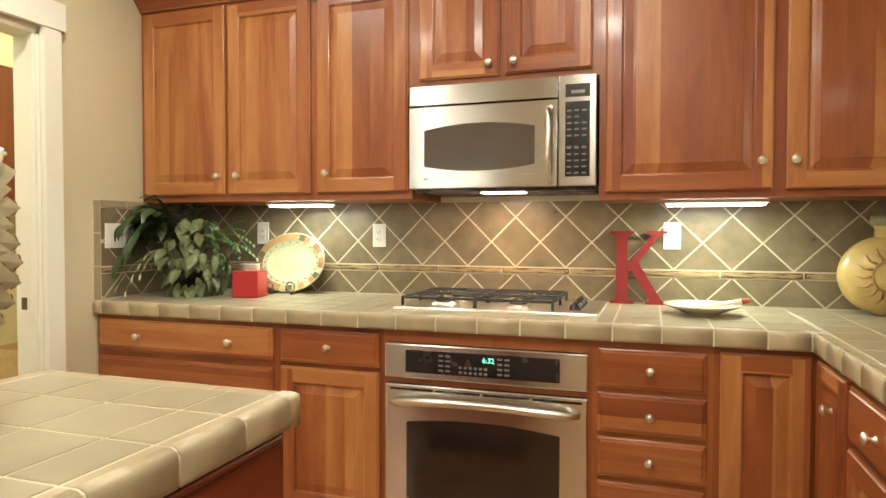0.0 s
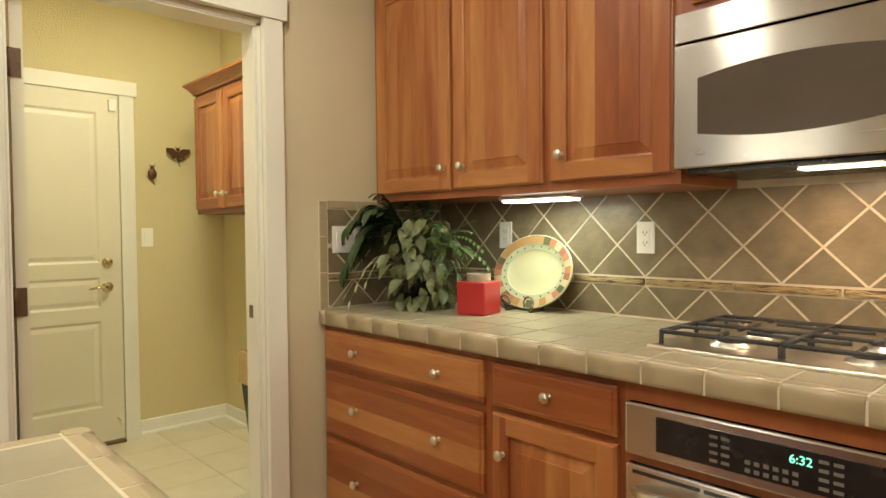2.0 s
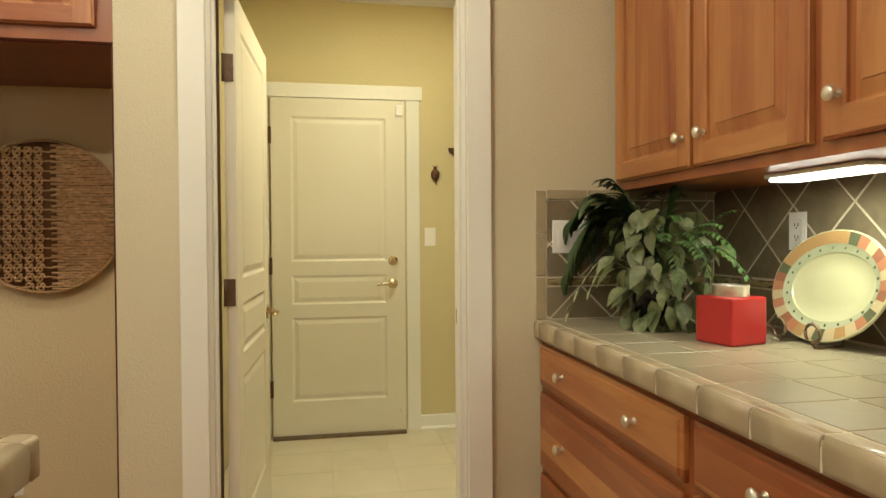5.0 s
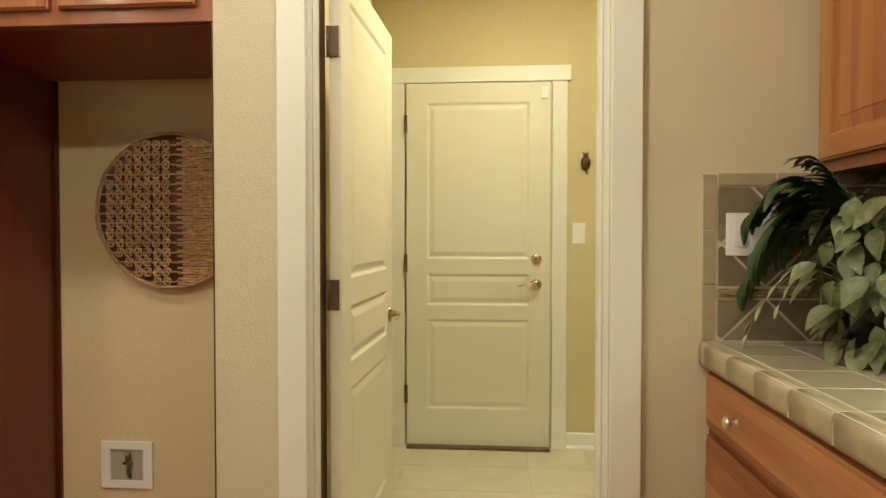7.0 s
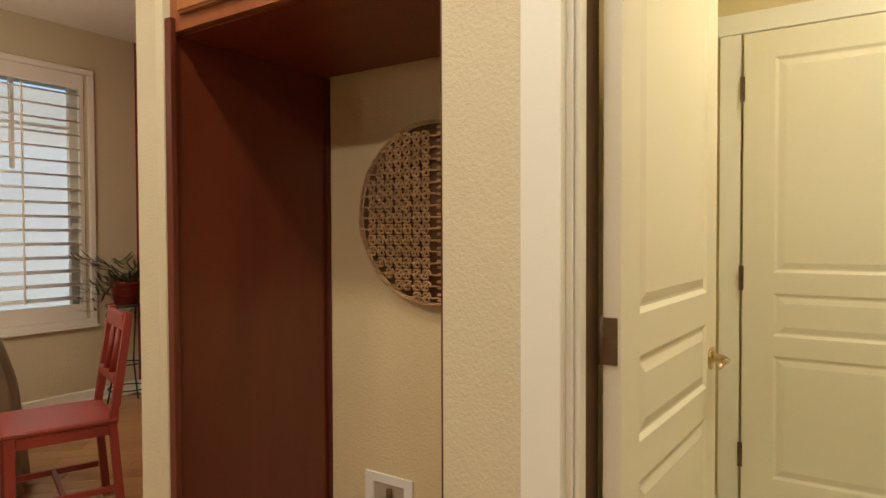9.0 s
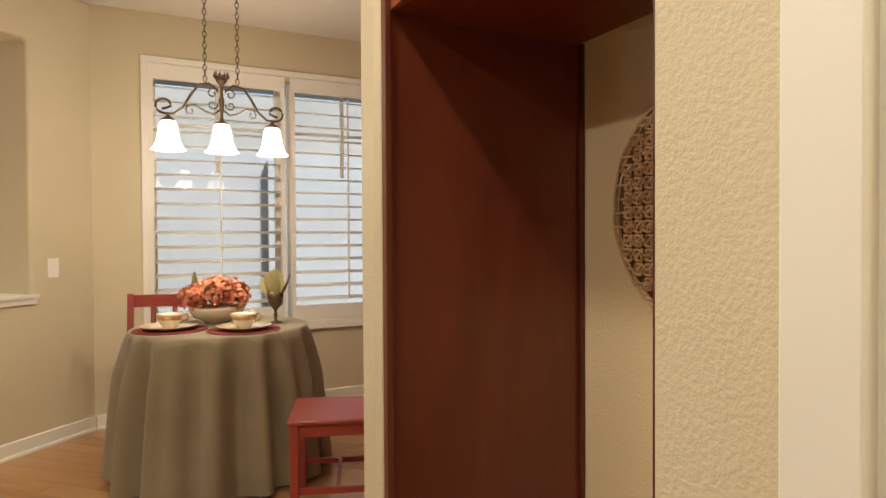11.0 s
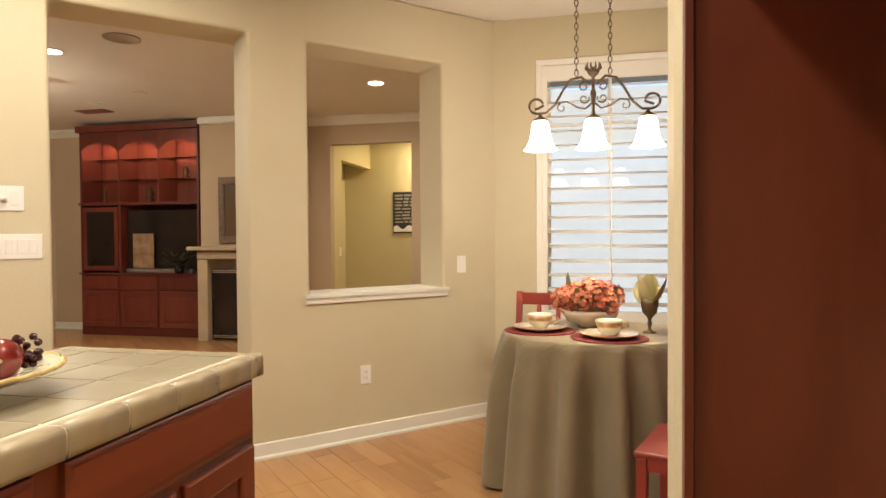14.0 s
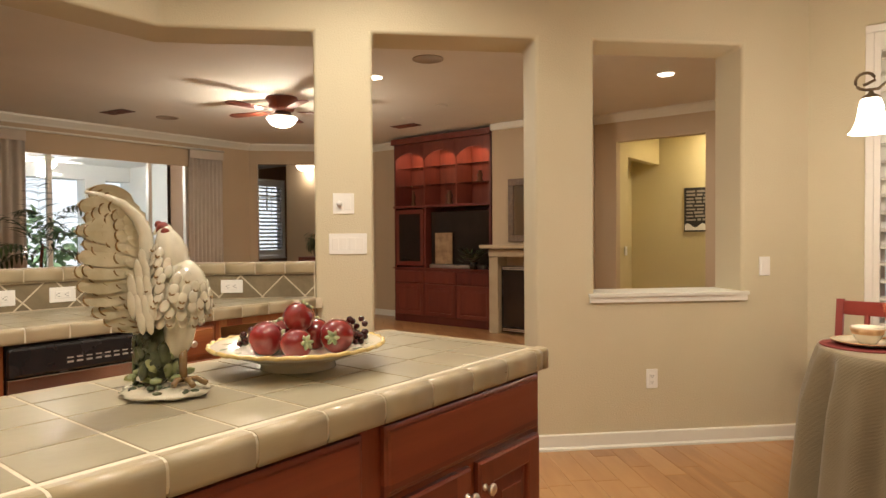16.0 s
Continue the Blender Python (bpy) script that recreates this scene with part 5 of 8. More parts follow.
# chandelier over the table
CZ = 1.93
chn = thing("chandelier", pose(-2.232, -2.05, 0), "bronze scrolled chandelier with three lit bell glass shades on chains", "chandelier")
bm = bmesh.new()


def spiral(cx, cz, r, a0, turns, sg=1, n=14, shrink=0.35):
    return [(cx + sg * r * (1 - (1 - shrink) * k / n) * math.cos(a0 + turns * 2 * math.pi * k / n), 0, cz + r * (1 - (1 - shrink) * k / n) * math.sin(a0 + turns * 2 * math.pi * k / n)) for k in range(n + 1)]


for s in (-1, 1):
    arm = [(s * 0.02, 0, 2.00), (s * 0.06, 0, 2.035), (s * 0.11, 0, 2.025), (s * 0.15, 0, 1.97), (s * 0.19, 0, 1.90), (s * 0.235, 0, 1.862), (s * 0.28, 0, 1.862)]
    arm += [(s * (0.283 + 0.036 * math.cos(a)), 0, 1.900 + 0.036 * math.sin(a)) for a in (-1.5 + 0.42 * k for k in range(12))]
    arm += [(s * 0.275, 0, 1.888), (s * 0.290, 0, 1.884)]
    tube(bm, arm, 0.0065, 8)
    low = [(s * 0.235, 0, 1.862), (s * 0.18, 0, 1.91), (s * 0.13, 0, 1.915), (s * 0.08, 0, 1.885), (s * 0.04, 0, 1.875), (s * 0.01, 0, 1.90)]
    tube(bm, low, 0.005, 8)
    tube(bm, spiral(s * 0.155, 1.885, 0.024, 1.2, -0.9, s), 0.0038, 6)
    tube(bm, spiral(s * 0.045, 1.985, 0.028, 2.8, -1.1, s), 0.0042, 6)
    tube(bm, spiral(s * 0.045, 1.925, 0.026, 2.8, 1.1, s), 0.0042, 6)
part("scrollwork", bm, M_BRONZE, chn, "scrolled bronze arms")
bm = bmesh.new()
lathe(bm, [(0, 1.84), (0.012, 1.85), (0.007, 1.87), (0.012, 1.93), (0.016, 1.95), (0.008, 1.97), (0.008, 2.03), (0.024, 2.045), (0.030, 2.055), (0.012, 2.07), (0.010, 2.08), (0, 2.085)], 14)
for k in range(10):
    a = 2 * math.pi * k / 10
    tube(bm, [(0.012 * math.cos(a), 0.012 * math.sin(a), 2.05), (0.038 * math.cos(a), 0.038 * math.sin(a), 2.075), (0.034 * math.cos(a), 0.034 * math.sin(a), 2.10)], 0.006, 5, taper=[1, 1, 0.3])
part("finial", bm, M_BRONZE, chn, "leafy bronze finial")
for s in (-1, 1):
    z = 2.045
    k = 0
    while z < CEIL - 0.02:
        bm = bmesh.new()
        tube(bm, [(0.009 * math.cos(a), 0, 0.018 * math.sin(a)) for a in (2 * math.pi * q / 12 for q in range(12))], 0.0026, 5, closed=True)
        part("chain_link", bm, M_BRONZE, chn, "", pose(s * 0.082, 0, z + 0.012, 0, 0, 90 * (k % 2)))
        z += 0.029
        k += 1
    bm = bmesh.new()
    lathe(bm, [(0, CEIL - 0.03), (0.03, CEIL - 0.022), (0.035, CEIL), (0, CEIL)], 16)
    part("ceiling_rose", bm, M_BRONZE, chn, "", pose(s * 0.082, 0, 0))
for x in (-0.262, 0, 0.262):
    bm = bmesh.new()
    lathe(bm, [(0.0, 1.860), (0.008, 1.855), (0.012, 1.845), (0.034, 1.832), (0.036, 1.825), (0.03, 1.82), (0, 1.82)], 16)
    part("cap", bm, M_BRONZE, chn, "", pose(x, 0, 0))
    bm = bmesh.new()
    prof = [(0.030, 1.826), (0.040, 1.815), (0.046, 1.79), (0.050, 1.76), (0.058, 1.72), (0.072, 1.69), (0.086, 1.676), (0.083, 1.675), (0.069, 1.688), (0.055, 1.72), (0.047, 1.76), (0.042, 1.80), (0.030, 1.82)]
    lathe(bm, prof, 28)
    part("shade", bm, M_SHADE, chn, "white bell-shaped glass shade, lit", pose(x, 0, 0)).visible_shadow = False
    bulb("chandelier_bulb", -2.232 + x, -2.05, 1.70, 9.5, 0.03, (1.0, 0.85, 0.66))


# ---- on the table ----
M_CHINA = mat("cream_china", (0.72, 0.64, 0.48), (0.78, 0.71, 0.56), 0.15, 5, coat=0.5)
M_GOLD = mat("gilt_band", (0.45, 0.22, 0.10), (0.75, 0.50, 0.25), 0.3, 60, metal=0.5)
M_PLACE = mat("dark_red_placemat", (0.16, 0.018, 0.016), (0.22, 0.03, 0.025), 0.85, 60, 0.5, 300)
TZ = 0.7585


def placemat(x, y):
    bm = bmesh.new()
    lathe(bm, [(0, 0), (0.178, 0), (0.180, 0.002), (0.178, 0.004), (0, 0.004)], 40)
    tagged(part("placemat", bm, M_PLACE, m=pose(x, y, TZ)), "round dark red placemat on the ribbed tablecloth", "placemat")
    bm = bmesh.new()
    lathe(bm, [(0, 0.002), (0.075, 0), (0.08, 0.004), (0.134, 0.018), (0.137, 0.021), (0.133, 0.0225), (0.085, 0.010), (0, 0.008)], 40)
    lathe(bm, [(0.1375, 0.0205), (0.1385, 0.022), (0.133, 0.0235), (0.131, 0.0225)], 40, 1)
    tagged(part("plate", bm, [M_CHINA, M_GOLD], m=pose(x, y, TZ + 0.004)), "cream china plate with a gilt rim on a red placemat", "plate")
    t = thing("tea_cup", pose(x, y, TZ + 0.014, 0, 0, 20) @ Matrix.Diagonal((1.18, 1.18, 1.12, 1)), "cream china cup with a gilt striped band on its plate", "cup")
    bm = bmesh.new()
    lathe(bm, [(0, 0.0), (0.03, 0), (0.031, 0.006), (0.040, 0.015), (0.048, 0.035), (0.054, 0.064), (0.052, 0.064), (0.045, 0.035), (0.036, 0.016), (0, 0.012)], 30)
    lathe(bm, [(0.0495, 0.036), (0.0545, 0.058), (0.0555, 0.058), (0.0503, 0.036)], 30, 1)
    part("bowl", bm, [M_CHINA, M_GOLD], t)
    bm = bmesh.new()
    tube(bm, [(-0.050, 0, 0.052), (-0.072, 0, 0.056), (-0.082, 0, 0.042), (-0.074, 0, 0.026), (-0.046, 0, 0.020)], 0.0042, 8)
    part("handle", bm, M_GOLD, t, "gilt handle")


placemat(-2.30, -1.84)
placemat(-1.965, -2.02)
pbw = thing("flower_bowl", pose(-2.215, -2.19, TZ), "white bowl heaped with orange-red silk hydrangeas on the table", "flower arrangement")
bm = bmesh.new()
lathe(bm, [(0, 0), (0.06, 0), (0.065, 0.012), (0.12, 0.035), (0.145, 0.075), (0.150, 0.095), (0.143, 0.095), (0.136, 0.075), (0.11, 0.04), (0, 0.02)], 36)
part("bowl", bm, M_CHINA, pbw)
M_PET = mat("coral_petal", (0.52, 0.075, 0.04), (0.84, 0.42, 0.24), 0.65, 14, rnd=0.3, spread=0.16)
M_GREENN = mat("olive_leaf", (0.13, 0.14, 0.045), (0.26, 0.25, 0.10), 0.5, 12, rnd=0.2)


def petal_mesh(name, material, L0, W0, curl=0.25, seg=3):
    bm = bmesh.new()
    rows = []
    for i in range(seg + 1):
        t_ = i / seg
        wd = W0 * math.sin(math.pi * (0.12 + 0.80 * t_)) * 0.5
        y = L0 * t_
        z = curl * L0 * t_ * t_
        rows.append([bm.verts.new((-wd, y, z + wd * 0.35)), bm.verts.new((0, y, z)), bm.verts.new((wd, y, z + wd * 0.35))])
    for a, b in zip(rows, rows[1:]):
        for k in range(2):
            bm.faces.new((a[k], a[k + 1], b[k + 1], b[k])).smooth = True
    me = bpy.data.meshes.new(name)
    bm.to_mesh(me)
    bm.free()
    me.materials.append(material)
    return me


def joined(name, me, mats_, parent, label="", kind="stuff"):
    """Many copies of one small mesh as one object."""
    n = len(me.vertices)
    base = [v.co.copy() for v in me.vertices]
    polys = [tuple(p.vertices) for p in me.polygons]
    vs, fs = [], []
    for k, m in enumerate(mats_):
        vs += [tuple(m @ c) for c in base]
        fs += [tuple(i + k * n for i in p) for p in polys]
    out = bpy.data.meshes.new(name)
    out.from_pydata(vs, [], fs)
    for p in out.polygons:
        p.use_smooth = True
    out.materials.append(me.materials[0])
    out.update()
    ob = new(name, out)
    if parent:
        ob.parent = parent
    return tagged(ob, label, "", "", kind)


rn = random.Random(3)
pm = petal_mesh("petal", M_PET, 0.026, 0.028, 0.2, 2)
for k in range(17):
    a, rr = 2 * math.pi * k * 0.382, 0.155 * math.sqrt(k / 17)
    c = Vector((rr * math.cos(a) * 1.12, rr * math.sin(a), 0.200 - 2.8 * rr * rr))
    ms = []
    for q in range(72):
        d = Vector((rn.gauss(0, 1), rn.gauss(0, 1), rn.gauss(0.3, 1))).normalized()
        rot = d.to_track_quat("Z", "Y").to_matrix().to_4x4() @ Matrix.Rotation(rn.uniform(0, 6.28), 4, "Z") @ Matrix.Rotation(rn.uniform(-0.3, 0.5), 4, "X")
        ms.append(Matrix.Translation(c + d * 0.050 * rn.uniform(0.85, 1.12)) @ rot @ Matrix.Translation((0, -0.012, 0)))
    joined("hydrangea_head", pm, ms, pbw, "coral hydrangea head of many petals", "")
lf_big = petal_mesh("big_leaf", M_GREENN, 0.11, 0.055, 0.3, 4)
for a in (1.2, 2.4, 5.0, 3.7):
    piece("leaf", lf_big, pbw, pose(0.12 * math.cos(a), 0.10 * math.sin(a), 0.12, 40, 0, math.degrees(a) - 90))
piece("leaf", lf_big, pbw, pose(0.11, -0.02, 0.17, 70, 0, -60))
gb = thing("napkin_goblet", pose(-2.50, -2.04, TZ), "bronze goblet holding a folded olive napkin on the table", "goblet")
bm = bmesh.new()
lathe(bm, [(0, 0), (0.034, 0), (0.034, 0.004), (0.010, 0.012), (0.007, 0.03), (0.012, 0.045), (0.007, 0.06), (0.012, 0.075), (0.034, 0.10), (0.042, 0.14), (0.044, 0.17), (0.041, 0.17), (0.034, 0.12), (0.008, 0.08)], 24)
part("goblet", bm, M_BRONZE, gb)
M_NAP = mat("olive_napkin", (0.32, 0.28, 0.12), (0.48, 0.43, 0.22), 0.8, 8, 0.2, 200)
nm = petal_mesh("napkin_fold", M_NAP, 0.145, 0.115, 0.6, 6)
for k, (a, ti) in enumerate(((200, 15), (290, 40), (75, 30), (140, 55), (20, 62))):
    piece("napkin_fold", nm, gb, pose(0.0, 0.0, 0.12, ti, 0, a))

# plant stand in the corner
M_LEAFD = mat("dark_leaf", (0.025, 0.045, 0.015), (0.06, 0.085, 0.03), 0.5, 15, rnd=0.25)
ps = thing("plant_stand", pose(-3.83, -2.85, 0), "black scrolled iron plant stand in the nook corner", "plant stand")
bm = bmesh.new()
for k in range(4):
    a = k * math.pi / 2 + 0.6
    c, s = math.cos(a), math.sin(a)
    tube(bm, [(0.14 * c, 0.14 * s, 0.72), (0.11 * c, 0.11 * s, 0.5), (0.09 * c, 0.09 * s, 0.3), (0.15 * c, 0.15 * s, 0.0)], 0.006, 6)
for z, r in ((0.72, 0.14), (0.30, 0.09), (0.12, 0.13)):
    tube(bm, [(r * math.cos(a), r * math.sin(a), z) for a in (2 * math.pi * k / 20 for k in range(20))], 0.005, 6, closed=True)
for k in range(4):
    a = k * math.pi / 2 + 0.6
    tube(bm, [(Vector((0.13 * math.cos(a), 0.13 * math.sin(a), 0.64)) + Vector((-math.sin(a) * p[0], math.cos(a) * p[0], p[2]))) for p in spiral(0, 0, 0.045, 0, 1.4)], 0.0035, 5)
part("frame", bm, M_IRON, ps)
bm = bmesh.new()
lathe(bm, [(0, 0.722), (0.145, 0.722), (0.145, 0.730), (0, 0.730)], 20)
part("top", bm, M_IRON, ps)
pp = thing("potted_plant", pose(-3.83, -2.85, 0.731), "bushy dark green plant in a red pot on an iron stand", "plant")
bm = bmesh.new()
lathe(bm, [(0, 0), (0.08, 0), (0.11, 0.14), (0.12, 0.145), (0.12, 0.17), (0.105, 0.17), (0.10, 0.14), (0, 0.14)], 20)
part("pot", bm, mat("red_glazed_pot", (0.18, 0.02, 0.015), (0.24, 0.03, 0.02), 0.3, 5), pp)
rn = random.Random(8)
sp_ = petal_mesh("blade", M_LEAFD, 0.12, 0.018, 0.3, 3)


def spray(parent, n, reach, per, rn, me, rise=0.6, label=""):
    for k in range(n):
        a = 2 * math.pi * k * 0.382 + rn.uniform(-0.3, 0.3)
        up = rn.uniform(0.1, 1.0) * rise
        ms = []
        R_ = reach * rn.uniform(0.6, 1.1)
        for q in range(per):
            t_ = (q + 1) / per
            p = Vector((R_ * t_ * math.cos(a), R_ * t_ * math.sin(a), 0.15 + up * R_ * 2.0 * t_ - 0.9 * R_ * t_ * t_))
            for sg in (-1, 1):
                ms.append(Matrix.Translation(p) @ Matrix.Rotation(a - math.pi / 2 + sg * rn.uniform(0.4, 1.0), 4, "Z") @ Matrix.Rotation(rn.uniform(-0.3, 0.4), 4, "X"))
        joined("frond", me, ms, parent, label, "")


spray(pp, 16, 0.30, 7, rn, sp_, 0.8)

# ---- outside the nook window ----
M_STUC = mat("pale_stucco", (0.40, 0.41, 0.42), (0.46, 0.47, 0.48), 0.85, 1.5, 0.4, 60)
struct("ground", B(-40, 60, -60, 40, -0.35, -0.20), mat("garden_ground", (0.10, 0.10, 0.06), (0.18, 0.16, 0.10), 0.95, 2, 0.5, 20), "bare garden ground around the house", "ground")
bm = bmesh.new()
bx(bm, -8.5, -1.6, -5.35, -5.2, -0.2, 2.10)
for x in (-6.6, -4.9, -3.3):
    bx(bm, x, x + 0.22, -5.2, -5.12, -0.2, 2.02)
struct("garden_wall", bm, M_STUC, "pale stucco side-yard wall beyond the nook window", "wall")
struct("house_eave", B(-4.4, -1.2, -3.95, -3.32, 2.43, 2.55), mat("brown_eave", (0.24, 0.21, 0.175), (0.30, 0.265, 0.225), 0.8, 3), "brown roof eave outside the window", "roof")
struct("neighbour_roof", B(-9.0, -1.4, -7.0, -5.3, 2.10, 2.7), mat("neighbour_dark", (0.34, 0.32, 0.29), (0.42, 0.40, 0.37), 0.85, 2), "dark neighbouring roof behind the side-yard wall", "roof")


# ---- things on the worktops ----
WT = 0.9165
M_LEAF = mat("variegated_leaf", (0.045, 0.070, 0.022), (0.20, 0.215, 0.095), 0.42, 55, 0.4, 120, rnd=0.3, spread=0.3)
M_FERN = mat("fern_green", (0.04, 0.10, 0.02), (0.09, 0.17, 0.045), 0.5, 20, rnd=0.25)
M_PALM = mat("palm_green", (0.018, 0.045, 0.012), (0.060, 0.095, 0.030), 0.42, 15, rnd=0.2)
M_PALE = mat("pale_grass", (0.18, 0.22, 0.10), (0.42, 0.42, 0.22), 0.5, 30, rnd=0.2)
pl = thing("artificial_plant", pose(-2.13, 2.56, WT), "bushy artificial plant of palm, ivy and fern in a dark pot", "plant")
pl.matrix_basis = pose(-2.14, 2.54, WT) @ Matrix.Diagonal((1.12, 1.12, 1.12, 1))
bm = bmesh.new()
lathe(bm, [(0, 0), (0.055, 0), (0.075, 0.10), (0.078, 0.11), (0.068, 0.11), (0, 0.10)], 20)
part("pot", bm, M_DARK, pl)
rn = random.Random(21)


def frond(parent, base, tip, sag, n, leaflet, spread_, label, material=M_PALM):
    """A bowed stem with leaflets along both sides."""
    base, tip = Vector(base), Vector(tip)
    ms = []
    stem = []
    for k in range(n + 1):
        t_ = k / n
        p = base.lerp(tip, t_) + Vector((0, 0, sag * 4 * t_ * (1 - t_)))
        stem.append(p)
    bm = bmesh.new()
    tube(bm, stem, 0.0022, 5, taper=[1 - 0.6 * k / n for k in range(n + 1)])
    f = part("frond", bm, material, parent, label)
    for k in range(2, n + 1):
        d = (stem[k] - stem[k - 1]).normalized()
        side = d.cross(Vector((0, 0, 1))).normalized()
        for sg in (-1, 1):
            v = (d * 0.75 + side * sg * spread_ + Vector((0, 0, -0.25 + rn.uniform(-0.1, 0.1)))).normalized()
            q = v.to_track_quat("Y", "Z").to_matrix().to_4x4()
            s = (1.15 - 0.6 * k / n) * rn.uniform(0.85, 1.1)
            ms.append(Matrix.Translation(stem[k]) @ q @ Matrix.Diagonal((1, s, 1, 1)))
    joined("foliage", leaflet, ms, f)
    return f


pleaf = petal_mesh("palm_leaflet", M_PALM, 0.115, 0.021, -0.28, 4)
for tip, sag in (((-0.21, -0.10, 0.33), 0.10), ((-0.16, -0.20, 0.30), 0.12), ((-0.23, 0.02, 0.20), 0.13), ((-0.08, -0.10, 0.42), 0.05), ((-0.19, -0.20, 0.14), 0.15), ((0.02, 0.05, 0.43), 0.03), ((-0.14, 0.10, 0.40), 0.06), ((-0.26, -0.04, 0.28), 0.14), ((-0.12, -0.14, 0.38), 0.08), ((-0.25, -0.12, 0.22), 0.15), ((-0.05, -0.18, 0.36), 0.08), ((-0.17, -0.12, 0.24), 0.14), ((-0.13, -0.20, 0.22), 0.14), ((-0.20, -0.05, 0.24), 0.14), ((-0.10, -0.08, 0.34), 0.10), ((-0.16, 0.04, 0.30), 0.10)):
    frond(pl, (0, 0, 0.12), tip, sag, 15, pleaf, 0.6, "dark feathery palm frond")
fleaf = petal_mesh("fern_leaflet", M_FERN, 0.034, 0.012, -0.1, 2)
for tip, sag in (((0.30, -0.06, 0.21), 0.07), ((0.27, 0.02, 0.28), 0.06), ((0.31, 0.06, 0.16), 0.09), ((0.22, -0.10, 0.25), 0.06), ((0.20, 0.10, 0.32), 0.04), ((0.25, -0.08, 0.13), 0.10), ((0.28, -0.02, 0.17), 0.12), ((0.32, 0.02, 0.22), 0.09), ((0.18, -0.04, 0.30), 0.07)):
    frond(pl, (0.02, 0, 0.12), tip, sag, 17, fleaf, 0.9, "bright green fern frond", M_FERN)
gleaf = petal_mesh("grass_leaflet", M_PALE, 0.055, 0.010, -0.1, 2)
for tip, sag in (((-0.20, -0.18, 0.05), 0.10), ((-0.12, -0.22, 0.03), 0.13), ((-0.22, -0.06, 0.09), 0.08), ((-0.10, -0.16, 0.10), 0.10)):
    frond(pl, (-0.01, -0.02, 0.10), tip, sag, 8, gleaf, 0.5, "pale trailing grass sprig", M_PALE)


def broad_leaf(name, material, L0, W0):
    bm = bmesh.new()
    rows = []
    prof = [0.05, 0.62, 0.95, 1.0, 0.82, 0.45, 0.04]
    for i, w_ in enumerate(prof):
        t_ = i / (len(prof) - 1)
        wd = W0 / 2 * w_
        z = -0.45 * L0 * t_ * t_
        rows.append([bm.verts.new((-wd, L0 * t_, z + wd * 0.25)), bm.verts.new((-wd * 0.5, L0 * t_, z + wd * 0.04)), bm.verts.new((0, L0 * t_, z)), bm.verts.new((wd * 0.5, L0 * t_, z + wd * 0.04)), bm.verts.new((wd, L0 * t_, z + wd * 0.25))])
    for a, b in zip(rows, rows[1:]):
        for k in range(4):
            bm.faces.new((a[k], a[k + 1], b[k + 1], b[k])).smooth = True
    me = bpy.data.meshes.new(name)
    bm.to_mesh(me)
    bm.free()
    me.materials.append(material)
    return me


bl = broad_leaf("leaf", M_LEAF, 0.070, 0.045)
for k in range(150):
    a = rn.uniform(-2.9, 0.6) if k < 95 else rn.uniform(0, 6.28)
    h = rn.uniform(0.02, 0.33)
    r = (0.150 - 0.6 * abs(h - 0.17) ** 1.5) * rn.uniform(0.55, 1.05)
    if h < 0.1:
        r *= 0.9
    x, y = r * math.cos(a) + 0.035, r * math.sin(a)
    s = rn.uniform(0.6, 1.0)
    piece("leaf", bl, pl, pose(x, y, h, rn.uniform(-75, -15), rn.uniform(-25, 25), math.degrees(a) - 90 + rn.uniform(-45, 45)) @ Matrix.Diagonal((s, s, s, 1)))

# red canister, platter on its stand
cn = thing("canister", pose(-1.81, 2.57, WT, 0, 0, 12), "square red glazed canister with a steel rim on the tiled worktop", "canister")
part("body", B(-0.062, 0.062, -0.062, 0.062, 0, 0.125, bev=0.006), mat("red_glaze", (0.33, 0.012, 0.014), (0.42, 0.02, 0.02), 0.38, 5, 0.05, 40), cn)
bm = bmesh.new()
lathe(bm, [(0.046, 0.1255), (0.046, 0.152), (0.048, 0.155), (0.044, 0.155), (0.042, 0.128)], 28)
part("rim", bm, M_NICKEL, cn, "brushed steel rim")

pt = thing("oval_platter", pose(-1.735, 2.750, WT + 0.008) @ Matrix.Rotation(radians(-17), 4, "X"), "large oval cream platter with striped rim on an iron easel", "platter")
A_, B_ = 0.196, 0.153
M_CREAM = mat("platter_cream", (0.46, 0.445, 0.27), (0.54, 0.52, 0.33), 0.10, 3, coat=0.6)
M_SAGE = mat("platter_sage", (0.32, 0.34, 0.22), (0.40, 0.42, 0.28), 0.15, 8, coat=0.5)


def oval(bm, prof, mi=0, seg=64, m0=None):
    rings = []
    for r, d in prof:
        rings.append([bm.verts.new(((A_ - (1 - r) * B_) * math.cos(a), d, B_ + (B_ * r) * math.sin(a))) for a in (2 * math.pi * k / seg for k in range(seg))])
    for a, b in zip(rings, rings[1:]):
        for k in range(seg):
            f = bm.faces.new((a[k], a[(k + 1) % seg], b[(k + 1) % seg], b[k]))
            f.material_index, f.smooth = (m0(k) if m0 else mi), True
    return rings


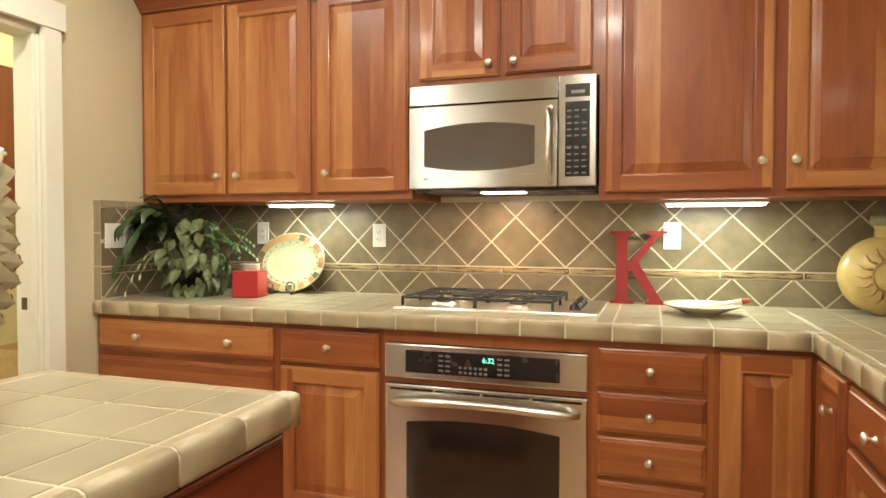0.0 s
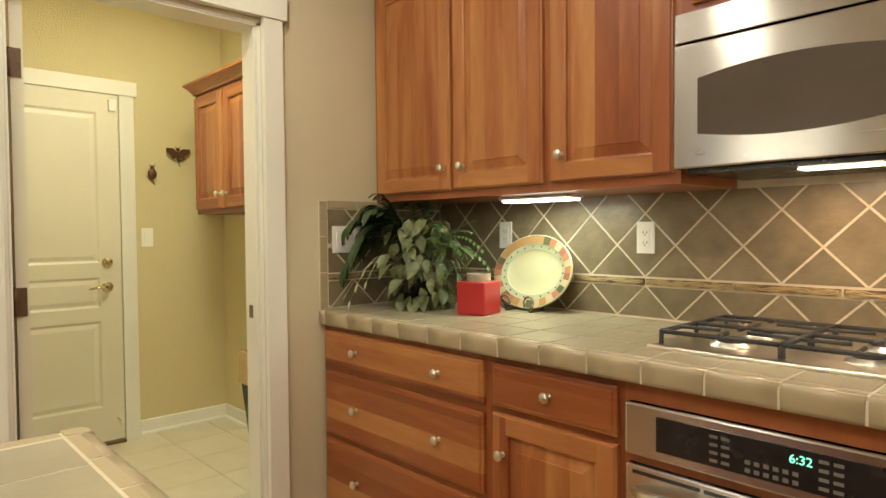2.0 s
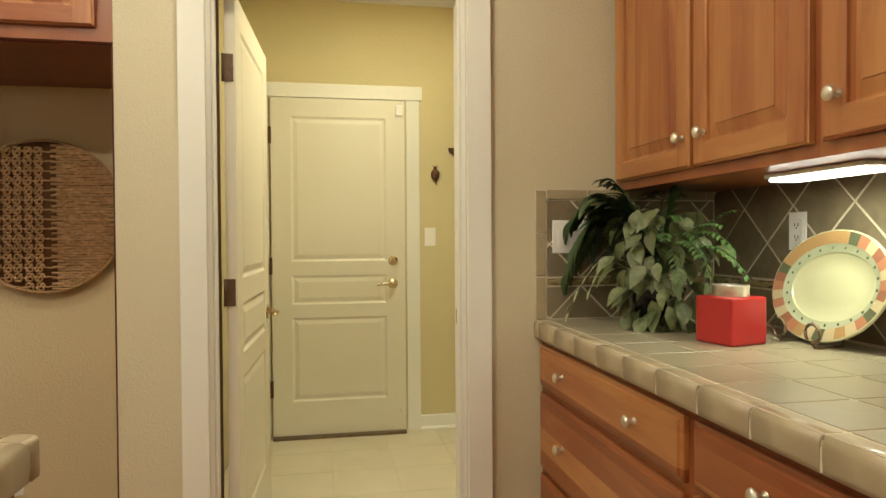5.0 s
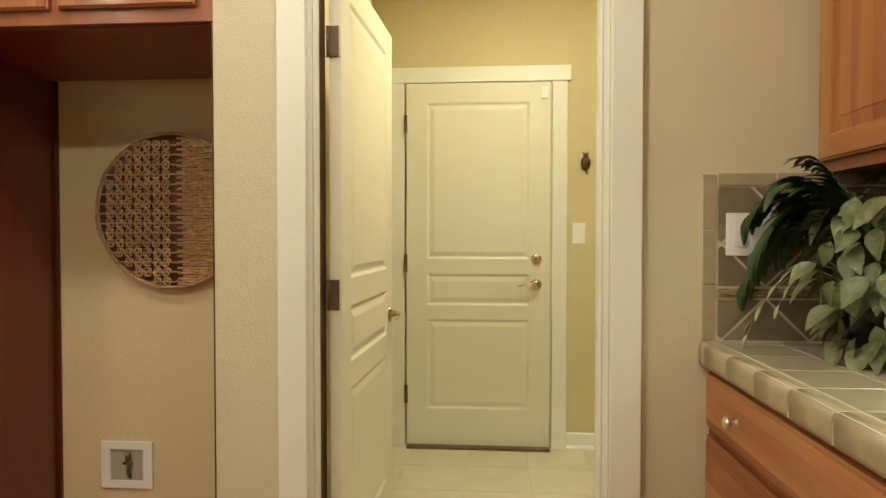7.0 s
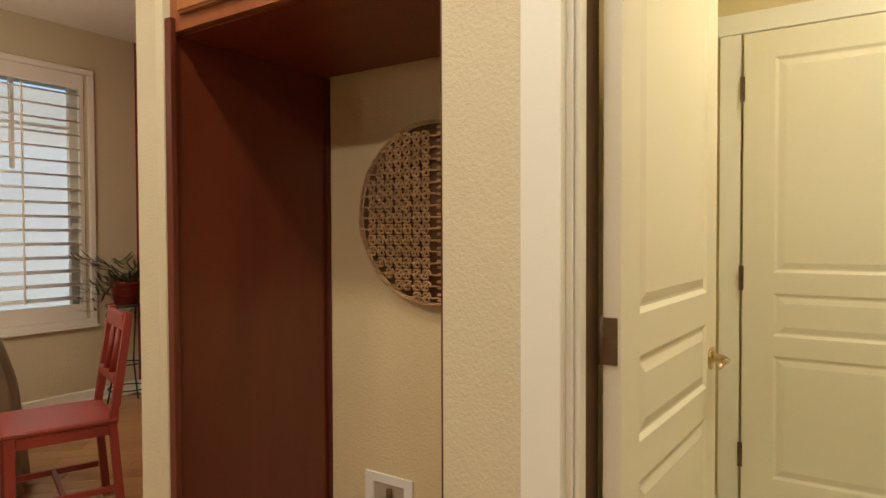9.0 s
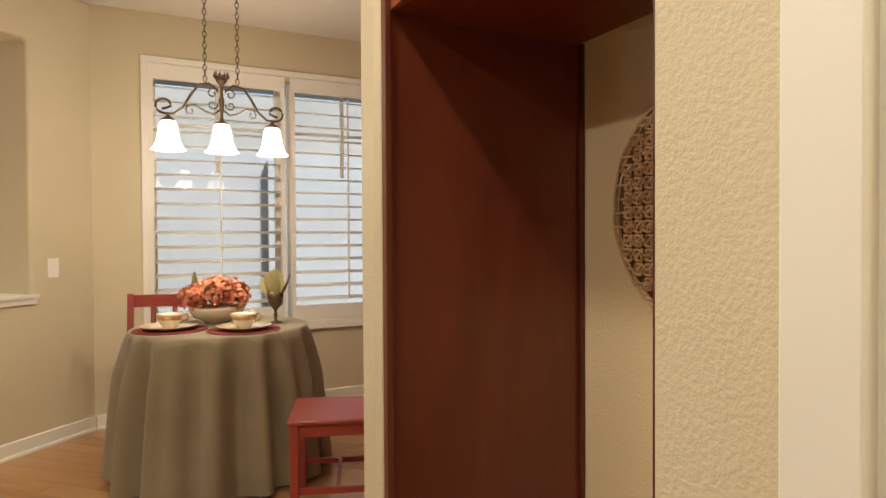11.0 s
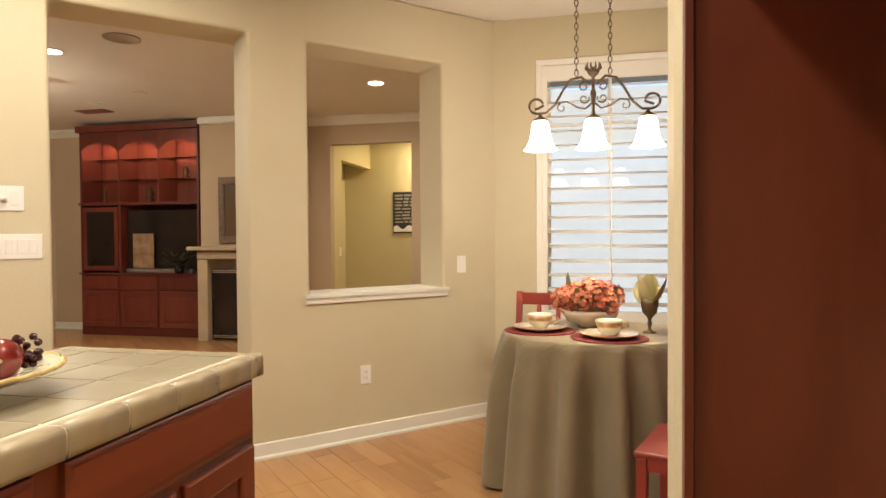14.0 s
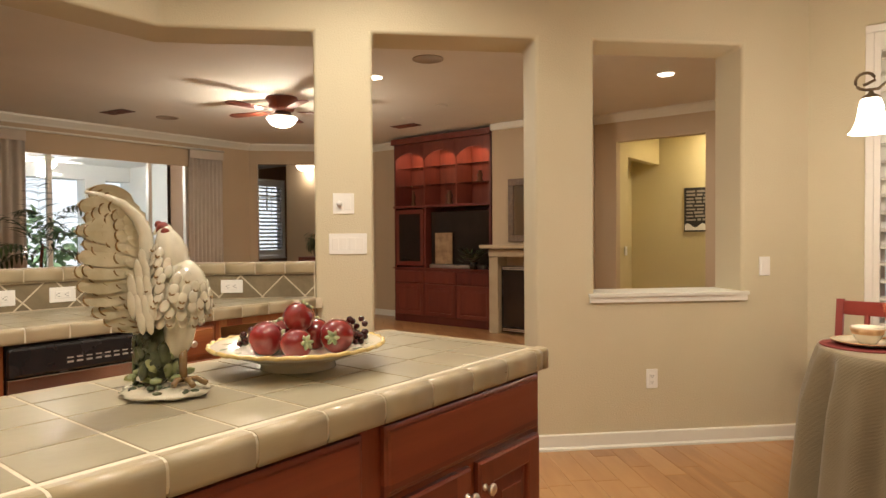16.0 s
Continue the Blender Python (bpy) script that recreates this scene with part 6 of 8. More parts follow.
bm = bmesh.new()
r_ = oval(bm, [(1.0, 0.004), (1.0, 0.0), (0.99, -0.003), (0.97, -0.003)], 0)
oval(bm, [(0.76, 0.004), (0.73, 0.008), (0.62, 0.014)], 1)
r2 = oval(bm, [(0.62, 0.014), (0.60, 0.020), (0.3, 0.022), (0.04, 0.022)], 0)
bm.faces.new(r2[-1])
r3 = oval(bm, [(1.0, 0.004), (0.75, 0.012), (0.6, 0.028), (0.04, 0.030)], 0)
bm.faces.new(r3[-1])
part("dish", bm, [M_CREAM, M_SAGE], pt)
cols = [mat("rim_%s" % n, c, tuple(v * 1.1 for v in c), 0.18, 10, coat=0.5) for n, c in (("ochre", (0.33, 0.20, 0.085)), ("coral", (0.34, 0.15, 0.085)), ("sage", (0.09, 0.10, 0.055)), ("cream", (0.42, 0.34, 0.20)), ("brick", (0.25, 0.11, 0.065)))]
order = [1, 3, 1, 4, 3, 1, 2, 0, 0, 0, 0, 0, 0, 0, 2, 4, 1, 3, 1, 3, 4, 1, 0, 3, 2, 3, 0, 3, 1, 2, 3, 4]
bm = bmesh.new()
oval(bm, [(0.97, -0.003), (0.90, -0.001), (0.76, 0.004)], m0=lambda k: order[(k // 2) % 32])
part("painted_rim", bm, cols, pt, "rim of ochre, coral and sage stripes")
bm = bmesh.new()
for k in range(22):
    a = 2 * math.pi * k / 22
    x, z = (A_ - 0.31 * B_) * math.cos(a), B_ + B_ * 0.69 * math.sin(a)
    f = bm.faces.new([bm.verts.new((x + 0.004 * math.cos(q), 0.0085, z + 0.004 * math.sin(q))) for q in (2 * math.pi * j / 8 for j in range(8))])
part("dots", bm, cols[2], pt)
ez = thing("plate_easel", pose(-1.735, 2.740, WT), "small scrolled iron plate easel on the worktop", "easel")
for s in (-1, 1):
    bm = bmesh.new()
    tube(bm, [(s * 0.06, 0.107, 0.20), (s * 0.06, 0.05, 0.004), (s * 0.06, -0.03, 0.004), (s * 0.06, -0.035, 0.02)] + [(s * (0.06 + 0.024 * math.cos(a)), -0.037, 0.038 + 0.025 * math.sin(a)) for a in (-1.57 + 0.5 * k for k in range(12))], 0.0045, 6)
    part("foot", bm, M_BRONZE, ez)
bm = bmesh.new()
tube(bm, [(-0.06, 0.107, 0.20), (0.06, 0.107, 0.20)], 0.0035, 6)
part("crossbar", bm, M_BRONZE, ez)

# red letter
M_REDK = mat("red_painted_wood", (0.20, 0.012, 0.014), (0.27, 0.02, 0.02), 0.5, 8, 0.15, 80)
lt = thing("wooden_letter", pose(-0.07, 2.865, WT), "large red painted wooden letter K leaning on the splashback", "letter")
bm = bmesh.new()


def flat(bm, pts, y0, y1):
    f = [bm.verts.new((x, y0, z)) for x, z in pts]
    b = [bm.verts.new((x, y1, z)) for x, z in pts]
    bm.faces.new(f)
    bm.faces.new(b[::-1])
    for i in range(len(pts)):
        j = (i + 1) % len(pts)
        bm.faces.new((f[i], f[j], b[j], b[i]))


KH = 0.312
flat(bm, [(-0.115, 0), (-0.015, 0), (-0.015, 0.010), (-0.042, 0.020), (-0.042, KH - 0.020), (-0.015, KH - 0.010), (-0.015, KH), (-0.115, KH), (-0.115, KH - 0.010), (-0.090, KH - 0.020), (-0.090, 0.020), (-0.115, 0.010)], -0.018, 0.0)
flat(bm, [(-0.0415, 0.13), (-0.0415, 0.165), (0.055, KH - 0.020), (0.035, KH - 0.010), (0.035, KH), (0.118, KH), (0.118, KH - 0.010), (0.090, KH - 0.016), (0.0, 0.175)], -0.0175, -0.0005)
flat(bm, [(-0.028, 0.147), (0.0, 0.180), (0.095, 0.020), (0.120, 0.010), (0.120, 0), (0.030, 0), (0.030, 0.010), (0.048, 0.018)], -0.0185, -0.001)
part("letter", bm, M_REDK, lt)
# small dish with a spoon
dsh = thing("spoon_rest", pose(0.165, 2.565, WT), "shallow cream dish with a painted rim on the tiled worktop", "dish")
bm = bmesh.new()
lathe(bm, [(0, 0.006), (0.06, 0.005), (0.105, 0.024), (0.135, 0.036), (0.138, 0.039), (0.134, 0.041), (0.105, 0.030), (0.06, 0.011), (0, 0.010)], 40)
lathe(bm, [(0.05, 0.005), (0.055, 0), (0.048, 0), (0.045, 0.005)], 32)
part("bowl", bm, M_CHINA, dsh)
bm = bmesh.new()
tube(bm, [(-0.05, -0.03, 0.022), (0.04, -0.01, 0.036), (0.10, 0.005, 0.047), (0.135, 0.014, 0.052)], 0.011, 8, taper=[0.8, 1, 0.8, 1.1])
part("spoon", bm, M_CHINA, dsh, "cream china spoon")
bm = bmesh.new()
tube(bm, [(0.135, 0.014, 0.052), (0.165, 0.022, 0.054)], 0.013, 8, taper=[0.9, 0.7])
part("spoon_tip", bm, mat("red_tip", (0.30, 0.04, 0.02), (0.35, 0.06, 0.03), 0.3, 9), dsh, "red glazed tip")
# sun jar in the corner
M_JAR = mat("yellow_crackle_glaze", (0.42, 0.30, 0.09), (0.58, 0.45, 0.17), 0.30, 14, 0.1, 60, coat=0.4)
jar = thing("sun_jar", pose(0.80, 2.74, WT), "round yellow ceramic jar with a sun relief and green lid", "jar")
bm = bmesh.new()
bmesh.ops.create_uvsphere(bm, u_segments=32, v_segments=20, radius=1)
for v in bm.verts:
    v.co = Vector((v.co.x * 0.155, v.co.y * 0.075, 0.150 + v.co.z * 0.145))
    if v.co.z < 0.012:
        v.co.z = 0.0
for f in bm.faces:
    f.smooth = True
part("body", bm, M_JAR, jar)
bm = bmesh.new()
lathe(bm, [(0.032, 0.285), (0.036, 0.30), (0.034, 0.325), (0.038, 0.33), (0.036, 0.334), (0, 0.334)], 24)
part("neck", bm, M_JAR, jar)
bm = bmesh.new()
lathe(bm, [(0.044, 0.3345), (0.050, 0.345), (0.048, 0.368), (0.030, 0.374), (0, 0.375)], 24)
part("lid", bm, mat("sage_lid", (0.20, 0.22, 0.13), (0.28, 0.29, 0.18), 0.35, 10), jar, "sage green lid")
bm = bmesh.new()
for k in range(16):
    a = 2 * math.pi * k / 16
    tube(bm, [(0.062 * math.cos(a), -0.070, 0.15 + 0.062 * math.sin(a)), (0.085 * math.cos(a + 0.1), -0.064, 0.15 + 0.085 * math.sin(a + 0.1)), (0.110 * math.cos(a), -0.053, 0.15 + 0.110 * math.sin(a))], 0.006, 5, taper=[1, 0.8, 0.2])
tube(bm, [(0.058 * math.cos(a), -0.073, 0.15 + 0.058 * math.sin(a)) for a in (2 * math.pi * k / 24 for k in range(24))], 0.004, 5, closed=True)
part("sun_relief", bm, mat("ochre_relief", (0.33, 0.17, 0.06), (0.42, 0.24, 0.09), 0.4, 12), jar, "ochre rays of a sun relief")
fr = thing("small_tile_frame", pose(0.965, 2.60, WT, 0, 0, -20), "small cream mosaic frame leaning in the worktop corner", "frame")
part("frame", B(-0.05, 0.05, -0.01, 0.0, 0, 0.17, bev=0.003), M_GROUT, fr)
# a leafy sprig on top of the cabinets
tp = thing("ivy_garland", pose(-1.43, 2.62, 2.30), "green silk ivy trailing over the top of the wall cabinets", "garland")
for k in range(9):
    piece("leaf", bl, tp, pose(-0.04 + 0.03 * k * 0.5, -0.12 + rn.uniform(-0.03, 0.02), 0.04 - 0.012 * (k % 4), -70 + rn.uniform(-20, 30), rn.uniform(-30, 30), 180 + rn.uniform(-60, 60)) @ Matrix.Diagonal((1.3, 1.3, 1.3, 1)))

# fruit plate on the island
M_POM = mat("glazed_red_fruit", (0.13, 0.007, 0.007), (0.28, 0.022, 0.016), 0.14, 9, coat=0.6)
fp = thing("pedestal_plate", pose(-0.925, 0.205, WT), "large cream footed plate with a yellow rim on the island", "plate")
bm = bmesh.new()
rp = [(0, 0.018), (0.06, 0.016), (0.085, 0.0), (0.094, 0.0), (0.092, 0.014), (0.15, 0.036), (0.212, 0.056), (0.216, 0.060), (0.208, 0.062), (0.15, 0.046), (0.08, 0.032), (0, 0.028)]
lathe(bm, rp, 64)
part("plate", bm, M_CHINA, fp)
bm = bmesh.new()
tube(bm, [((0.214 + 0.002 * math.sin(30 * a)) * math.cos(a), (0.214 + 0.002 * math.sin(30 * a)) * math.sin(a), 0.060 + 0.0015 * math.sin(30 * a)) for a in (2 * math.pi * k / 180 for k in range(180))], 0.0052, 6, closed=True)
part("rim", bm, mat("yellow_glaze", (0.60, 0.44, 0.16), (0.66, 0.50, 0.21), 0.25, 12, coat=0.4), fp, "scalloped yellow rim")
bm = bmesh.new()
rn = random.Random(4)
for k in range(14):
    a = 2 * math.pi * k / 14
    for q in range(2):
        t0 = a + q * 0.22
        r0 = 0.155 + 0.025 * q
        c = Vector((r0 * math.cos(t0), r0 * math.sin(t0), 0.0505 + 0.0066 * q))
        d = Vector((math.cos(t0 + 0.9), math.sin(t0 + 0.9), 0)) * 0.022
        n_ = Vector((-d.y, d.x, 0)) * 0.4
        bm.faces.new([bm.verts.new(c + v) for v in (-d, n_, d, -n_)])
part("painted_leaves", bm, M_SAGE, fp, "faint painted green leaves")


def fruit(x, y, z, r, ax, label):
    t = thing("pomegranate", pose(x, y, z) @ Matrix.Rotation(ax[1], 4, "Z") @ Matrix.Rotation(ax[0], 4, "X"), label, "fruit", "fruit on the plate")
    bm = bmesh.new()
    bmesh.ops.create_uvsphere(bm, u_segments=28, v_segments=18, radius=r)
    for v in bm.verts:
        n_ = v.co.normalized()
        k = 1 + 0.025 * math.sin(3 * math.atan2(n_.y, n_.x)) - 0.12 * max(0, n_.z - 0.8) * 3 - 0.1 * max(0, -n_.z - 0.8)
        v.co = n_ * r * k
    for f in bm.faces:
        f.smooth = True
    part("fruit", bm, M_POM, t)
    bm = bmesh.new()
    for k in range(6):
        a = k * math.pi / 3
        tube(bm, [(0, 0, r * 0.84), (0.012 * math.cos(a), 0.012 * math.sin(a), r * 0.93), (0.019 * math.cos(a), 0.019 * math.sin(a), r * 1.02)], 0.006, 5, taper=[1, 1, 0.4])
    part("calyx", bm, M_PALE, t, "pale green leafy calyx")


FX_, FY_ = -0.925, 0.205
# u runs to the right and v away, as seen from the doorway
U, V = Vector((-0.788, -0.615)), Vector((0.615, -0.788))


def isl_at(u, v):
    p = Vector((FX_, FY_)) + U * u + V * v
    return p.x, p.y


for u, v, z, r, ax in ((-0.078, -0.01, 0.072, 0.045, (1.45, -0.85)), (0.008, -0.055, 0.064, 0.040, (1.35, -1.5)), (0.098, 0.005, 0.075, 0.045, (1.5, -2.6)), (-0.004, 0.02, 0.122, 0.040, (0.6, -0.6)), (0.025, 0.075, 0.070, 0.043, (0.5, 1.0)), (-0.055, 0.075, 0.070, 0.041, (0.5, 2.0))):
    x, y = isl_at(u, v)
    fruit(x, y, WT + z, r, ax, "glossy dark red ceramic pomegranate on the footed plate")
M_BERRY = mat("dark_berry", (0.03, 0.006, 0.006), (0.07, 0.012, 0.010), 0.25, 20)
for cu, cv, n in ((0.143, 0.035, 26), (-0.132, 0.015, 12)):
    x, y = isl_at(cu, cv)
    t = thing("berry_cluster", pose(x, y, WT + 0.055), "cluster of small dark berries on the footed plate", "fruit", "berries on the plate")
    bm = bmesh.new()
    for k in range(n):
        c = Vector((rn.uniform(-0.022, 0.022), rn.uniform(-0.02, 0.02), rn.uniform(0.0, 0.062 if n > 20 else 0.035)))
        bmesh.ops.create_icosphere(bm, subdivisions=2, radius=0.0085, matrix=Matrix.Translation(c))
    for f in bm.faces:
        f.smooth = True
    part("berries", bm, M_BERRY, t, kind="stuff")

# ceramic rooster, one plain mesh; local x runs to the right as seen from the doorway, y away
RW = mat("white_glaze", (0.50, 0.46, 0.34), (0.70, 0.66, 0.53), 0.16, 18, 0.15, 50, coat=0.6)
RB = mat("brown_glaze", (0.16, 0.09, 0.03), (0.30, 0.19, 0.08), 0.25, 25, coat=0.4)
RG = mat("green_glaze", (0.02, 0.028, 0.015), (0.10, 0.12, 0.05), 0.28, 40, coat=0.4)
RL = mat("leaf_glaze", (0.16, 0.20, 0.07), (0.36, 0.38, 0.18), 0.28, 30, coat=0.4)
RR = mat("comb_glaze", (0.16, 0.02, 0.012), (0.22, 0.035, 0.02), 0.3, 20)
bm = bmesh.new()
rn = random.Random(9)


def blob(c, s, mi, rot=None, sub=2, lump=0.0):
    r = bmesh.ops.create_icosphere(bm, subdivisions=sub, radius=1.0)
    m = Matrix.Translation(c) @ (rot or Matrix.Identity(4)) @ Matrix.Diagonal((*s, 1))
    for v in r["verts"]:
        if lump:
            v.co *= 1 + lump * noise.noise(v.co * 3 + Vector(c) * 20)
        v.co = m @ v.co
    for f in {f for v in r["verts"] for f in v.link_faces}:
        f.material_index, f.smooth = mi, True


def feather(p, d, n_, L0, W0, th=0.006, tip=1):
    """A round-ended raised feather from p along d, lying on the surface whose normal is n_, with a brown tip mark."""
    p, d, n_ = Vector(p), Vector(d).normalized(), Vector(n_).normalized()
    s = d.cross(n_).normalized()
    rot = Matrix((s, d, n_)).transposed().to_4x4()
    blob(p + d * L0 * 0.5, (W0 * 0.56, L0 / 2, th * 0.62), 0, rot, 2)
    if tip:
        tube(bm, [p + d * L0 * (0.62 + 0.26 * math.cos(a)) + s * W0 * 0.30 * math.sin(a) + n_ * th * 0.86 for a in (-1.1 + 0.44 * k for k in range(6))], 0.0016, 4, 1)


SR = 1.0 / 1770


def P(cx, cz, y=0.0):
    """Local place from the figure's own drawing: units across, units down, metres of depth."""
    return Vector(((cx - 345) * SR, y, (806 - cz) * SR))


# base, mottled, with low leaves on it
blob(P(345, 788), (0.090, 0.075, 0.014), 0, lump=0.25, sub=3)
for k in range(60):
    a, r = rn.uniform(0, 6.28), rn.uniform(0.03, 0.085)
    blob((r * math.cos(a), r * 0.82 * math.sin(a), 0.016 + rn.uniform(0, 0.012) * (1 if r < 0.07 else 0.3)), (0.011, 0.008, 0.006), 2 if rn.random() < 0.45 else 0, Matrix.Rotation(rn.uniform(0, 3), 4, "Z"), 1)
for k in range(34):
    a, r = rn.uniform(0, 6.28), rn.uniform(0.02, 0.062)
    blob((r * math.cos(a) - 0.012, r * 0.8 * math.sin(a), 0.036 + rn.uniform(0, 0.018)), (0.014, 0.003, 0.009), 4, Matrix.Rotation(rn.uniform(0, 3), 4, "Z") @ Matrix.Rotation(rn.uniform(-0.8, 0.8), 4, "X"), 1)
# dark leafy stump under the tail
blob(P(310, 650), (0.042, 0.036, 0.062), 2, lump=0.35, sub=3)
for k in range(44):
    a, h = rn.uniform(0, 6.28), rn.uniform(600, 710)
    blob(P(310, h) + Vector((0.042 * math.cos(a), 0.036 * math.sin(a), 0)), (0.013, 0.005, 0.020), 4 if k % 4 == 0 else 2, Matrix.Rotation(a + 1.57, 4, "Z") @ Matrix.Rotation(rn.uniform(-0.5, 0.5), 4, "Y"), 1)
# leg and foot
tube(bm, [P(420, 745, -0.012), P(418, 700, -0.012), P(415, 620, -0.005)], 0.0085, 8, 1)
for dx, dy in ((90, -0.010), (60, -0.035), (-10, -0.040)):
    tube(bm, [P(420, 742, -0.012), P(420 + dx * 0.6, 735, -0.012 + dy * 0.7), P(420 + dx, 752, -0.012 + dy)], 0.0062, 6, 1)
# thigh, body, breast, neck and head
blob(P(400, 560), (0.031, 0.032, 0.062), 0, Matrix.Rotation(0.12, 4, "Y"), 3)
blob(P(385, 445), (0.064, 0.050, 0.062), 0, sub=3)
blob(P(420, 400), (0.044, 0.046, 0.058), 0, Matrix.Rotation(-0.3, 4, "Y"), 3)
blob(P(378, 300), (0.032, 0.034, 0.066), 0, Matrix.Rotation(-0.25, 4, "Y"), 3)
blob(P(352, 215), (0.017, 0.018, 0.024), 0, sub=3)
blob(P(345, 190, -0.004), (0.014, 0.012, 0.013), 3, lump=0.3)
blob(P(330, 178, -0.004), (0.008, 0.006, 0.009), 3)
blob(P(360, 205, -0.012), (0.010, 0.008, 0.009), 3)
tube(bm, [P(325, 200, -0.004), P(308, 215, -0.004)], 0.006, 6, 0, taper=[1, 0.3])
# scales down the neck and breast
BODY = [(232, 352, 18, 0.018), (262, 360, 30, 0.026), (292, 368, 44, 0.032), (322, 380, 62, 0.038), (352, 388, 84, 0.042), (382, 390, 98, 0.046), (412, 390, 108, 0.048), (442, 388, 112, 0.048), (472, 384, 106, 0.046), (500, 380, 92, 0.042)]
for row, (cz, cx, rx, ry) in enumerate(BODY):
    n = int(7 + rx / 9)
    for k in range(n):
        a = 2 * math.pi * (k + 0.5 * (row % 2)) / n + rn.uniform(-0.08, 0.08)
        c_, s_ = math.cos(a), math.sin(a)
        o_ = P(cx, cz) + Vector((rx * SR * 1.12 * c_, ry * 1.12 * s_, rn.uniform(-0.004, 0.004)))
        feather(o_, (0.30 * c_ - 0.30, 0.3 * s_, -1), (c_, s_, 0.2), 0.028, 0.016 + 0.003 * (row > 4), 0.0042, tip=(k + row) % 2 == 0)
# near wing, folded, hanging down the side
for k, (cx, cz, L0) in enumerate(((300, 262, 0.05), (284, 300, 0.06), (312, 300, 0.055), (262, 350, 0.065), (290, 350, 0.07), (318, 350, 0.06), (262, 410, 0.06), (286, 420, 0.07), (312, 420, 0.075), (336, 420, 0.06), (300, 480, 0.05), (330, 480, 0.05))):
    feather(P(cx, cz, -0.046 - 0.001 * k), (0.15, -0.05, -1), (-0.2, -1, 0.1), L0, 0.018, 0.006, tip=0)
EYE_ = Vector((0.605, -1.31, 0.33))


def PW(cx, cz, y=0.0):
    """The raised wing's outer part curls forward as it spreads."""
    q = P(cx, cz, y)
    f_ = 0.105 * (max(0.0, 300 - cx) / 300) ** 1.4
    return EYE_ + (q - EYE_) * (1 - f_ / 1.31)


# the raised wing: tips of the fan and its front edge
TIPS = [(60, 45), (20, 100), (38, 150), (6, 200), (30, 250), (8, 302), (-2, 356), (8, 412), (30, 465), (64, 512), (110, 548), (165, 572), (225, 582)]
ROOT = [(215, 110), (245, 140), (268, 165), (282, 195), (290, 225), (290, 260), (288, 300), (286, 340), (284, 380), (284, 420), (286, 450), (290, 470), (296, 480)]
for layer, (f0, f1, y, w_) in enumerate(((0.0, 1.0, 0.006, 0.056), (0.0, 0.82, 0.002, 0.054), (0.0, 0.64, -0.002, 0.050), (0.0, 0.46, -0.006, 0.042), (0.0, 0.28, -0.010, 0.034))):
    for k in range(13):
        (ax, az), (tx, tz) = ROOT[k], TIPS[k]
        if layer % 2 and k < 12:
            ax, az, tx, tz = (ax + ROOT[k + 1][0]) / 2, (az + ROOT[k + 1][1]) / 2, (tx + TIPS[k + 1][0]) / 2, (tz + TIPS[k + 1][1]) / 2
        p0 = PW(ax, az, y + 0.012 * math.sin(k / 12 * 3.1))
        p1 = PW(ax + (tx - ax) * f1, az + (tz - az) * f1, y - 0.004)
        d = p1 - p0
        n_ = Vector((0, -1, 0.0))
        s_ = d.normalized().cross(n_).normalized()
        L0, segs = d.length, 8
        prof = [0.6, 0.9, 1.0, 1.05, 1.05, 0.95, 0.78, 0.48, 0.0]
        top, bot = [], []
        for j in range(segs + 1):
            c_ = p0 + d * (j / segs)
            h_ = w_ / 2 * prof[j]
            if j == segs:
                top.append([bm.verts.new(c_)] * 3)
                bot.append(top[-1])
                continue
            top.append([bm.verts.new(c_ - s_ * h_), bm.verts.new(c_ + n_ * 0.0022), bm.verts.new(c_ + s_ * h_)])
            bot.append([top[-1][0], bm.verts.new(c_ - n_ * 0.0022), top[-1][2]])
        for rows_, flip in ((top, 0), (bot, 1)):
            for j in range(segs):
                for i in (0, 1):
                    q = [rows_[j][i], rows_[j][i + 1], rows_[j + 1][i + 1], rows_[j + 1][i]]
                    q = [v for m_, v in enumerate(q) if v not in q[:m_]]
                    fc = bm.faces.new(q[::-1] if flip else q)
                    fc.smooth, fc.material_index = False, 5
        if layer < 4:
            dn = d.normalized()
            for q0 in ((0.012, 0.026)[:1 + (layer == 0 and k % 3 == 0)]):
                tube(bm, [p1 - dn * (q0 + 0.006 - 0.010 * math.cos(a)) + s_ * 0.0125 * math.sin(a) + n_ * 0.0036 for a in (-1.25 + 0.42 * j for j in range(7))], 0.0019, 4, 1, taper=[0.4, 0.8, 1, 1.1, 1, 0.8, 0.4])
tube(bm, [PW(60, 56, -0.004), PW(130, 72, -0.006), PW(200, 100, -0.008), PW(255, 150, -0.010), PW(290, 210, -0.012), P(296, 300, -0.012), P(300, 420, -0.010)], 0.011, 8, 0, taper=[0.3, 0.7, 1, 1.2, 1.3, 1.5, 1.2])
bmesh.ops.recalc_face_normals(bm, faces=bm.faces[:])
# the wing's white glaze is darkened, its shade put into the colour
ro = part("rooster_figurine", bm, [RW, RB, RG, RR, RL, mat("white_glaze_shaded", (0.36, 0.31, 0.19), (0.54, 0.48, 0.34), 0.2, 20, 0.15, 50, coat=0.5)], m=pose(-0.935, 0.560, WT - 0.001, 0, 0, -142))
tagged(ro, "white glazed ceramic rooster with brown-tipped feathers on a leafy base", "figurine")


# ---- family room ----
en = thing("entertainment_center", pose(2.46, -5.76, 0, 0, 0, 0), "dark red-brown built-in entertainment center with lit arched display niches", "cabinet")
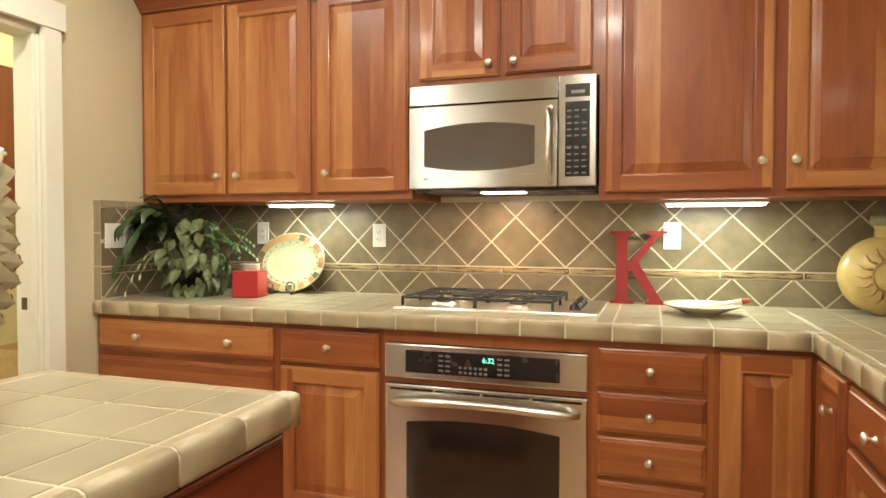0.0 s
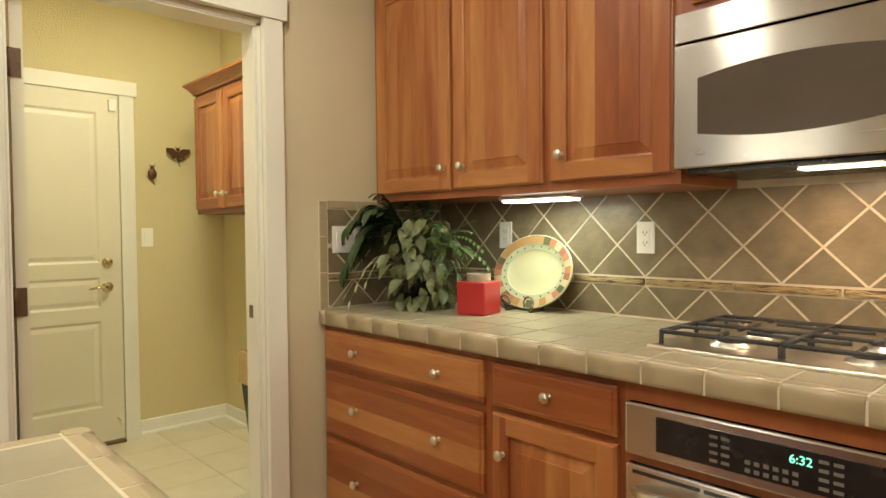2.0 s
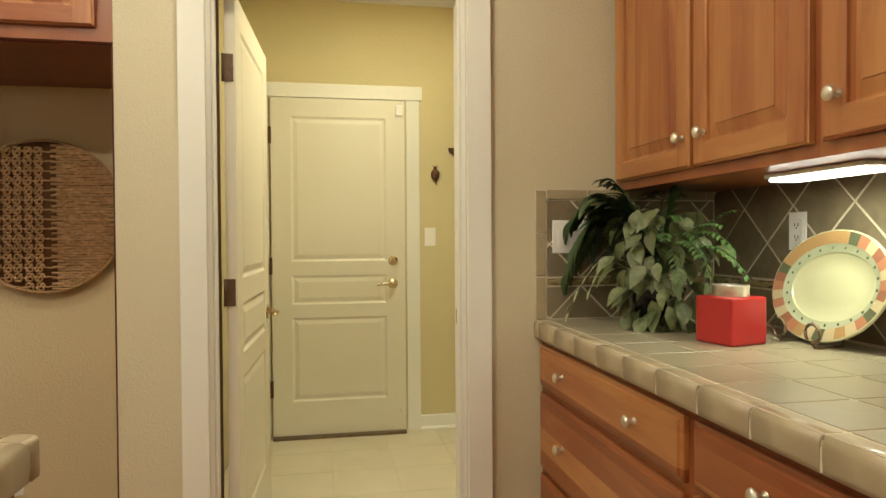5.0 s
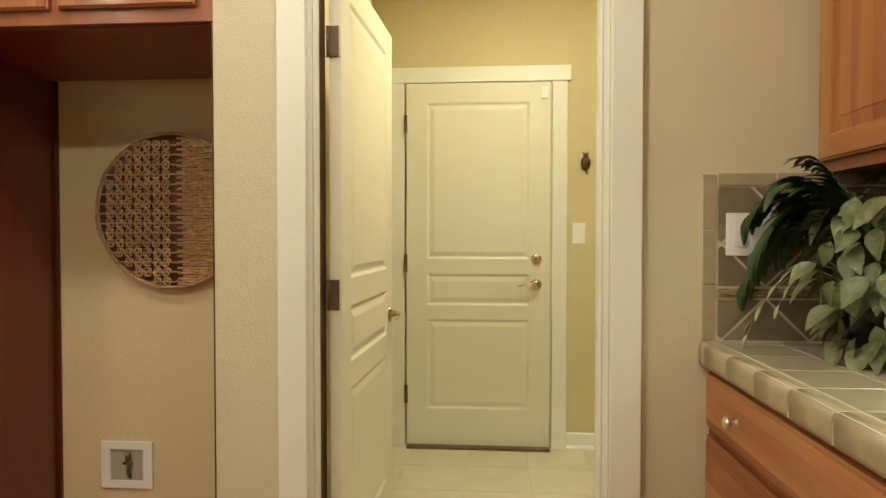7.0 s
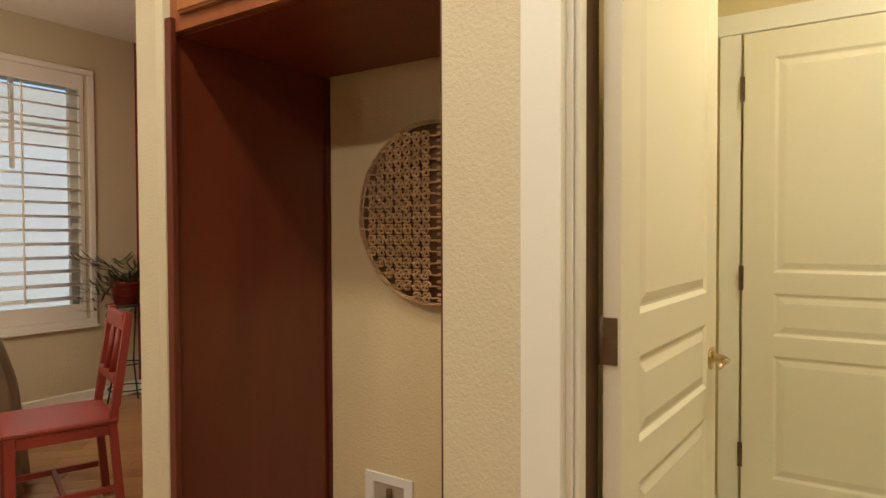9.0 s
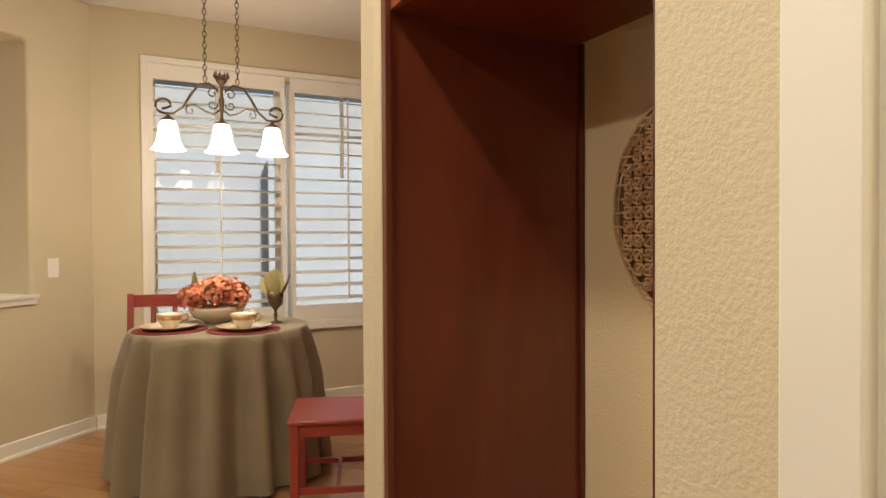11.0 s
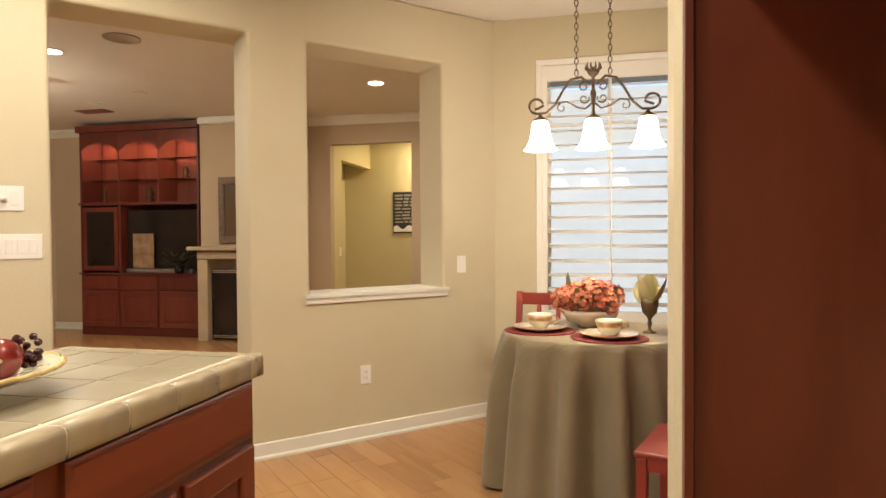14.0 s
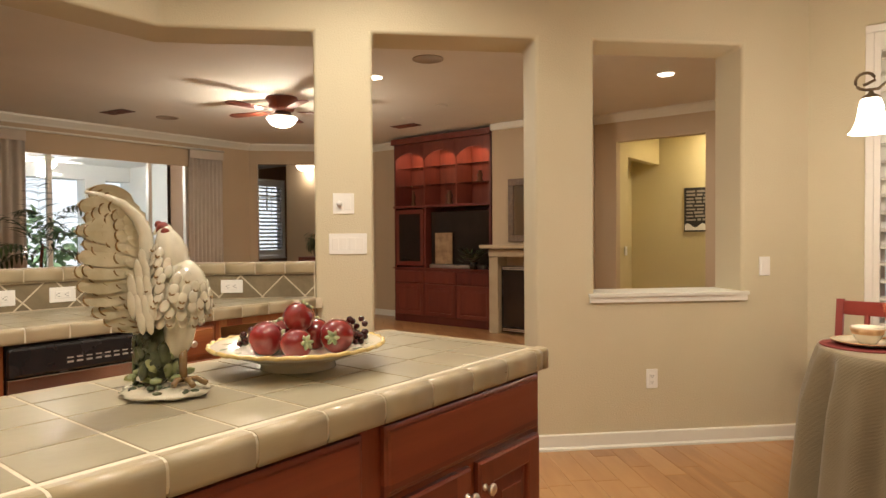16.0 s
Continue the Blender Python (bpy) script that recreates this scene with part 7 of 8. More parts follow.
# its local x runs east; it faces north, +y
EW, ED = 1.72, 0.38
bm = bmesh.new()
bx(bm, 0, EW, -ED, 0.0, 0, 0.78)
part("base", bm, M_ENT, en)
for k in range(3):
    w = EW / 3 - 0.03
    xk = 0.015 + k * EW / 3
    f = part("drawer_front", drawer_front(w, 0.17), [M_ENT, M_ENT, M_ENT], en, m=pose(xk + w, 0.0195, 0.585, 0, 0, 180))
    f = part("door", door_front(w, 0.46, 0.05), [M_ENT, M_ENT, M_ENT], en, m=pose(xk + w, 0.0195, 0.11, 0, 0, 180))
for q in ((0, 0.03, -ED, 0, 0.80, 2.6), (EW - 0.03, EW, -ED, 0, 0.80, 2.6), (0.03, EW - 0.03, -ED, -ED + 0.02, 0.80, 2.6), (-0.02, EW + 0.02, -ED, 0.02, 0.78, 0.80), (-0.01, EW + 0.01, -ED + 0.021, 0.02, 1.665, 1.70), (EW - 0.60, EW - 0.565, -ED + 0.021, -0.001, 0.80, 1.665), (0.03, EW - 0.03, -ED + 0.021, -0.02, 2.59, 2.6), (-0.02, EW + 0.02, -ED, 0.05, 2.6, 2.68)):
    part("board", B(*q, bev=0.002), M_ENT, en)
for k in range(2):
    x = EW / 3 * (k + 1)
    part("divider", B(x - 0.012, x + 0.012, -ED + 0.021, -0.002, 1.70, 2.59), M_ENT, en)
for k in range(3):
    x0, x1 = EW / 3 * k + 0.012, EW / 3 * (k + 1) - 0.012
    bm = bmesh.new()
    n = 12
    pts = [(x0, 2.59), (x0, 2.36)] + [(x0 + 0.03 + (x1 - x0 - 0.06) * q / n, 2.38 + 0.09 * math.sin(math.pi * q / n) ** 0.7) for q in range(n + 1)] + [(x1, 2.36), (x1, 2.59)]
    f = [bm.verts.new((x, 0.004, z)) for x, z in pts]
    b = [bm.verts.new((x, -0.016, z)) for x, z in pts]
    bm.faces.new(f)
    bm.faces.new(b[::-1])
    for i in range(len(pts)):
        j = (i + 1) % len(pts)
        bm.faces.new((f[i], f[j], b[j], b[i]))
    part("arch", bm, M_ENT, en)
    for z in (1.98, 2.24):
        part("shelf", B(x0, x1, -ED + 0.03, -0.03, z, z + 0.008), M_PANE, en, "clear glass shelf")
    lamp("niche_light", 2.46 + (x0 + x1) / 2, -5.76 - 0.17, 2.575, 4.6, 0.08, (1.0, 0.74, 0.48))
gdn = part("glass_door", B(EW - 0.555, EW - 0.04, -0.018, 0.002, 0.83, 1.64), M_ENT, en, "framed glass door")
part("pane", B(EW - 0.50, EW - 0.095, 0.0025, 0.005, 0.89, 1.58), M_GLASSD, gdn)
tv = thing("television", pose(2.50, -5.86, 0.802), "black flat television with a silver speaker bar in the entertainment center", "television")
part("screen", B(0.02, 1.06, -0.06, 0, 0.02, 0.80, bev=0.006), M_GLASSD, tv)
part("speaker_bar", B(0.10, 1.05, 0.0, 0.06, 0, 0.05, bev=0.01), M_NICKEL, tv)
pc = thing("small_picture", pose(3.14, -5.80, 0.86), "small tan framed print standing in front of the television", "picture")
part("print", B(0.0, 0.30, -0.02, 0.0, 0.0, 0.44, bev=0.004), mat("tan_print", (0.16, 0.09, 0.045), (0.42, 0.28, 0.15), 0.7, 9, rnd=0), pc)
for x, z, r, h, lab in ((3.95, 1.70, 0.035, 0.22, "slim dark statuette on the display shelf"), (3.70, 1.99, 0.055, 0.10, "round black pot on a glass shelf"), (3.28, 1.70, 0.06, 0.20, "dark carved ornament on the display shelf"), (2.75, 1.99, 0.05, 0.16, "dark curled ornament on a glass shelf")):
    t = thing("ornament", pose(x, -5.93, z + 0.001), lab, "ornament", "ornaments in the display niches")
    bm = bmesh.new()
    lathe(bm, [(0, 0), (r * 0.9, 0), (r, h * 0.15), (r * 0.5, h * 0.35), (r * 0.95, h * 0.6), (r * 0.45, h * 0.85), (r * 0.6, h), (0, h)], 14)
    part("body", bm, M_BUG, t)
pv = thing("potted_plant", pose(2.72, -5.72, 0.803), "small dark leafy plant beside the television", "plant")
bm = bmesh.new()
lathe(bm, [(0, 0), (0.05, 0), (0.06, 0.1), (0, 0.1)], 14)
part("pot", bm, M_DARK, pv)
rn = random.Random(6)
spray(pv, 8, 0.16, 5, rn, sp_, 0.8)
# fireplace
M_CAST = mat("cast_stone", (0.40, 0.31, 0.19), (0.48, 0.38, 0.24), 0.7, 6, 0.2, 80)
bm = bmesh.new()
bx(bm, 1.165, 2.438, -6.149, -5.762, 0, CEIL - 0.001)
struct("wall_chimney", bm, M_WALLF, "tan chimney-breast wall", "wall")
struct("crown_chimney", B(1.165, 2.438, -5.7615, -5.70, CEIL - 0.09, CEIL - 0.001, bev=0.02), M_TRIM, "white crown moulding", "trim")
fpl = thing("fireplace", pose(1.185, -5.761, 0) @ Matrix.Diagonal((0.85, 1, 1, 1)), "tan cast-stone fireplace surround with a mantel and black firebox", "fireplace")
bm = bmesh.new()
bx(bm, 0, 0.16, 0, 0.22, 0, 0.98, bev=0.01)
bx(bm, 1.21, 1.37, 0, 0.22, 0, 0.98, bev=0.01)
bx(bm, 0.0, 1.37, 0.0, 0.23, 0.985, 1.08, bev=0.01)
part("surround", bm, M_CAST, fpl)
part("mantel", B(-0.02, 1.47, 0, 0.32, 1.09, 1.135, bev=0.012), M_CAST, fpl)
part("firebox", B(0.165, 1.205, 0.0, 0.14, 0.02, 0.86, bev=0.004), M_DARK, fpl)
part("fire_glass", B(0.20, 1.17, 0.1405, 0.146, 0.10, 0.80), M_GLASSD, fpl)
for z in (0.035, 0.055, 0.82, 0.84):
    part("vent_slat", B(0.19, 1.18, 0.141, 0.150, z, z + 0.012), M_NICKEL, fpl)
mr = thing("mirror", pose(1.19, -5.761, 1.17) @ Matrix.Diagonal((0.82, 1, 1, 1)), "mirror in a broad carved brown frame above the mantel", "mirror")
bm = bmesh.new()
for a in ((0, 1.2, 0, 0.09), (0, 1.2, 0.72, 0.81), (0, 0.09, 0.09, 0.72), (1.11, 1.2, 0.09, 0.72)):
    bx(bm, a[0], a[1], 0, 0.035, a[2], a[3], bev=0.008)
part("frame", bm, mat("carved_frame", (0.09, 0.05, 0.03), (0.22, 0.14, 0.08), 0.5, 40, 0.5, 80), mr)
mm = mat("mirror_silver", (0.85, 0.85, 0.83), None, 0.02, metal=1.0)
part("glass", B(0.09, 1.11, 0.005, 0.012, 0.09, 0.72), mm, mr, "silvered mirror glass")


def ceiling_fan(x, y, zc, blades=5, a0=0.3, power=30):
    t = thing("ceiling_fan", pose(x, y, 0), "brown flush-mounted ceiling fan with wooden blades and a lit glass bowl", "ceiling fan", "ceiling fans")
    bm = bmesh.new()
    lathe(bm, [(0, zc), (0.16, zc), (0.17, zc - 0.02), (0.13, zc - 0.06), (0.14, zc - 0.09), (0.12, zc - 0.14), (0.10, zc - 0.15), (0, zc - 0.15)], 28)
    part("motor", bm, M_WV2, t)
    bm = bmesh.new()
    lathe(bm, [(0.0, zc - 0.152), (0.09, zc - 0.155), (0.10, zc - 0.18), (0.14, zc - 0.20), (0.145, zc - 0.21), (0.0, zc - 0.21)], 28)
    part("light_fitter", bm, M_NICKEL, t)
    bm = bmesh.new()
    lathe(bm, [(0.155, zc - 0.212), (0.16, zc - 0.225), (0.12, zc - 0.28), (0.06, zc - 0.305), (0.0, zc - 0.312)], 28)
    part("glass_bowl", bm, M_SHADE, t, "white lit glass bowl")
    for k in range(blades):
        a = a0 + 2 * math.pi * k / blades
        bm = bmesh.new()
        pts = [(0.15, -0.02), (0.24, -0.05), (0.60, -0.065), (0.66, -0.03), (0.66, 0.03), (0.60, 0.065), (0.24, 0.05), (0.15, 0.02)]
        prism(bm, pts, 0, 0.008)
        part("blade", bm, M_MAHO, t, "", pose(0, 0, zc - 0.150, 0, 0, math.degrees(a)) @ Matrix.Rotation(0.1, 4, "X"))
    bulb("fan_light", x, y, zc - 0.36, power, 0.08, (1.0, 0.87, 0.68))
    # weak fill added beside the bowl to brighten the ceiling, no lamp of the fan
    bulb("fan_ceiling_fill", x + 0.24, y + 0.12, zc - 0.20, power * 0.10, 0.05, (1.0, 0.87, 0.68))


ceiling_fan(3.25, -3.0, CEIL - 0.001, power=85)
ceiling_fan(6.55, -6.05, CEIL - 0.001, power=7)
# family room ceiling: vents, speakers, cans
def ceiling_disc(name, x, y, r, m_, label, lit=False):
    t = thing(name, pose(x, y, CEIL), label, "ceiling fitting")
    bm = bmesh.new()
    lathe(bm, [(0, -0.004), (r * 0.86, -0.004), (r * 0.86, -0.006), (r, -0.006), (r, 0), (0, 0)], 32)
    part("trim_ring", bm, M_CEIL if lit else m_, t)
    if lit:
        bm = bmesh.new()
        lathe(bm, [(0, -0.010), (r * 0.8, -0.010), (r * 0.84, -0.0045), (0, -0.0045)], 28)
        part("lens", bm, M_CAN, t)


M_SPK = mat("speaker_grille", (0.33, 0.27, 0.20), (0.40, 0.33, 0.25), 0.8, 60)
ceiling_disc("ceiling_speaker", 1.143, -2.855, 0.13, M_SPK, "round beige speaker grille in the ceiling")
ceiling_disc("ceiling_speaker", 5.2, -2.8, 0.13, M_SPK, "round beige speaker grille in the ceiling")
ceiling_disc("recessed_light", -0.232, -4.61, 0.085, M_CEIL, "round lit recessed ceiling light", True)
ceiling_disc("recessed_light", 3.0, -4.7, 0.075, M_CEIL, "round unlit recessed ceiling light")
ceiling_disc("recessed_light", 2.2, -4.4, 0.075, M_CEIL, "round unlit recessed ceiling light")
# discs for the assumed kitchen cans, never in view
for cx, cy in ASSUMED_CANS:
    ceiling_disc("recessed_light", cx, cy, 0.085, M_CEIL, "assumed round recessed ceiling light over the kitchen, out of view", True)
ceiling_disc("recessed_light", 1.9, -3.0, 0.085, M_CEIL, "round lit recessed ceiling light", True)
# assumed fixture for the laundry lamp, out of view
t = thing("laundry_ceiling_light", pose(-3.05, 1.9, CEIL), "assumed round ceiling light in the laundry, out of view", "ceiling light")
bm = bmesh.new()
lathe(bm, [(0.19, 0), (0.19, -0.02), (0.16, -0.05), (0, -0.055), (0, 0)], 28)
part("diffuser", bm, glow("laundry_glow", (1.0, 0.90, 0.68), 1.0), t)
for x, y, rz in ((5.3, -2.25, 10), (3.36, -5.1, 0)):
    t = thing("ceiling_vent", pose(x, y, CEIL, 0, 0, rz), "brown slatted air vent in the ceiling", "vent")
    part("frame", B(-0.20, 0.20, -0.09, 0.09, -0.008, 0, bev=0.003), mat("vent_brown", (0.10, 0.055, 0.03), (0.14, 0.08, 0.05), 0.6), t)
    for k in range(7):
        part("slat", B(-0.18, 0.18, -0.075 + k * 0.023, -0.065 + k * 0.023, -0.012, -0.008), M_WV2, t)
# patio window, curtain, valance rod
wnd = struct("window_3", B(FX + 0.10, FX + 0.104, FWY0, FWY1, 0.08, 0.085), M_TRIM, "wide patio window and sliding door of the family room", "window")
bm = bmesh.new()
for y in (FWY0 + 0.025, FWY1 - 0.025, -1.93, -3.19):
    bx(bm, FX + 0.05, FX + 0.12, y - 0.025, y + 0.025, 0.12, FWZ - 0.05)
bx(bm, FX + 0.05, FX + 0.12, FWY0, FWY1, FWZ - 0.05, FWZ)
bx(bm, FX + 0.05, FX + 0.12, FWY0, FWY1, 0.081, 0.12)
part("window_frame", bm, M_SHUT, wnd)
for a, b in ((FWY0 + 0.05, -3.215), (-3.165, -1.955), (-1.905, FWY1 - 0.05)):
    q = part("pane", B(FX + 0.08, FX + 0.086, a, b, 0.12, FWZ - 0.05), M_PANE, wnd, "clear glass pane")
    q.visible_shadow = False
M_CURT = mat("sheer_curtain", (0.52, 0.45, 0.37), (0.60, 0.53, 0.45), 0.85, 5, 0.2, 200)
for y0, y1 in ((-4.22, -3.68), (-1.62, -0.7)):
    bm = bmesh.new()
    n = 60
    A0 = [bm.verts.new((FX - 0.10 + 0.028 * math.sin(k * 0.9), y0 + (y1 - y0) * k / n, 0.03)) for k in range(n + 1)]
    C0 = [bm.verts.new((FX - 0.10 + 0.022 * math.sin(k * 0.9), y0 + (y1 - y0) * k / n, 2.52)) for k in range(n + 1)]
    for k in range(n):
        bm.faces.new((A0[k], A0[k + 1], C0[k + 1], C0[k])).smooth = True
    t = thing("curtain", pose(0, 0, 0), "pale hanging curtain with a deep heading beside the patio window", "curtain")
    c = part("drape", bm, M_CURT, t)
    sd = c.modifiers.new("thick", "SOLIDIFY")
    sd.thickness = 0.004
    part("heading", B(FX - 0.135, FX - 0.128, y0, y1, 2.40, 2.52), M_CURT, t)
t = thing("curtain_rod", pose(0, 0, 0), "tan curtain rod and valance board over the patio window", "curtain rod")
bm = bmesh.new()
tube(bm, [(FX - 0.10, -4.25, 2.54), (FX - 0.10, 0.2, 2.54)], 0.014, 8)
part("rod", bm, M_TRIM, t)
part("valance", B(FX - 0.06, FX - 0.03, -3.72, -1.1, 2.28, 2.50), M_WALLF, t)
# patio outside
M_PAT = mat("patio_white", (0.74, 0.75, 0.74), (0.80, 0.81, 0.80), 0.7, 2)
bm = bmesh.new()
bx(bm, 6.6, 10.6, -6.5, 1.5, 2.62, 2.72)
bx(bm, 10.2, 10.6, -6.5, 1.5, 2.35, 2.62)
for y in (-4.1, -0.8):
    bx(bm, 10.2, 10.55, y - 0.18, y + 0.18, -0.2, 2.35)
bx(bm, 6.6, 10.6, -4.9, -4.75, -0.2, 2.62)
struct("patio_cover", bm, M_PAT, "white covered patio roof on posts outside the family room", "patio")
struct("patio_floor", B(6.55, 11, -7, 2, -0.19, -0.04), mat("patio_concrete", (0.35, 0.34, 0.31), (0.42, 0.41, 0.38), 0.8, 3), "pale concrete patio floor", "floor")
pf = thing("outdoor_fan", pose(8.3, -2.6, 0), "white patio ceiling fan with a lamp under the covered roof", "ceiling fan")
bm = bmesh.new()
lathe(bm, [(0, 2.62), (0.03, 2.60), (0.03, 2.50), (0.12, 2.47), (0.12, 2.42), (0, 2.40)], 20)
part("motor", bm, M_PAT, pf)
bm = bmesh.new()
lathe(bm, [(0.12, 2.395), (0.13, 2.37), (0.07, 2.31), (0, 2.30)], 20)
part("glass_bowl", bm, M_SHADE, pf)
for k in range(4):
    bm = bmesh.new()
    prism(bm, [(0.12, -0.04), (0.6, -0.06), (0.6, 0.06), (0.12, 0.04)], 0, 0.008)
    part("blade", bm, M_PAT, pf, "", pose(0, 0, 2.44, 0, 0, 20 + 90 * k))
bulb("patio_fan_light", 8.3, -2.6, 2.2, 130, 0.08, (1.0, 0.93, 0.82))
M_SCR = mat("wrought_grey", (0.05, 0.055, 0.05), (0.08, 0.085, 0.08), 0.5)
sc = thing("wall_scroll", pose(8.37, -4.715, 1.57, 0, 0, 180), "round scrolled iron ornament on the patio wall", "wall ornament")
bm = bmesh.new()
for s in (-1, 1):
    for q in (-1, 1):
        tube(bm, [(p[0], 0.01, p[2] * 1.0) for p in [(s * 0.13 + x * 1.0, 0, q * 0.17 + z) for x, _, z in spiral(0, 0, 0.12, 0.5, 1.6 * q, s, 22, 0.2)]], 0.014, 6)
tube(bm, [(0.3 * math.cos(a), 0.01, 0.36 * math.sin(a)) for a in (2 * math.pi * k / 36 for k in range(36))], 0.014, 6, closed=True)
part("scroll", bm, M_SCR, sc)
rn = random.Random(31)
lm_ = petal_mesh("hedge_leaf", mat("garden_leaf", (0.08, 0.14, 0.06), (0.18, 0.26, 0.13), 0.6, 6, rnd=0.35), 0.22, 0.12, 0.2, 2)
ms = []
for k in range(5200):
    y, z = rn.uniform(-9, 6), rn.uniform(-0.2, 2.1)
    x = 13.2 + 0.9 * noise.noise(Vector((y * 0.7, z * 0.8, 0))) + rn.uniform(-0.15, 0.35)
    if z > 1.6 + 0.5 * noise.noise(Vector((y * 0.9, 3.1, 0))):
        continue
    ms.append(Matrix.Translation((x, y, z)) @ Euler((rn.uniform(0, 6), rn.uniform(0, 6), rn.uniform(0, 6))).to_matrix().to_4x4())
# sunlit white slab added to stand in for bright sky above the hedge
struct("sky_stand_in", B(16.0, 16.2, -16, 10, -0.2, 3.1), M_PAT, "white slab added for the bright sky beyond the garden", "wall")
hd = joined("hedge", lm_, ms, None, "loose green garden hedge beyond the patio")
tagged(hd, "", "hedge")
# palm by the window, small plant by the den
fpn = thing("potted_palm", pose(5.6, -1.55, 0), "tall dark green potted palm by the patio window", "plant")
bm = bmesh.new()
lathe(bm, [(0, 0), (0.15, 0), (0.2, 0.35), (0.18, 0.35), (0, 0.30)], 18)
part("pot", bm, M_WV2, fpn)
bm = bmesh.new()
tube(bm, [(0, 0, 0.3), (0.02, 0.02, 0.8), (0, 0.0, 1.2)], 0.018, 6)
part("trunk", bm, M_WV2, fpn)
bigp = petal_mesh("palm_blade", M_PALM, 0.26, 0.030, -0.25, 4)
rn = random.Random(14)
for k in range(18):
    a = k * 2.4
    R_ = rn.uniform(0.35, 0.7)
    frond(fpn, (0, 0, rn.uniform(0.8, 1.3)), (R_ * math.cos(a), R_ * math.sin(a), rn.uniform(0.9, 1.95)), 0.12, 9, bigp, 0.6, "")
dp = thing("potted_plant", pose(5.35, -5.3, 0.0), "leafy green plant on a dark table near the den", "plant")
part("table", B(-0.25, 0.25, -0.2, 0.2, 0, 0.95, bev=0.01), M_ENT, dp)
spt = bmesh.new()
lathe(spt, [(0, 0.951), (0.07, 0.951), (0.09, 1.08), (0, 1.08)], 14)
part("pot", spt, M_BRONZE, dp)
pls = piece("foliage", bl, dp)
ms = []
for k in range(90):
    a, h = rn.uniform(0, 6.28), rn.uniform(0, 1)
    r = 0.17 * math.sqrt(1 - (h - 0.4) ** 2) * rn.uniform(0.5, 1)
    ms.append(pose(r * math.cos(a), r * math.sin(a), 1.08 + 0.25 * h, rn.uniform(-70, 20), 0, math.degrees(a) - 90) @ Matrix.Diagonal((1.3, 1.3, 1.3, 1)))
bpy.data.objects.remove(pls)
joined("foliage", bl, ms, dp)
# hall sign
sg = thing("wall_sign", pose(0.30, -7.699, 1.29, 0, 0, 180), "black word-art sign with white print on the hall wall", "sign")
part("board", B(-0.25, 0.25, -0.02, 0, 0, 0.60, bev=0.003), mat("sign_black", (0.02, 0.018, 0.016), (0.03, 0.026, 0.023), 0.6), sg)
bm = bmesh.new()
rn = random.Random(2)
for r in range(9):
    x = -0.22
    while x < 0.20:
        w = rn.uniform(0.04, 0.13)
        bx(bm, x, min(0.23, x + w), -0.0212, -0.0195, 0.15 + r * 0.048, 0.15 + r * 0.048 + rn.choice((0.02, 0.028)))
        x += w + 0.02
part("print_bars", bm, M_PRINT, sg, "rows of pale unreadable print")
bm = bmesh.new()
n = 14
pts = [(-0.24, 0.02)] + [(0.24, 0.02)] + [(0.24 - 0.48 * k / n, 0.085 + 0.03 * math.sin(k * 1.1)) for k in range(n + 1)]
flat(bm, pts, -0.0216, -0.0195)
part("landscape_strip", bm, M_WHITE, sg, "pale mountain strip")
sn = thing("wall_sconce", pose(1.32, -6.148, 1.62), "small cream sconce on the family room wall", "sconce")
bm = bmesh.new()
lathe(bm, [(0, 0), (0.03, 0.0), (0.05, 0.05), (0.045, 0.1), (0, 0.1)], 12)
part("cup", bm, M_CHINA, sn, "", pose(0, 0.05, 0))
part("plate", B(-0.03, 0.03, 0.0, 0.02, -0.06, 0.12, bev=0.004), M_CHINA, sn)


# ---- tiles ----
def clip_poly(pts, x0, x1, z0, z1):
    for ax, lim, sg in ((0, x0, 1), (0, x1, -1), (1, z0, 1), (1, z1, -1)):
        out = []
        for i in range(len(pts)):
            a, b = pts[i - 1], pts[i]
            ia, ib = sg * (a[ax] - lim) >= -1e-9, sg * (b[ax] - lim) >= -1e-9
            if ia != ib:
                t_ = (lim - a[ax]) / (b[ax] - a[ax])
                out.append((a[0] + t_ * (b[0] - a[0]), a[1] + t_ * (b[1] - a[1])))
            if ib:
                out.append(b)
        pts = out
        if len(pts) < 3:
            return []
    return pts


TILE_MESH = {}


def tile(name, pts, material, parent, place, th=0.006, ch=0.0015):
    """One tile from its outline (u, v); place(u, v) is the pose of a point of the face, whose local -y looks out."""
    cx, cz = sum(p[0] for p in pts) / len(pts), sum(p[1] for p in pts) / len(pts)
    rel = tuple((round(p[0] - cx, 3), round(p[1] - cz, 3)) for p in pts)
    area = abs(sum(rel[i - 1][0] * rel[i][1] - rel[i][0] * rel[i - 1][1] for i in range(len(rel)))) / 2
    if area < 0.00012:
        return
    key = (rel, material.name, th)
    if key not in TILE_MESH:
        bm = bmesh.new()
        rr = max(math.hypot(*p) for p in rel)
        k1 = 1 - ch / rr
        b = [bm.verts.new((x, 0, z)) for x, z in rel]
        m = [bm.verts.new((x, -th + ch, z)) for x, z in rel]
        f = [bm.verts.new((x * k1, -th, z * k1)) for x, z in rel]
        bm.faces.new(f)
        for i in range(len(rel)):
            j = (i + 1) % len(rel)
            bm.faces.new((b[i], b[j], m[j], m[i]))
            bm.faces.new((m[i], m[j], f[j], f[i]))
        bmesh.ops.recalc_face_normals(bm, faces=bm.faces[:])
        me = bpy.data.meshes.new(name)
        bm.to_mesh(me)
        bm.free()
        me.materials.append(material)
        TILE_MESH[key] = me
    piece(name, TILE_MESH[key], parent, place(cx, cz))


G = 0.0062
HDG = 0.1139  # half a diagonal tile's diagonal


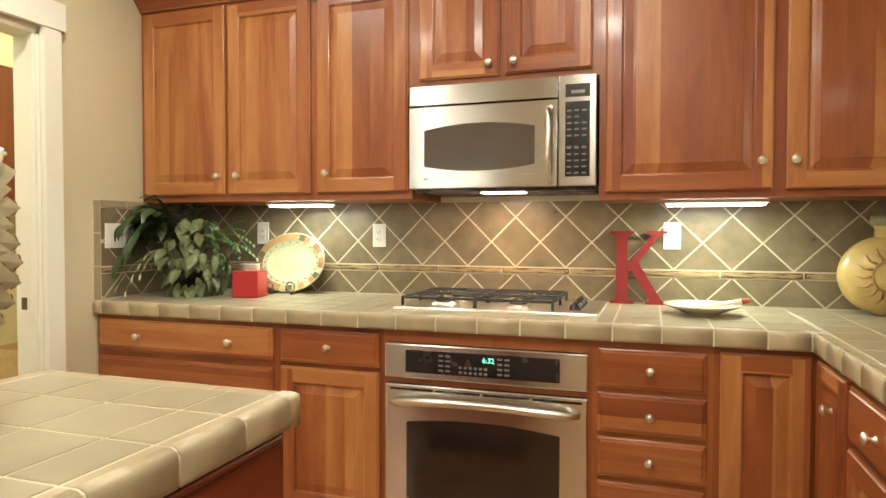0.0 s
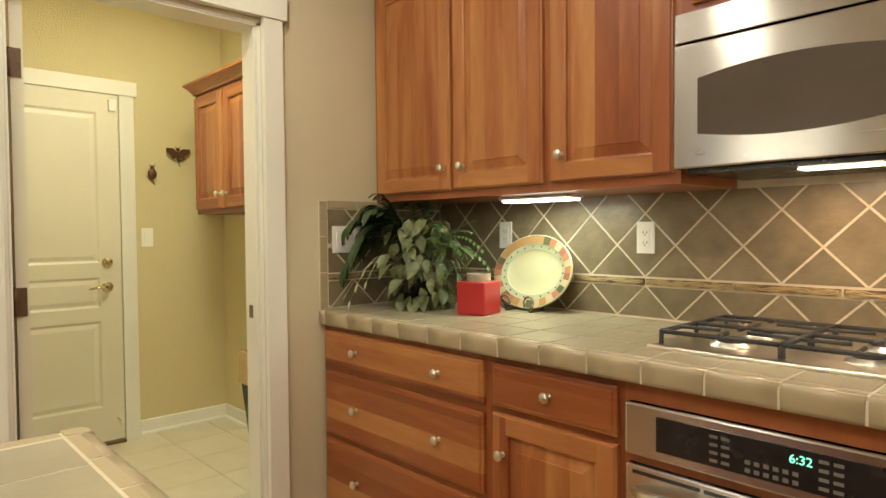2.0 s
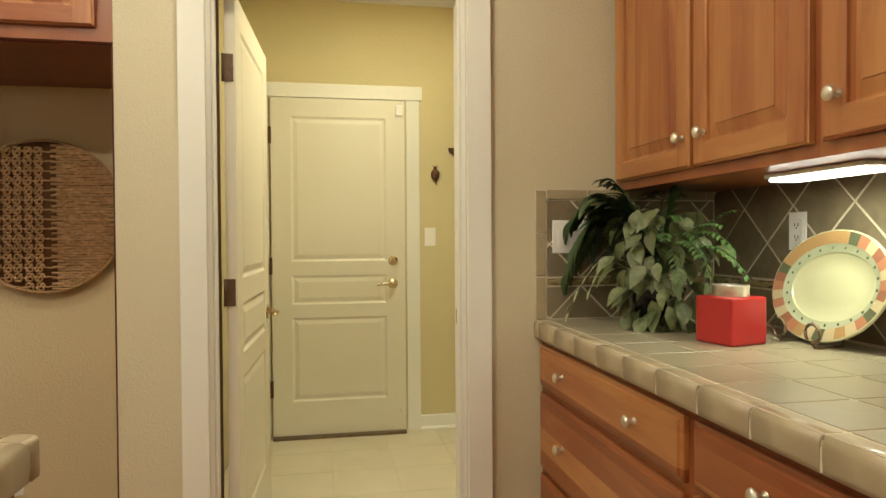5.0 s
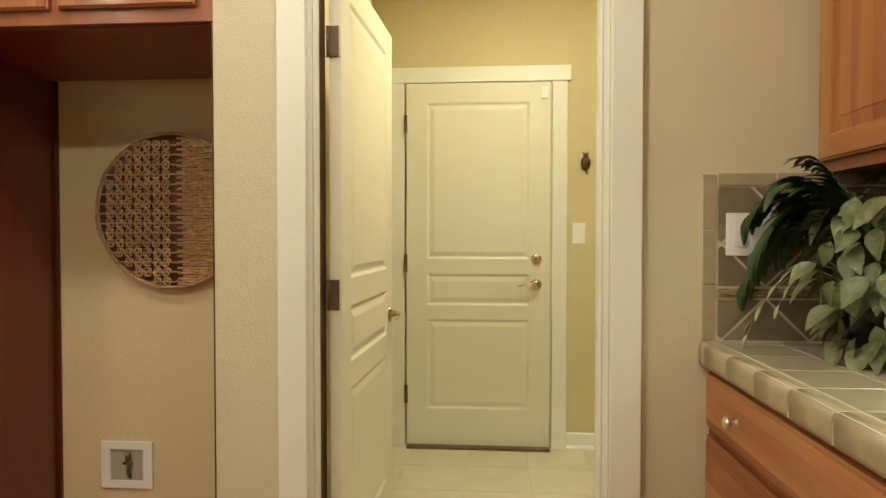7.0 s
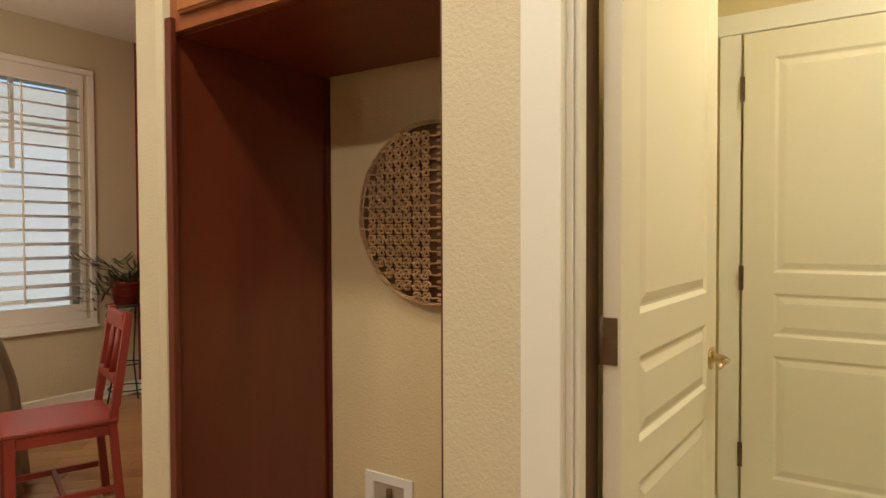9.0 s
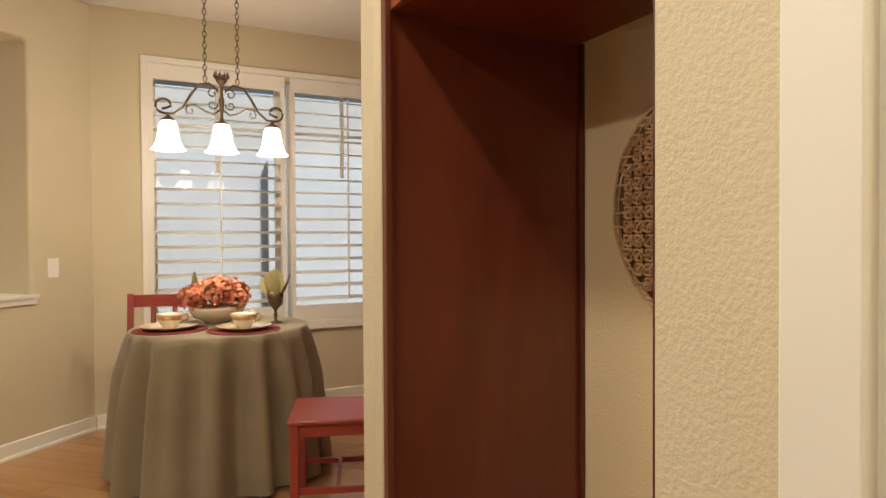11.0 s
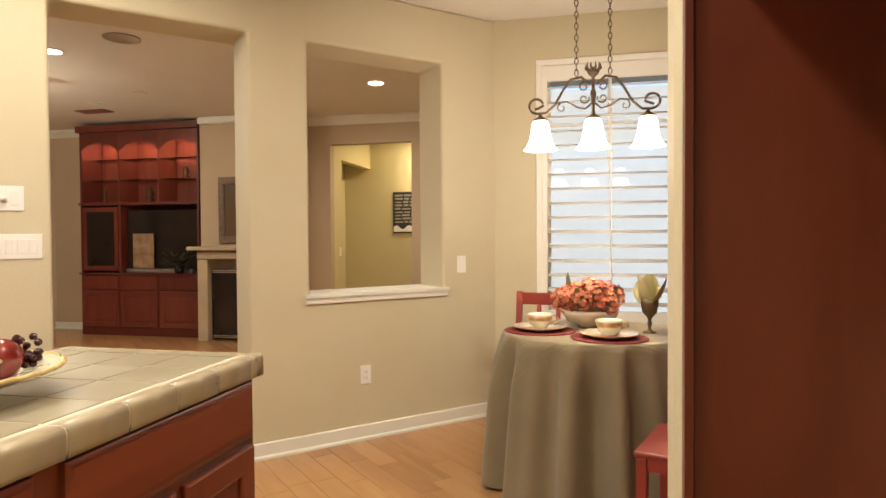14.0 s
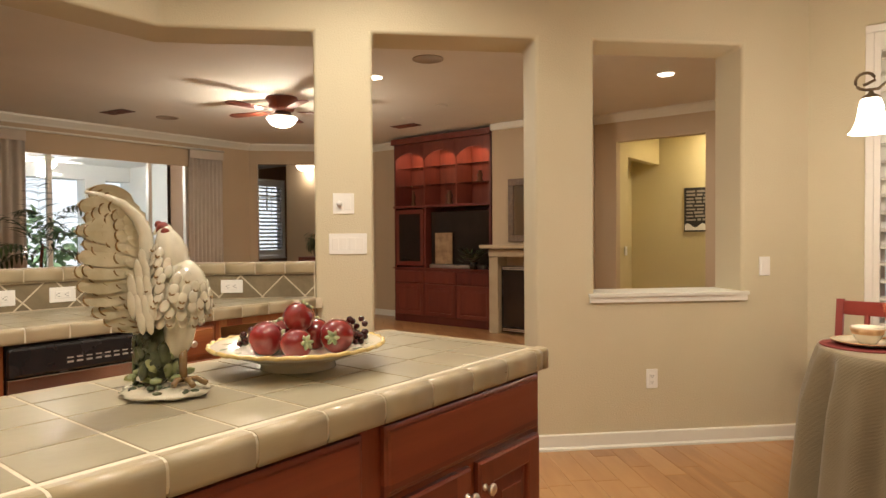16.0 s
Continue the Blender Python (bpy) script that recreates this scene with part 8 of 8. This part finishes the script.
def splash(parent, u0, u1, place, ulat, vlat=1.064, listello=True, top=1.365, trim_left=False, trim_right=False, z0=0.917, capstrip=False):
    """The tiled splashback: diagonal tiles, a relief band, and half tiles under it."""
    bands = [(z0, 1.0310), (1.0625, top - (0.034 if capstrip else 0))] if listello else [(z0, top)]
    uu0, uu1 = u0 + (0.038 if trim_left else 0), u1
    for za, zb in bands:
        for i in range(int((uu0 - ulat) / HDG) - 2, int((uu1 - ulat) / HDG) + 3):
            for j in range(-5, 8):
                if (i + j) % 2:
                    continue
                cu, cv = ulat + i * HDG, (1.0335 if listello and za == z0 else vlat) + j * HDG
                h = HDG - G * 0.75
                p = clip_poly([(cu - h, cv), (cu, cv - h), (cu + h, cv), (cu, cv + h)], uu0 + G / 2, uu1 - G / 2, za + G / 2, zb - G / 2)
                if len(p) > 2:
                    tile("tile", p, M_STONE, parent, place)
    if listello:
        LP = 0.3095
        k0 = int((uu0 - ulat) / LP) - 2
        for k in range(k0, k0 + int((uu1 - uu0) / LP) + 5):
            a, b = ulat + 0.051 + k * LP, ulat + 0.051 + (k + 1) * LP
            a, b = max(a, uu0) + G / 2, min(b, uu1) - G / 2
            if b - a > 0.02:
                tile("listello_tile", [(a, 1.0345), (b, 1.0345), (b, 1.0590), (a, 1.0590)], M_LISTEL, parent, place, 0.010)
                # twining relief
                bm = bmesh.new()
                n = 26
                for s in (0, 1.1, 2.4):
                    tube(bm, [(a + 0.006 + (b - a - 0.012) * q / n, -0.0105, 1.0468 + (0.0075 - 0.0015 * s) * math.sin(q / n * 12.57 + s)) for q in range(n + 1)], 0.0021, 5)
                m0 = place(0, 0)
                part("relief", bm, M_RELIEF, parent, "", m0)
    if trim_left:
        for k in range(3):
            a = z0 + (top - z0) * k / 3 + 0.0
            tile("edge_tile", [(u0 + 0.001, a + G / 2), (u0 + 0.034, a + G / 2), (u0 + 0.034, z0 + (top - z0) * (k + 1) / 3 - G / 2), (u0 + 0.001, z0 + (top - z0) * (k + 1) / 3 - G / 2)], M_EDGE, parent, place, 0.009)
    if capstrip:
        a = uu0
        while a < uu1 - 0.02:
            b = min(uu1, a + 0.152)
            tile("edge_tile", [(a + G / 2, top - 0.032), (b - G / 2, top - 0.032), (b - G / 2, top), (a + G / 2, top)], M_EDGE, parent, place, 0.009)
            a += 0.152


M_RELIEF = mat("relief_strand", (0.30, 0.22, 0.10), (0.44, 0.34, 0.17), 0.4, 20)
sb = struct("splashback", B(XW + 0.001, EX - 0.001, YB - 0.0072, YB - 0.0005, 0.905, 1.40), M_GROUT, "diagonal slate-green tile splashback with a twining relief band", "splashback")
splash(sb, XW + 0.004, EX - 0.004, lambda u, v: pose(u, YB - 0.003, v), -0.722)
sw_ = struct("splashback", B(XW + 0.0005, XW + 0.0072, 2.214, YB - 0.004, 0.905, 1.365), M_GROUT, "tiled side splash on the west wall", "splashback")
splash(sw_, 2.214, YB - 0.010, lambda u, v: pose(XW + 0.003, u, v, 0, 0, 90), 2.492, trim_left=True, capstrip=True)
# bar splash (bends)
sbar = struct("splashback", B(EX - 0.0072, EX - 0.0005, EY + 0.004, YN, 0.905, 1.045), M_GROUT, "low tiled splash under the breakfast bar", "splashback")
splash(sbar, -YN, -EY - 0.004, lambda u, v: pose(EX - 0.003, -u, v, 0, 0, -90), -0.5, vlat=0.955, listello=False, top=1.045)
s0 = S_C + 0.002
bm = bmesh.new()
prism(bm, [diag(s0, -0.0072), diag(s0, -0.0005), diag(S_END, -0.0005), (EX - 0.007, EY + 0.0)], 0.905, 1.045)
sdg = struct("splashback", bm, M_GROUT, "low tiled splash on the slanting bar wall", "splashback")


splash(sdg, -(S_END - 0.006), -(s0 + 0.002), lambda u, v: Matrix.Translation((*diag(-u, -0.003), v)) @ Matrix.Rotation(radians(225), 4, "Z"), -(S_C + 0.17), vlat=0.925, listello=False, top=1.045)


# ---- tiled tops ----
def edge_run(parent, a, b, out, z0=0.857, z1=0.9155, pitch=0.158, back=0.043, name="edge_tile"):
    """Bullnose edge tiles along a top's side from a to b; out: the way that it faces."""
    a, b, out = Vector(a), Vector(b), Vector(out)
    d = (b - a)
    L0 = d.length
    d.normalize()
    n = max(1, round(L0 / pitch))
    p = L0 / n
    H = z1 - z0
    prof = [(back, z1 - 0.001), (0.024, z1), (0.012, z1 - 0.0008), (0.004, z1 - 0.005), (0.001, z1 - 0.012), (0.0, z1 - 0.019), (0.0, z1 - 0.026), (0.0, z1 - 0.034), (0.0005, z1 - 0.042), (0.001, z1 - 0.049), (0.0022, z0), (0.016, z0)]
    key = ("edge", round(p, 4), round(H, 4), back)
    if key not in TILE_MESH:
        bm = bmesh.new()
        hw = p / 2 - 0.0030
        A = [bm.verts.new((-hw, o, z - z1)) for o, z in prof]
        C = [bm.verts.new((hw, o, z - z1)) for o, z in prof]
        for i in range(len(prof) - 1):
            f = bm.faces.new((A[i], A[i + 1], C[i + 1], C[i]))
            f.smooth = 1 <= i <= 10
        bm.faces.new(A)
        bm.faces.new(C[::-1])
        bmesh.ops.recalc_face_normals(bm, faces=bm.faces[:])
        me = bpy.data.meshes.new("edge_tile")
        bm.to_mesh(me)
        bm.free()
        me.materials.append(M_EDGE)
        TILE_MESH[key] = me
    ang = math.degrees(math.atan2(out.x, -out.y))
    for k in range(n):
        c = a + d * p * (k + 0.5)
        piece(name, TILE_MESH[key], parent, pose(c.x, c.y, z1, 0, 0, ang))


def field(parent, inside, xs, ys, z=0.9105):
    """Square top tiles between grout lines, clipped to plan boxes."""
    for x0, x1, y0, y1 in inside:
        for i in range(len(xs) - 1):
            for j in range(len(ys) - 1):
                a, b, c, d = max(xs[i], x0) + G / 2, min(xs[i + 1], x1) - G / 2, max(ys[j], y0) + G / 2, min(ys[j + 1], y1) - G / 2
                if b - a > 0.012 and d - c > 0.012:
                    tile("tile", [(a, c), (b, c), (b, d), (a, d)], M_TOPT, parent, lambda u, v: Matrix.Translation((u, v, z)) @ Matrix.Rotation(radians(-90), 4, "X"), 0.0055)


# island top
it = thing("island_top", pose(0, 0, 0), "grey-green tiled island top with rounded sand-coloured edge tiles and pale grout", "worktop")
part("slab", B(IX0 + 0.002, IX1 - 0.002, IY0 + 0.002, IY1 - 0.002, 0.8585, 0.9142, bev=0.014), M_GROUT, it)
bk_ = 0.045
field(it, [(IX0 + bk_, IX1 - bk_, IY0 + bk_, IY1 - bk_)], [-1.41, -1.253, -1.097, -0.941, -0.785, -0.63], [0.758 + 0.156 * k for k in range(-9, 4)])
YJ = [IY0 + bk_, 0.758 - 0.156 * 7, 0.914, IY1 - bk_]
for ya, yb in zip(YJ, YJ[1:]):
    edge_run(it, (IX0, yb), (IX0, ya), (-1, 0), pitch=0.156)
    edge_run(it, (IX1, ya), (IX1, yb), (1, 0), pitch=0.156)
edge_run(it, (IX0 + bk_, IY0), (IX1 - bk_, IY0), (0, -1))
edge_run(it, (IX0 + bk_, IY1), (IX1 - bk_, IY1), (0, 1))
for cx, cy in ((IX0, IY0), (IX0, IY1), (IX1, IY0), (IX1, IY1)):
    sx, sy = (1 if cx == IX0 else -1), (1 if cy == IY0 else -1)
    a, b = sorted((cx, cx + sx * (bk_ - 0.002)))
    c, d = sorted((cy, cy + sy * (bk_ - 0.002)))
    r = 0.022
    outer = (cx + sx * r, cy + sy * r)
    pts, top = [], []
    for qx, qy, ix, iy, a0 in ((b, d, -1, -1, 0), (a, d, 1, -1, 90), (a, c, 1, 1, 180), (b, c, -1, 1, 270)):
        if abs(qx - cx) < 1e-6 and abs(qy - cy) < 1e-6:
            for k in range(7):
                t_ = radians(a0 + 15 * k)
                pts.append((outer[0] + r * math.cos(t_), outer[1] + r * math.sin(t_)))
                top.append((outer[0] + (r - 0.008) * math.cos(t_), outer[1] + (r - 0.008) * math.sin(t_)))
        else:
            pts.append((qx, qy))
            top.append((qx + (sx * 0.008 if abs(qx - cx) < 1e-6 else 0), qy + (sy * 0.008 if abs(qy - cy) < 1e-6 else 0)))
    bm = bmesh.new()
    rg = [[bm.verts.new((x, y, z)) for x, y in q] for q, z in ((pts, 0.857), (pts, 0.9085), ([((p[0] * 3 + t[0]) / 4, (p[1] * 3 + t[1]) / 4) for p, t in zip(pts, top)], 0.9125), (top, 0.9155))]
    for q0, q1 in zip(rg, rg[1:]):
        for k in range(len(pts)):
            j = (k + 1) % len(pts)
            bm.faces.new((q0[k], q0[j], q1[j], q1[k])).smooth = True
    bm.faces.new(rg[-1])
    bm.faces.new(rg[0][::-1])
    part("corner_tile", bm, M_EDGE, it)

# U-shaped worktop
wt = thing("worktop", pose(0, 0, 0), "grey-green tiled worktop with rounded sand-coloured edge tiles", "worktop")
YFE, XFE = 2.207, 0.455
bm = bmesh.new()
for q, za, zb in ((0.002, 0.8585, 0.895), (0.004, 0.895, 0.905), (0.009, 0.905, 0.9142)):
    prism(bm, [(XW + 0.001, YFE + q), (XFE + q, YFE + q), (XFE + q, -1.085), diag(S_C + 0.02, -0.005), diag(S_END, -0.005), (EX - 0.005, EY), (EX - 0.005, YB - 0.005), (XW + 0.001, YB - 0.005)], za, zb)
part("slab", bm, M_GROUT, wt)
XS = [-2.171 + 0.1565 * k for k in range(-2, 24)]
YS = [YFE + bk_ + 0.1565 * k for k in range(-22, 6)]
cook = (-1.005, -0.195, 2.37, 2.85)
field(wt, [(XW + 0.002, cook[0], YFE + bk_, YB - 0.008), (cook[0], cook[1], cook[3], YB - 0.008), (cook[1], XFE + bk_, YFE + bk_, YB - 0.008), (cook[0], cook[1], YFE + bk_, cook[2]), (XFE + bk_, EX - 0.006, EY + 0.01, YB - 0.008)], XS, YS)
# the tapering end against the slanting wall
for i in range(len(XS) - 1):
    for j in range(len(YS) - 1):
        a, b, c, d = max(XS[i], XFE + bk_) + G / 2, XS[i + 1] - G / 2, YS[j] + G / 2, min(YS[j + 1], EY + 0.01) - G / 2
        if b - a < 0.012 or d - c < 0.012:
            continue
        poly = [(a, c), (b, c), (b, d), (a, d)]
        lim = DC - 0.012
        out = []
        for q in range(4):
            p0, p1 = poly[q - 1], poly[q]
            f0, f1 = lim - (p0[0] - p0[1]), lim - (p1[0] - p1[1])
            if (f0 > 0) != (f1 > 0):
                t_ = f0 / (f0 - f1)
                out.append((p0[0] + t_ * (p1[0] - p0[0]), p0[1] + t_ * (p1[1] - p0[1])))
            if f1 > 0:
                out.append(p1)
        if len(out) > 2:
            tile("tile", out, M_TOPT, wt, lambda u, v: Matrix.Translation((u, v, 0.9105)) @ Matrix.Rotation(radians(-90), 4, "X"), 0.0055)
for xa, xb in ((XW + 0.002, -2.3275), (-2.3275, 0.333), (0.333, XFE)):
    edge_run(wt, (xa, YFE), (xb, YFE), (0, -1), pitch=0.1565)
edge_run(wt, (XFE, YFE), (XFE, -1.04), (-1, 0))
# bar cap
cap = thing("bar_cap", pose(0, 0, 0), "sand-coloured tiled cap along the raised breakfast bar", "bar top")
bm = bmesh.new()
prism(bm, [diag(S_C + 0.001, -0.02), diag(S_C + 0.001, 0.19), (bend(1, 0.19)[0], bend(1, 0.19)[1]), (EX + 0.19, YN - 0.001), (EX - 0.02, YN - 0.001), bend(1, -0.02)], 1.046, 1.106)
part("core", bm, M_GROUT, cap)
b0, b1 = Vector(diag(S_C + 0.002, -0.024)), Vector(bend(1, -0.024))
edge_run(cap, b0, b1, (-H2, H2), 1.048, 1.110, 0.158, 0.10)
edge_run(cap, (EX - 0.024, b1.y), (EX - 0.024, YN - 0.002), (-1, 0), 1.048, 1.110, 0.158, 0.10)


# ---- floors ----
rn = random.Random(77)
PL_MESH = {}


def plank(x, y, L0, W0, parent):
    key = (round(L0, 2), round(W0, 3))
    if key not in PL_MESH:
        bm = bmesh.new()
        a, b, h, c = key[0] / 2 - 0.0008, key[1] / 2 - 0.0008, 0.0, 0.0022
        lo = [bm.verts.new(p) for p in ((-a, -b, -0.006), (a, -b, -0.006), (a, b, -0.006), (-a, b, -0.006))]
        mi_ = [bm.verts.new(p) for p in ((-a, -b, -c * 0.6), (a, -b, -c * 0.6), (a, b, -c * 0.6), (-a, b, -c * 0.6))]
        hi = [bm.verts.new(p) for p in ((-a + c, -b + c, h), (a - c, -b + c, h), (a - c, b - c, h), (-a + c, b - c, h))]
        bm.faces.new(hi)
        for i in range(4):
            j = (i + 1) % 4
            bm.faces.new((lo[i], lo[j], mi_[j], mi_[i]))
            bm.faces.new((mi_[i], mi_[j], hi[j], hi[i]))
        me = bpy.data.meshes.new("plank")
        bmesh.ops.recalc_face_normals(bm, faces=bm.faces[:])
        bm.to_mesh(me)
        bm.free()
        me.materials.append(M_PLANK)
        PL_MESH[key] = me
    piece("plank", PL_MESH[key], parent, pose(x, y, 0.0, 0, 0, -45))


W0 = 0.127
far = []
cnt = 0
v = -9.0
while v < 5.0:
    u = -4.6 + rn.uniform(-0.9, 0)
    while u < 11.5:
        L0 = rn.choice((0.45, 0.6, 0.75, 0.9, 1.2))
        cu = u + L0 / 2
        x, y = (cu + v) * H2, (v - cu) * H2
        u += L0
        if x < -4.05 or x > 8.3 or y < -8.2 or y > 2.4 or (x < -2.2 and y > 0.3) or (x < -1.0 and y < -3.6):
            continue
        if -4.2 < x < 0.4 and -3.6 < y < 0.1 and cnt < 300:
            plank(x, y, L0, W0, FLOOR)
            cnt += 1
        else:
            far.append((cu, v, L0))
    v += W0
vs, fs = [], []
for cx, y, L0 in far:
    i = len(vs)
    a, b = L0 / 2 - 0.0012, W0 / 2 - 0.0012
    vs += [(cx - a, y - b, 0), (cx + a, y - b, 0), (cx + a, y + b, 0), (cx - a, y + b, 0), (cx - a, y - b, -0.006), (cx + a, y - b, -0.006), (cx + a, y + b, -0.006), (cx - a, y + b, -0.006)]
    fs += [(i, i + 1, i + 2, i + 3), (i + 4, i + 5, i + 1, i), (i + 5, i + 6, i + 2, i + 1), (i + 6, i + 7, i + 3, i + 2), (i + 7, i + 4, i, i + 3)]
me = bpy.data.meshes.new("planks")
me.from_pydata(vs, [], fs)
me.materials.append(M_PLANK)
tagged(piece("planks", me, FLOOR, pose(0, 0, 0, 0, 0, -45)), "", "", "", "stuff")
x = GX + 0.002
while x < XW - T + 0.03:
    y = 0.98 - 0.1
    while y < LN:
        a, b, c, d = x + 0.002, min(x + 0.318, XW - T + 0.03), max(0.972, y + 0.002), min(y + 0.318, LN - 0.001)
        if b - a > 0.02 and d - c > 0.02:
            tile("floor_tile", [(a, c), (b, c), (b, d), (a, d)], M_FTILE, LFLOOR, lambda u, v: Matrix.Translation((u, v, -0.003)) @ Matrix.Rotation(radians(-90), 4, "X"), 0.005)
        y += 0.32
    x += 0.32
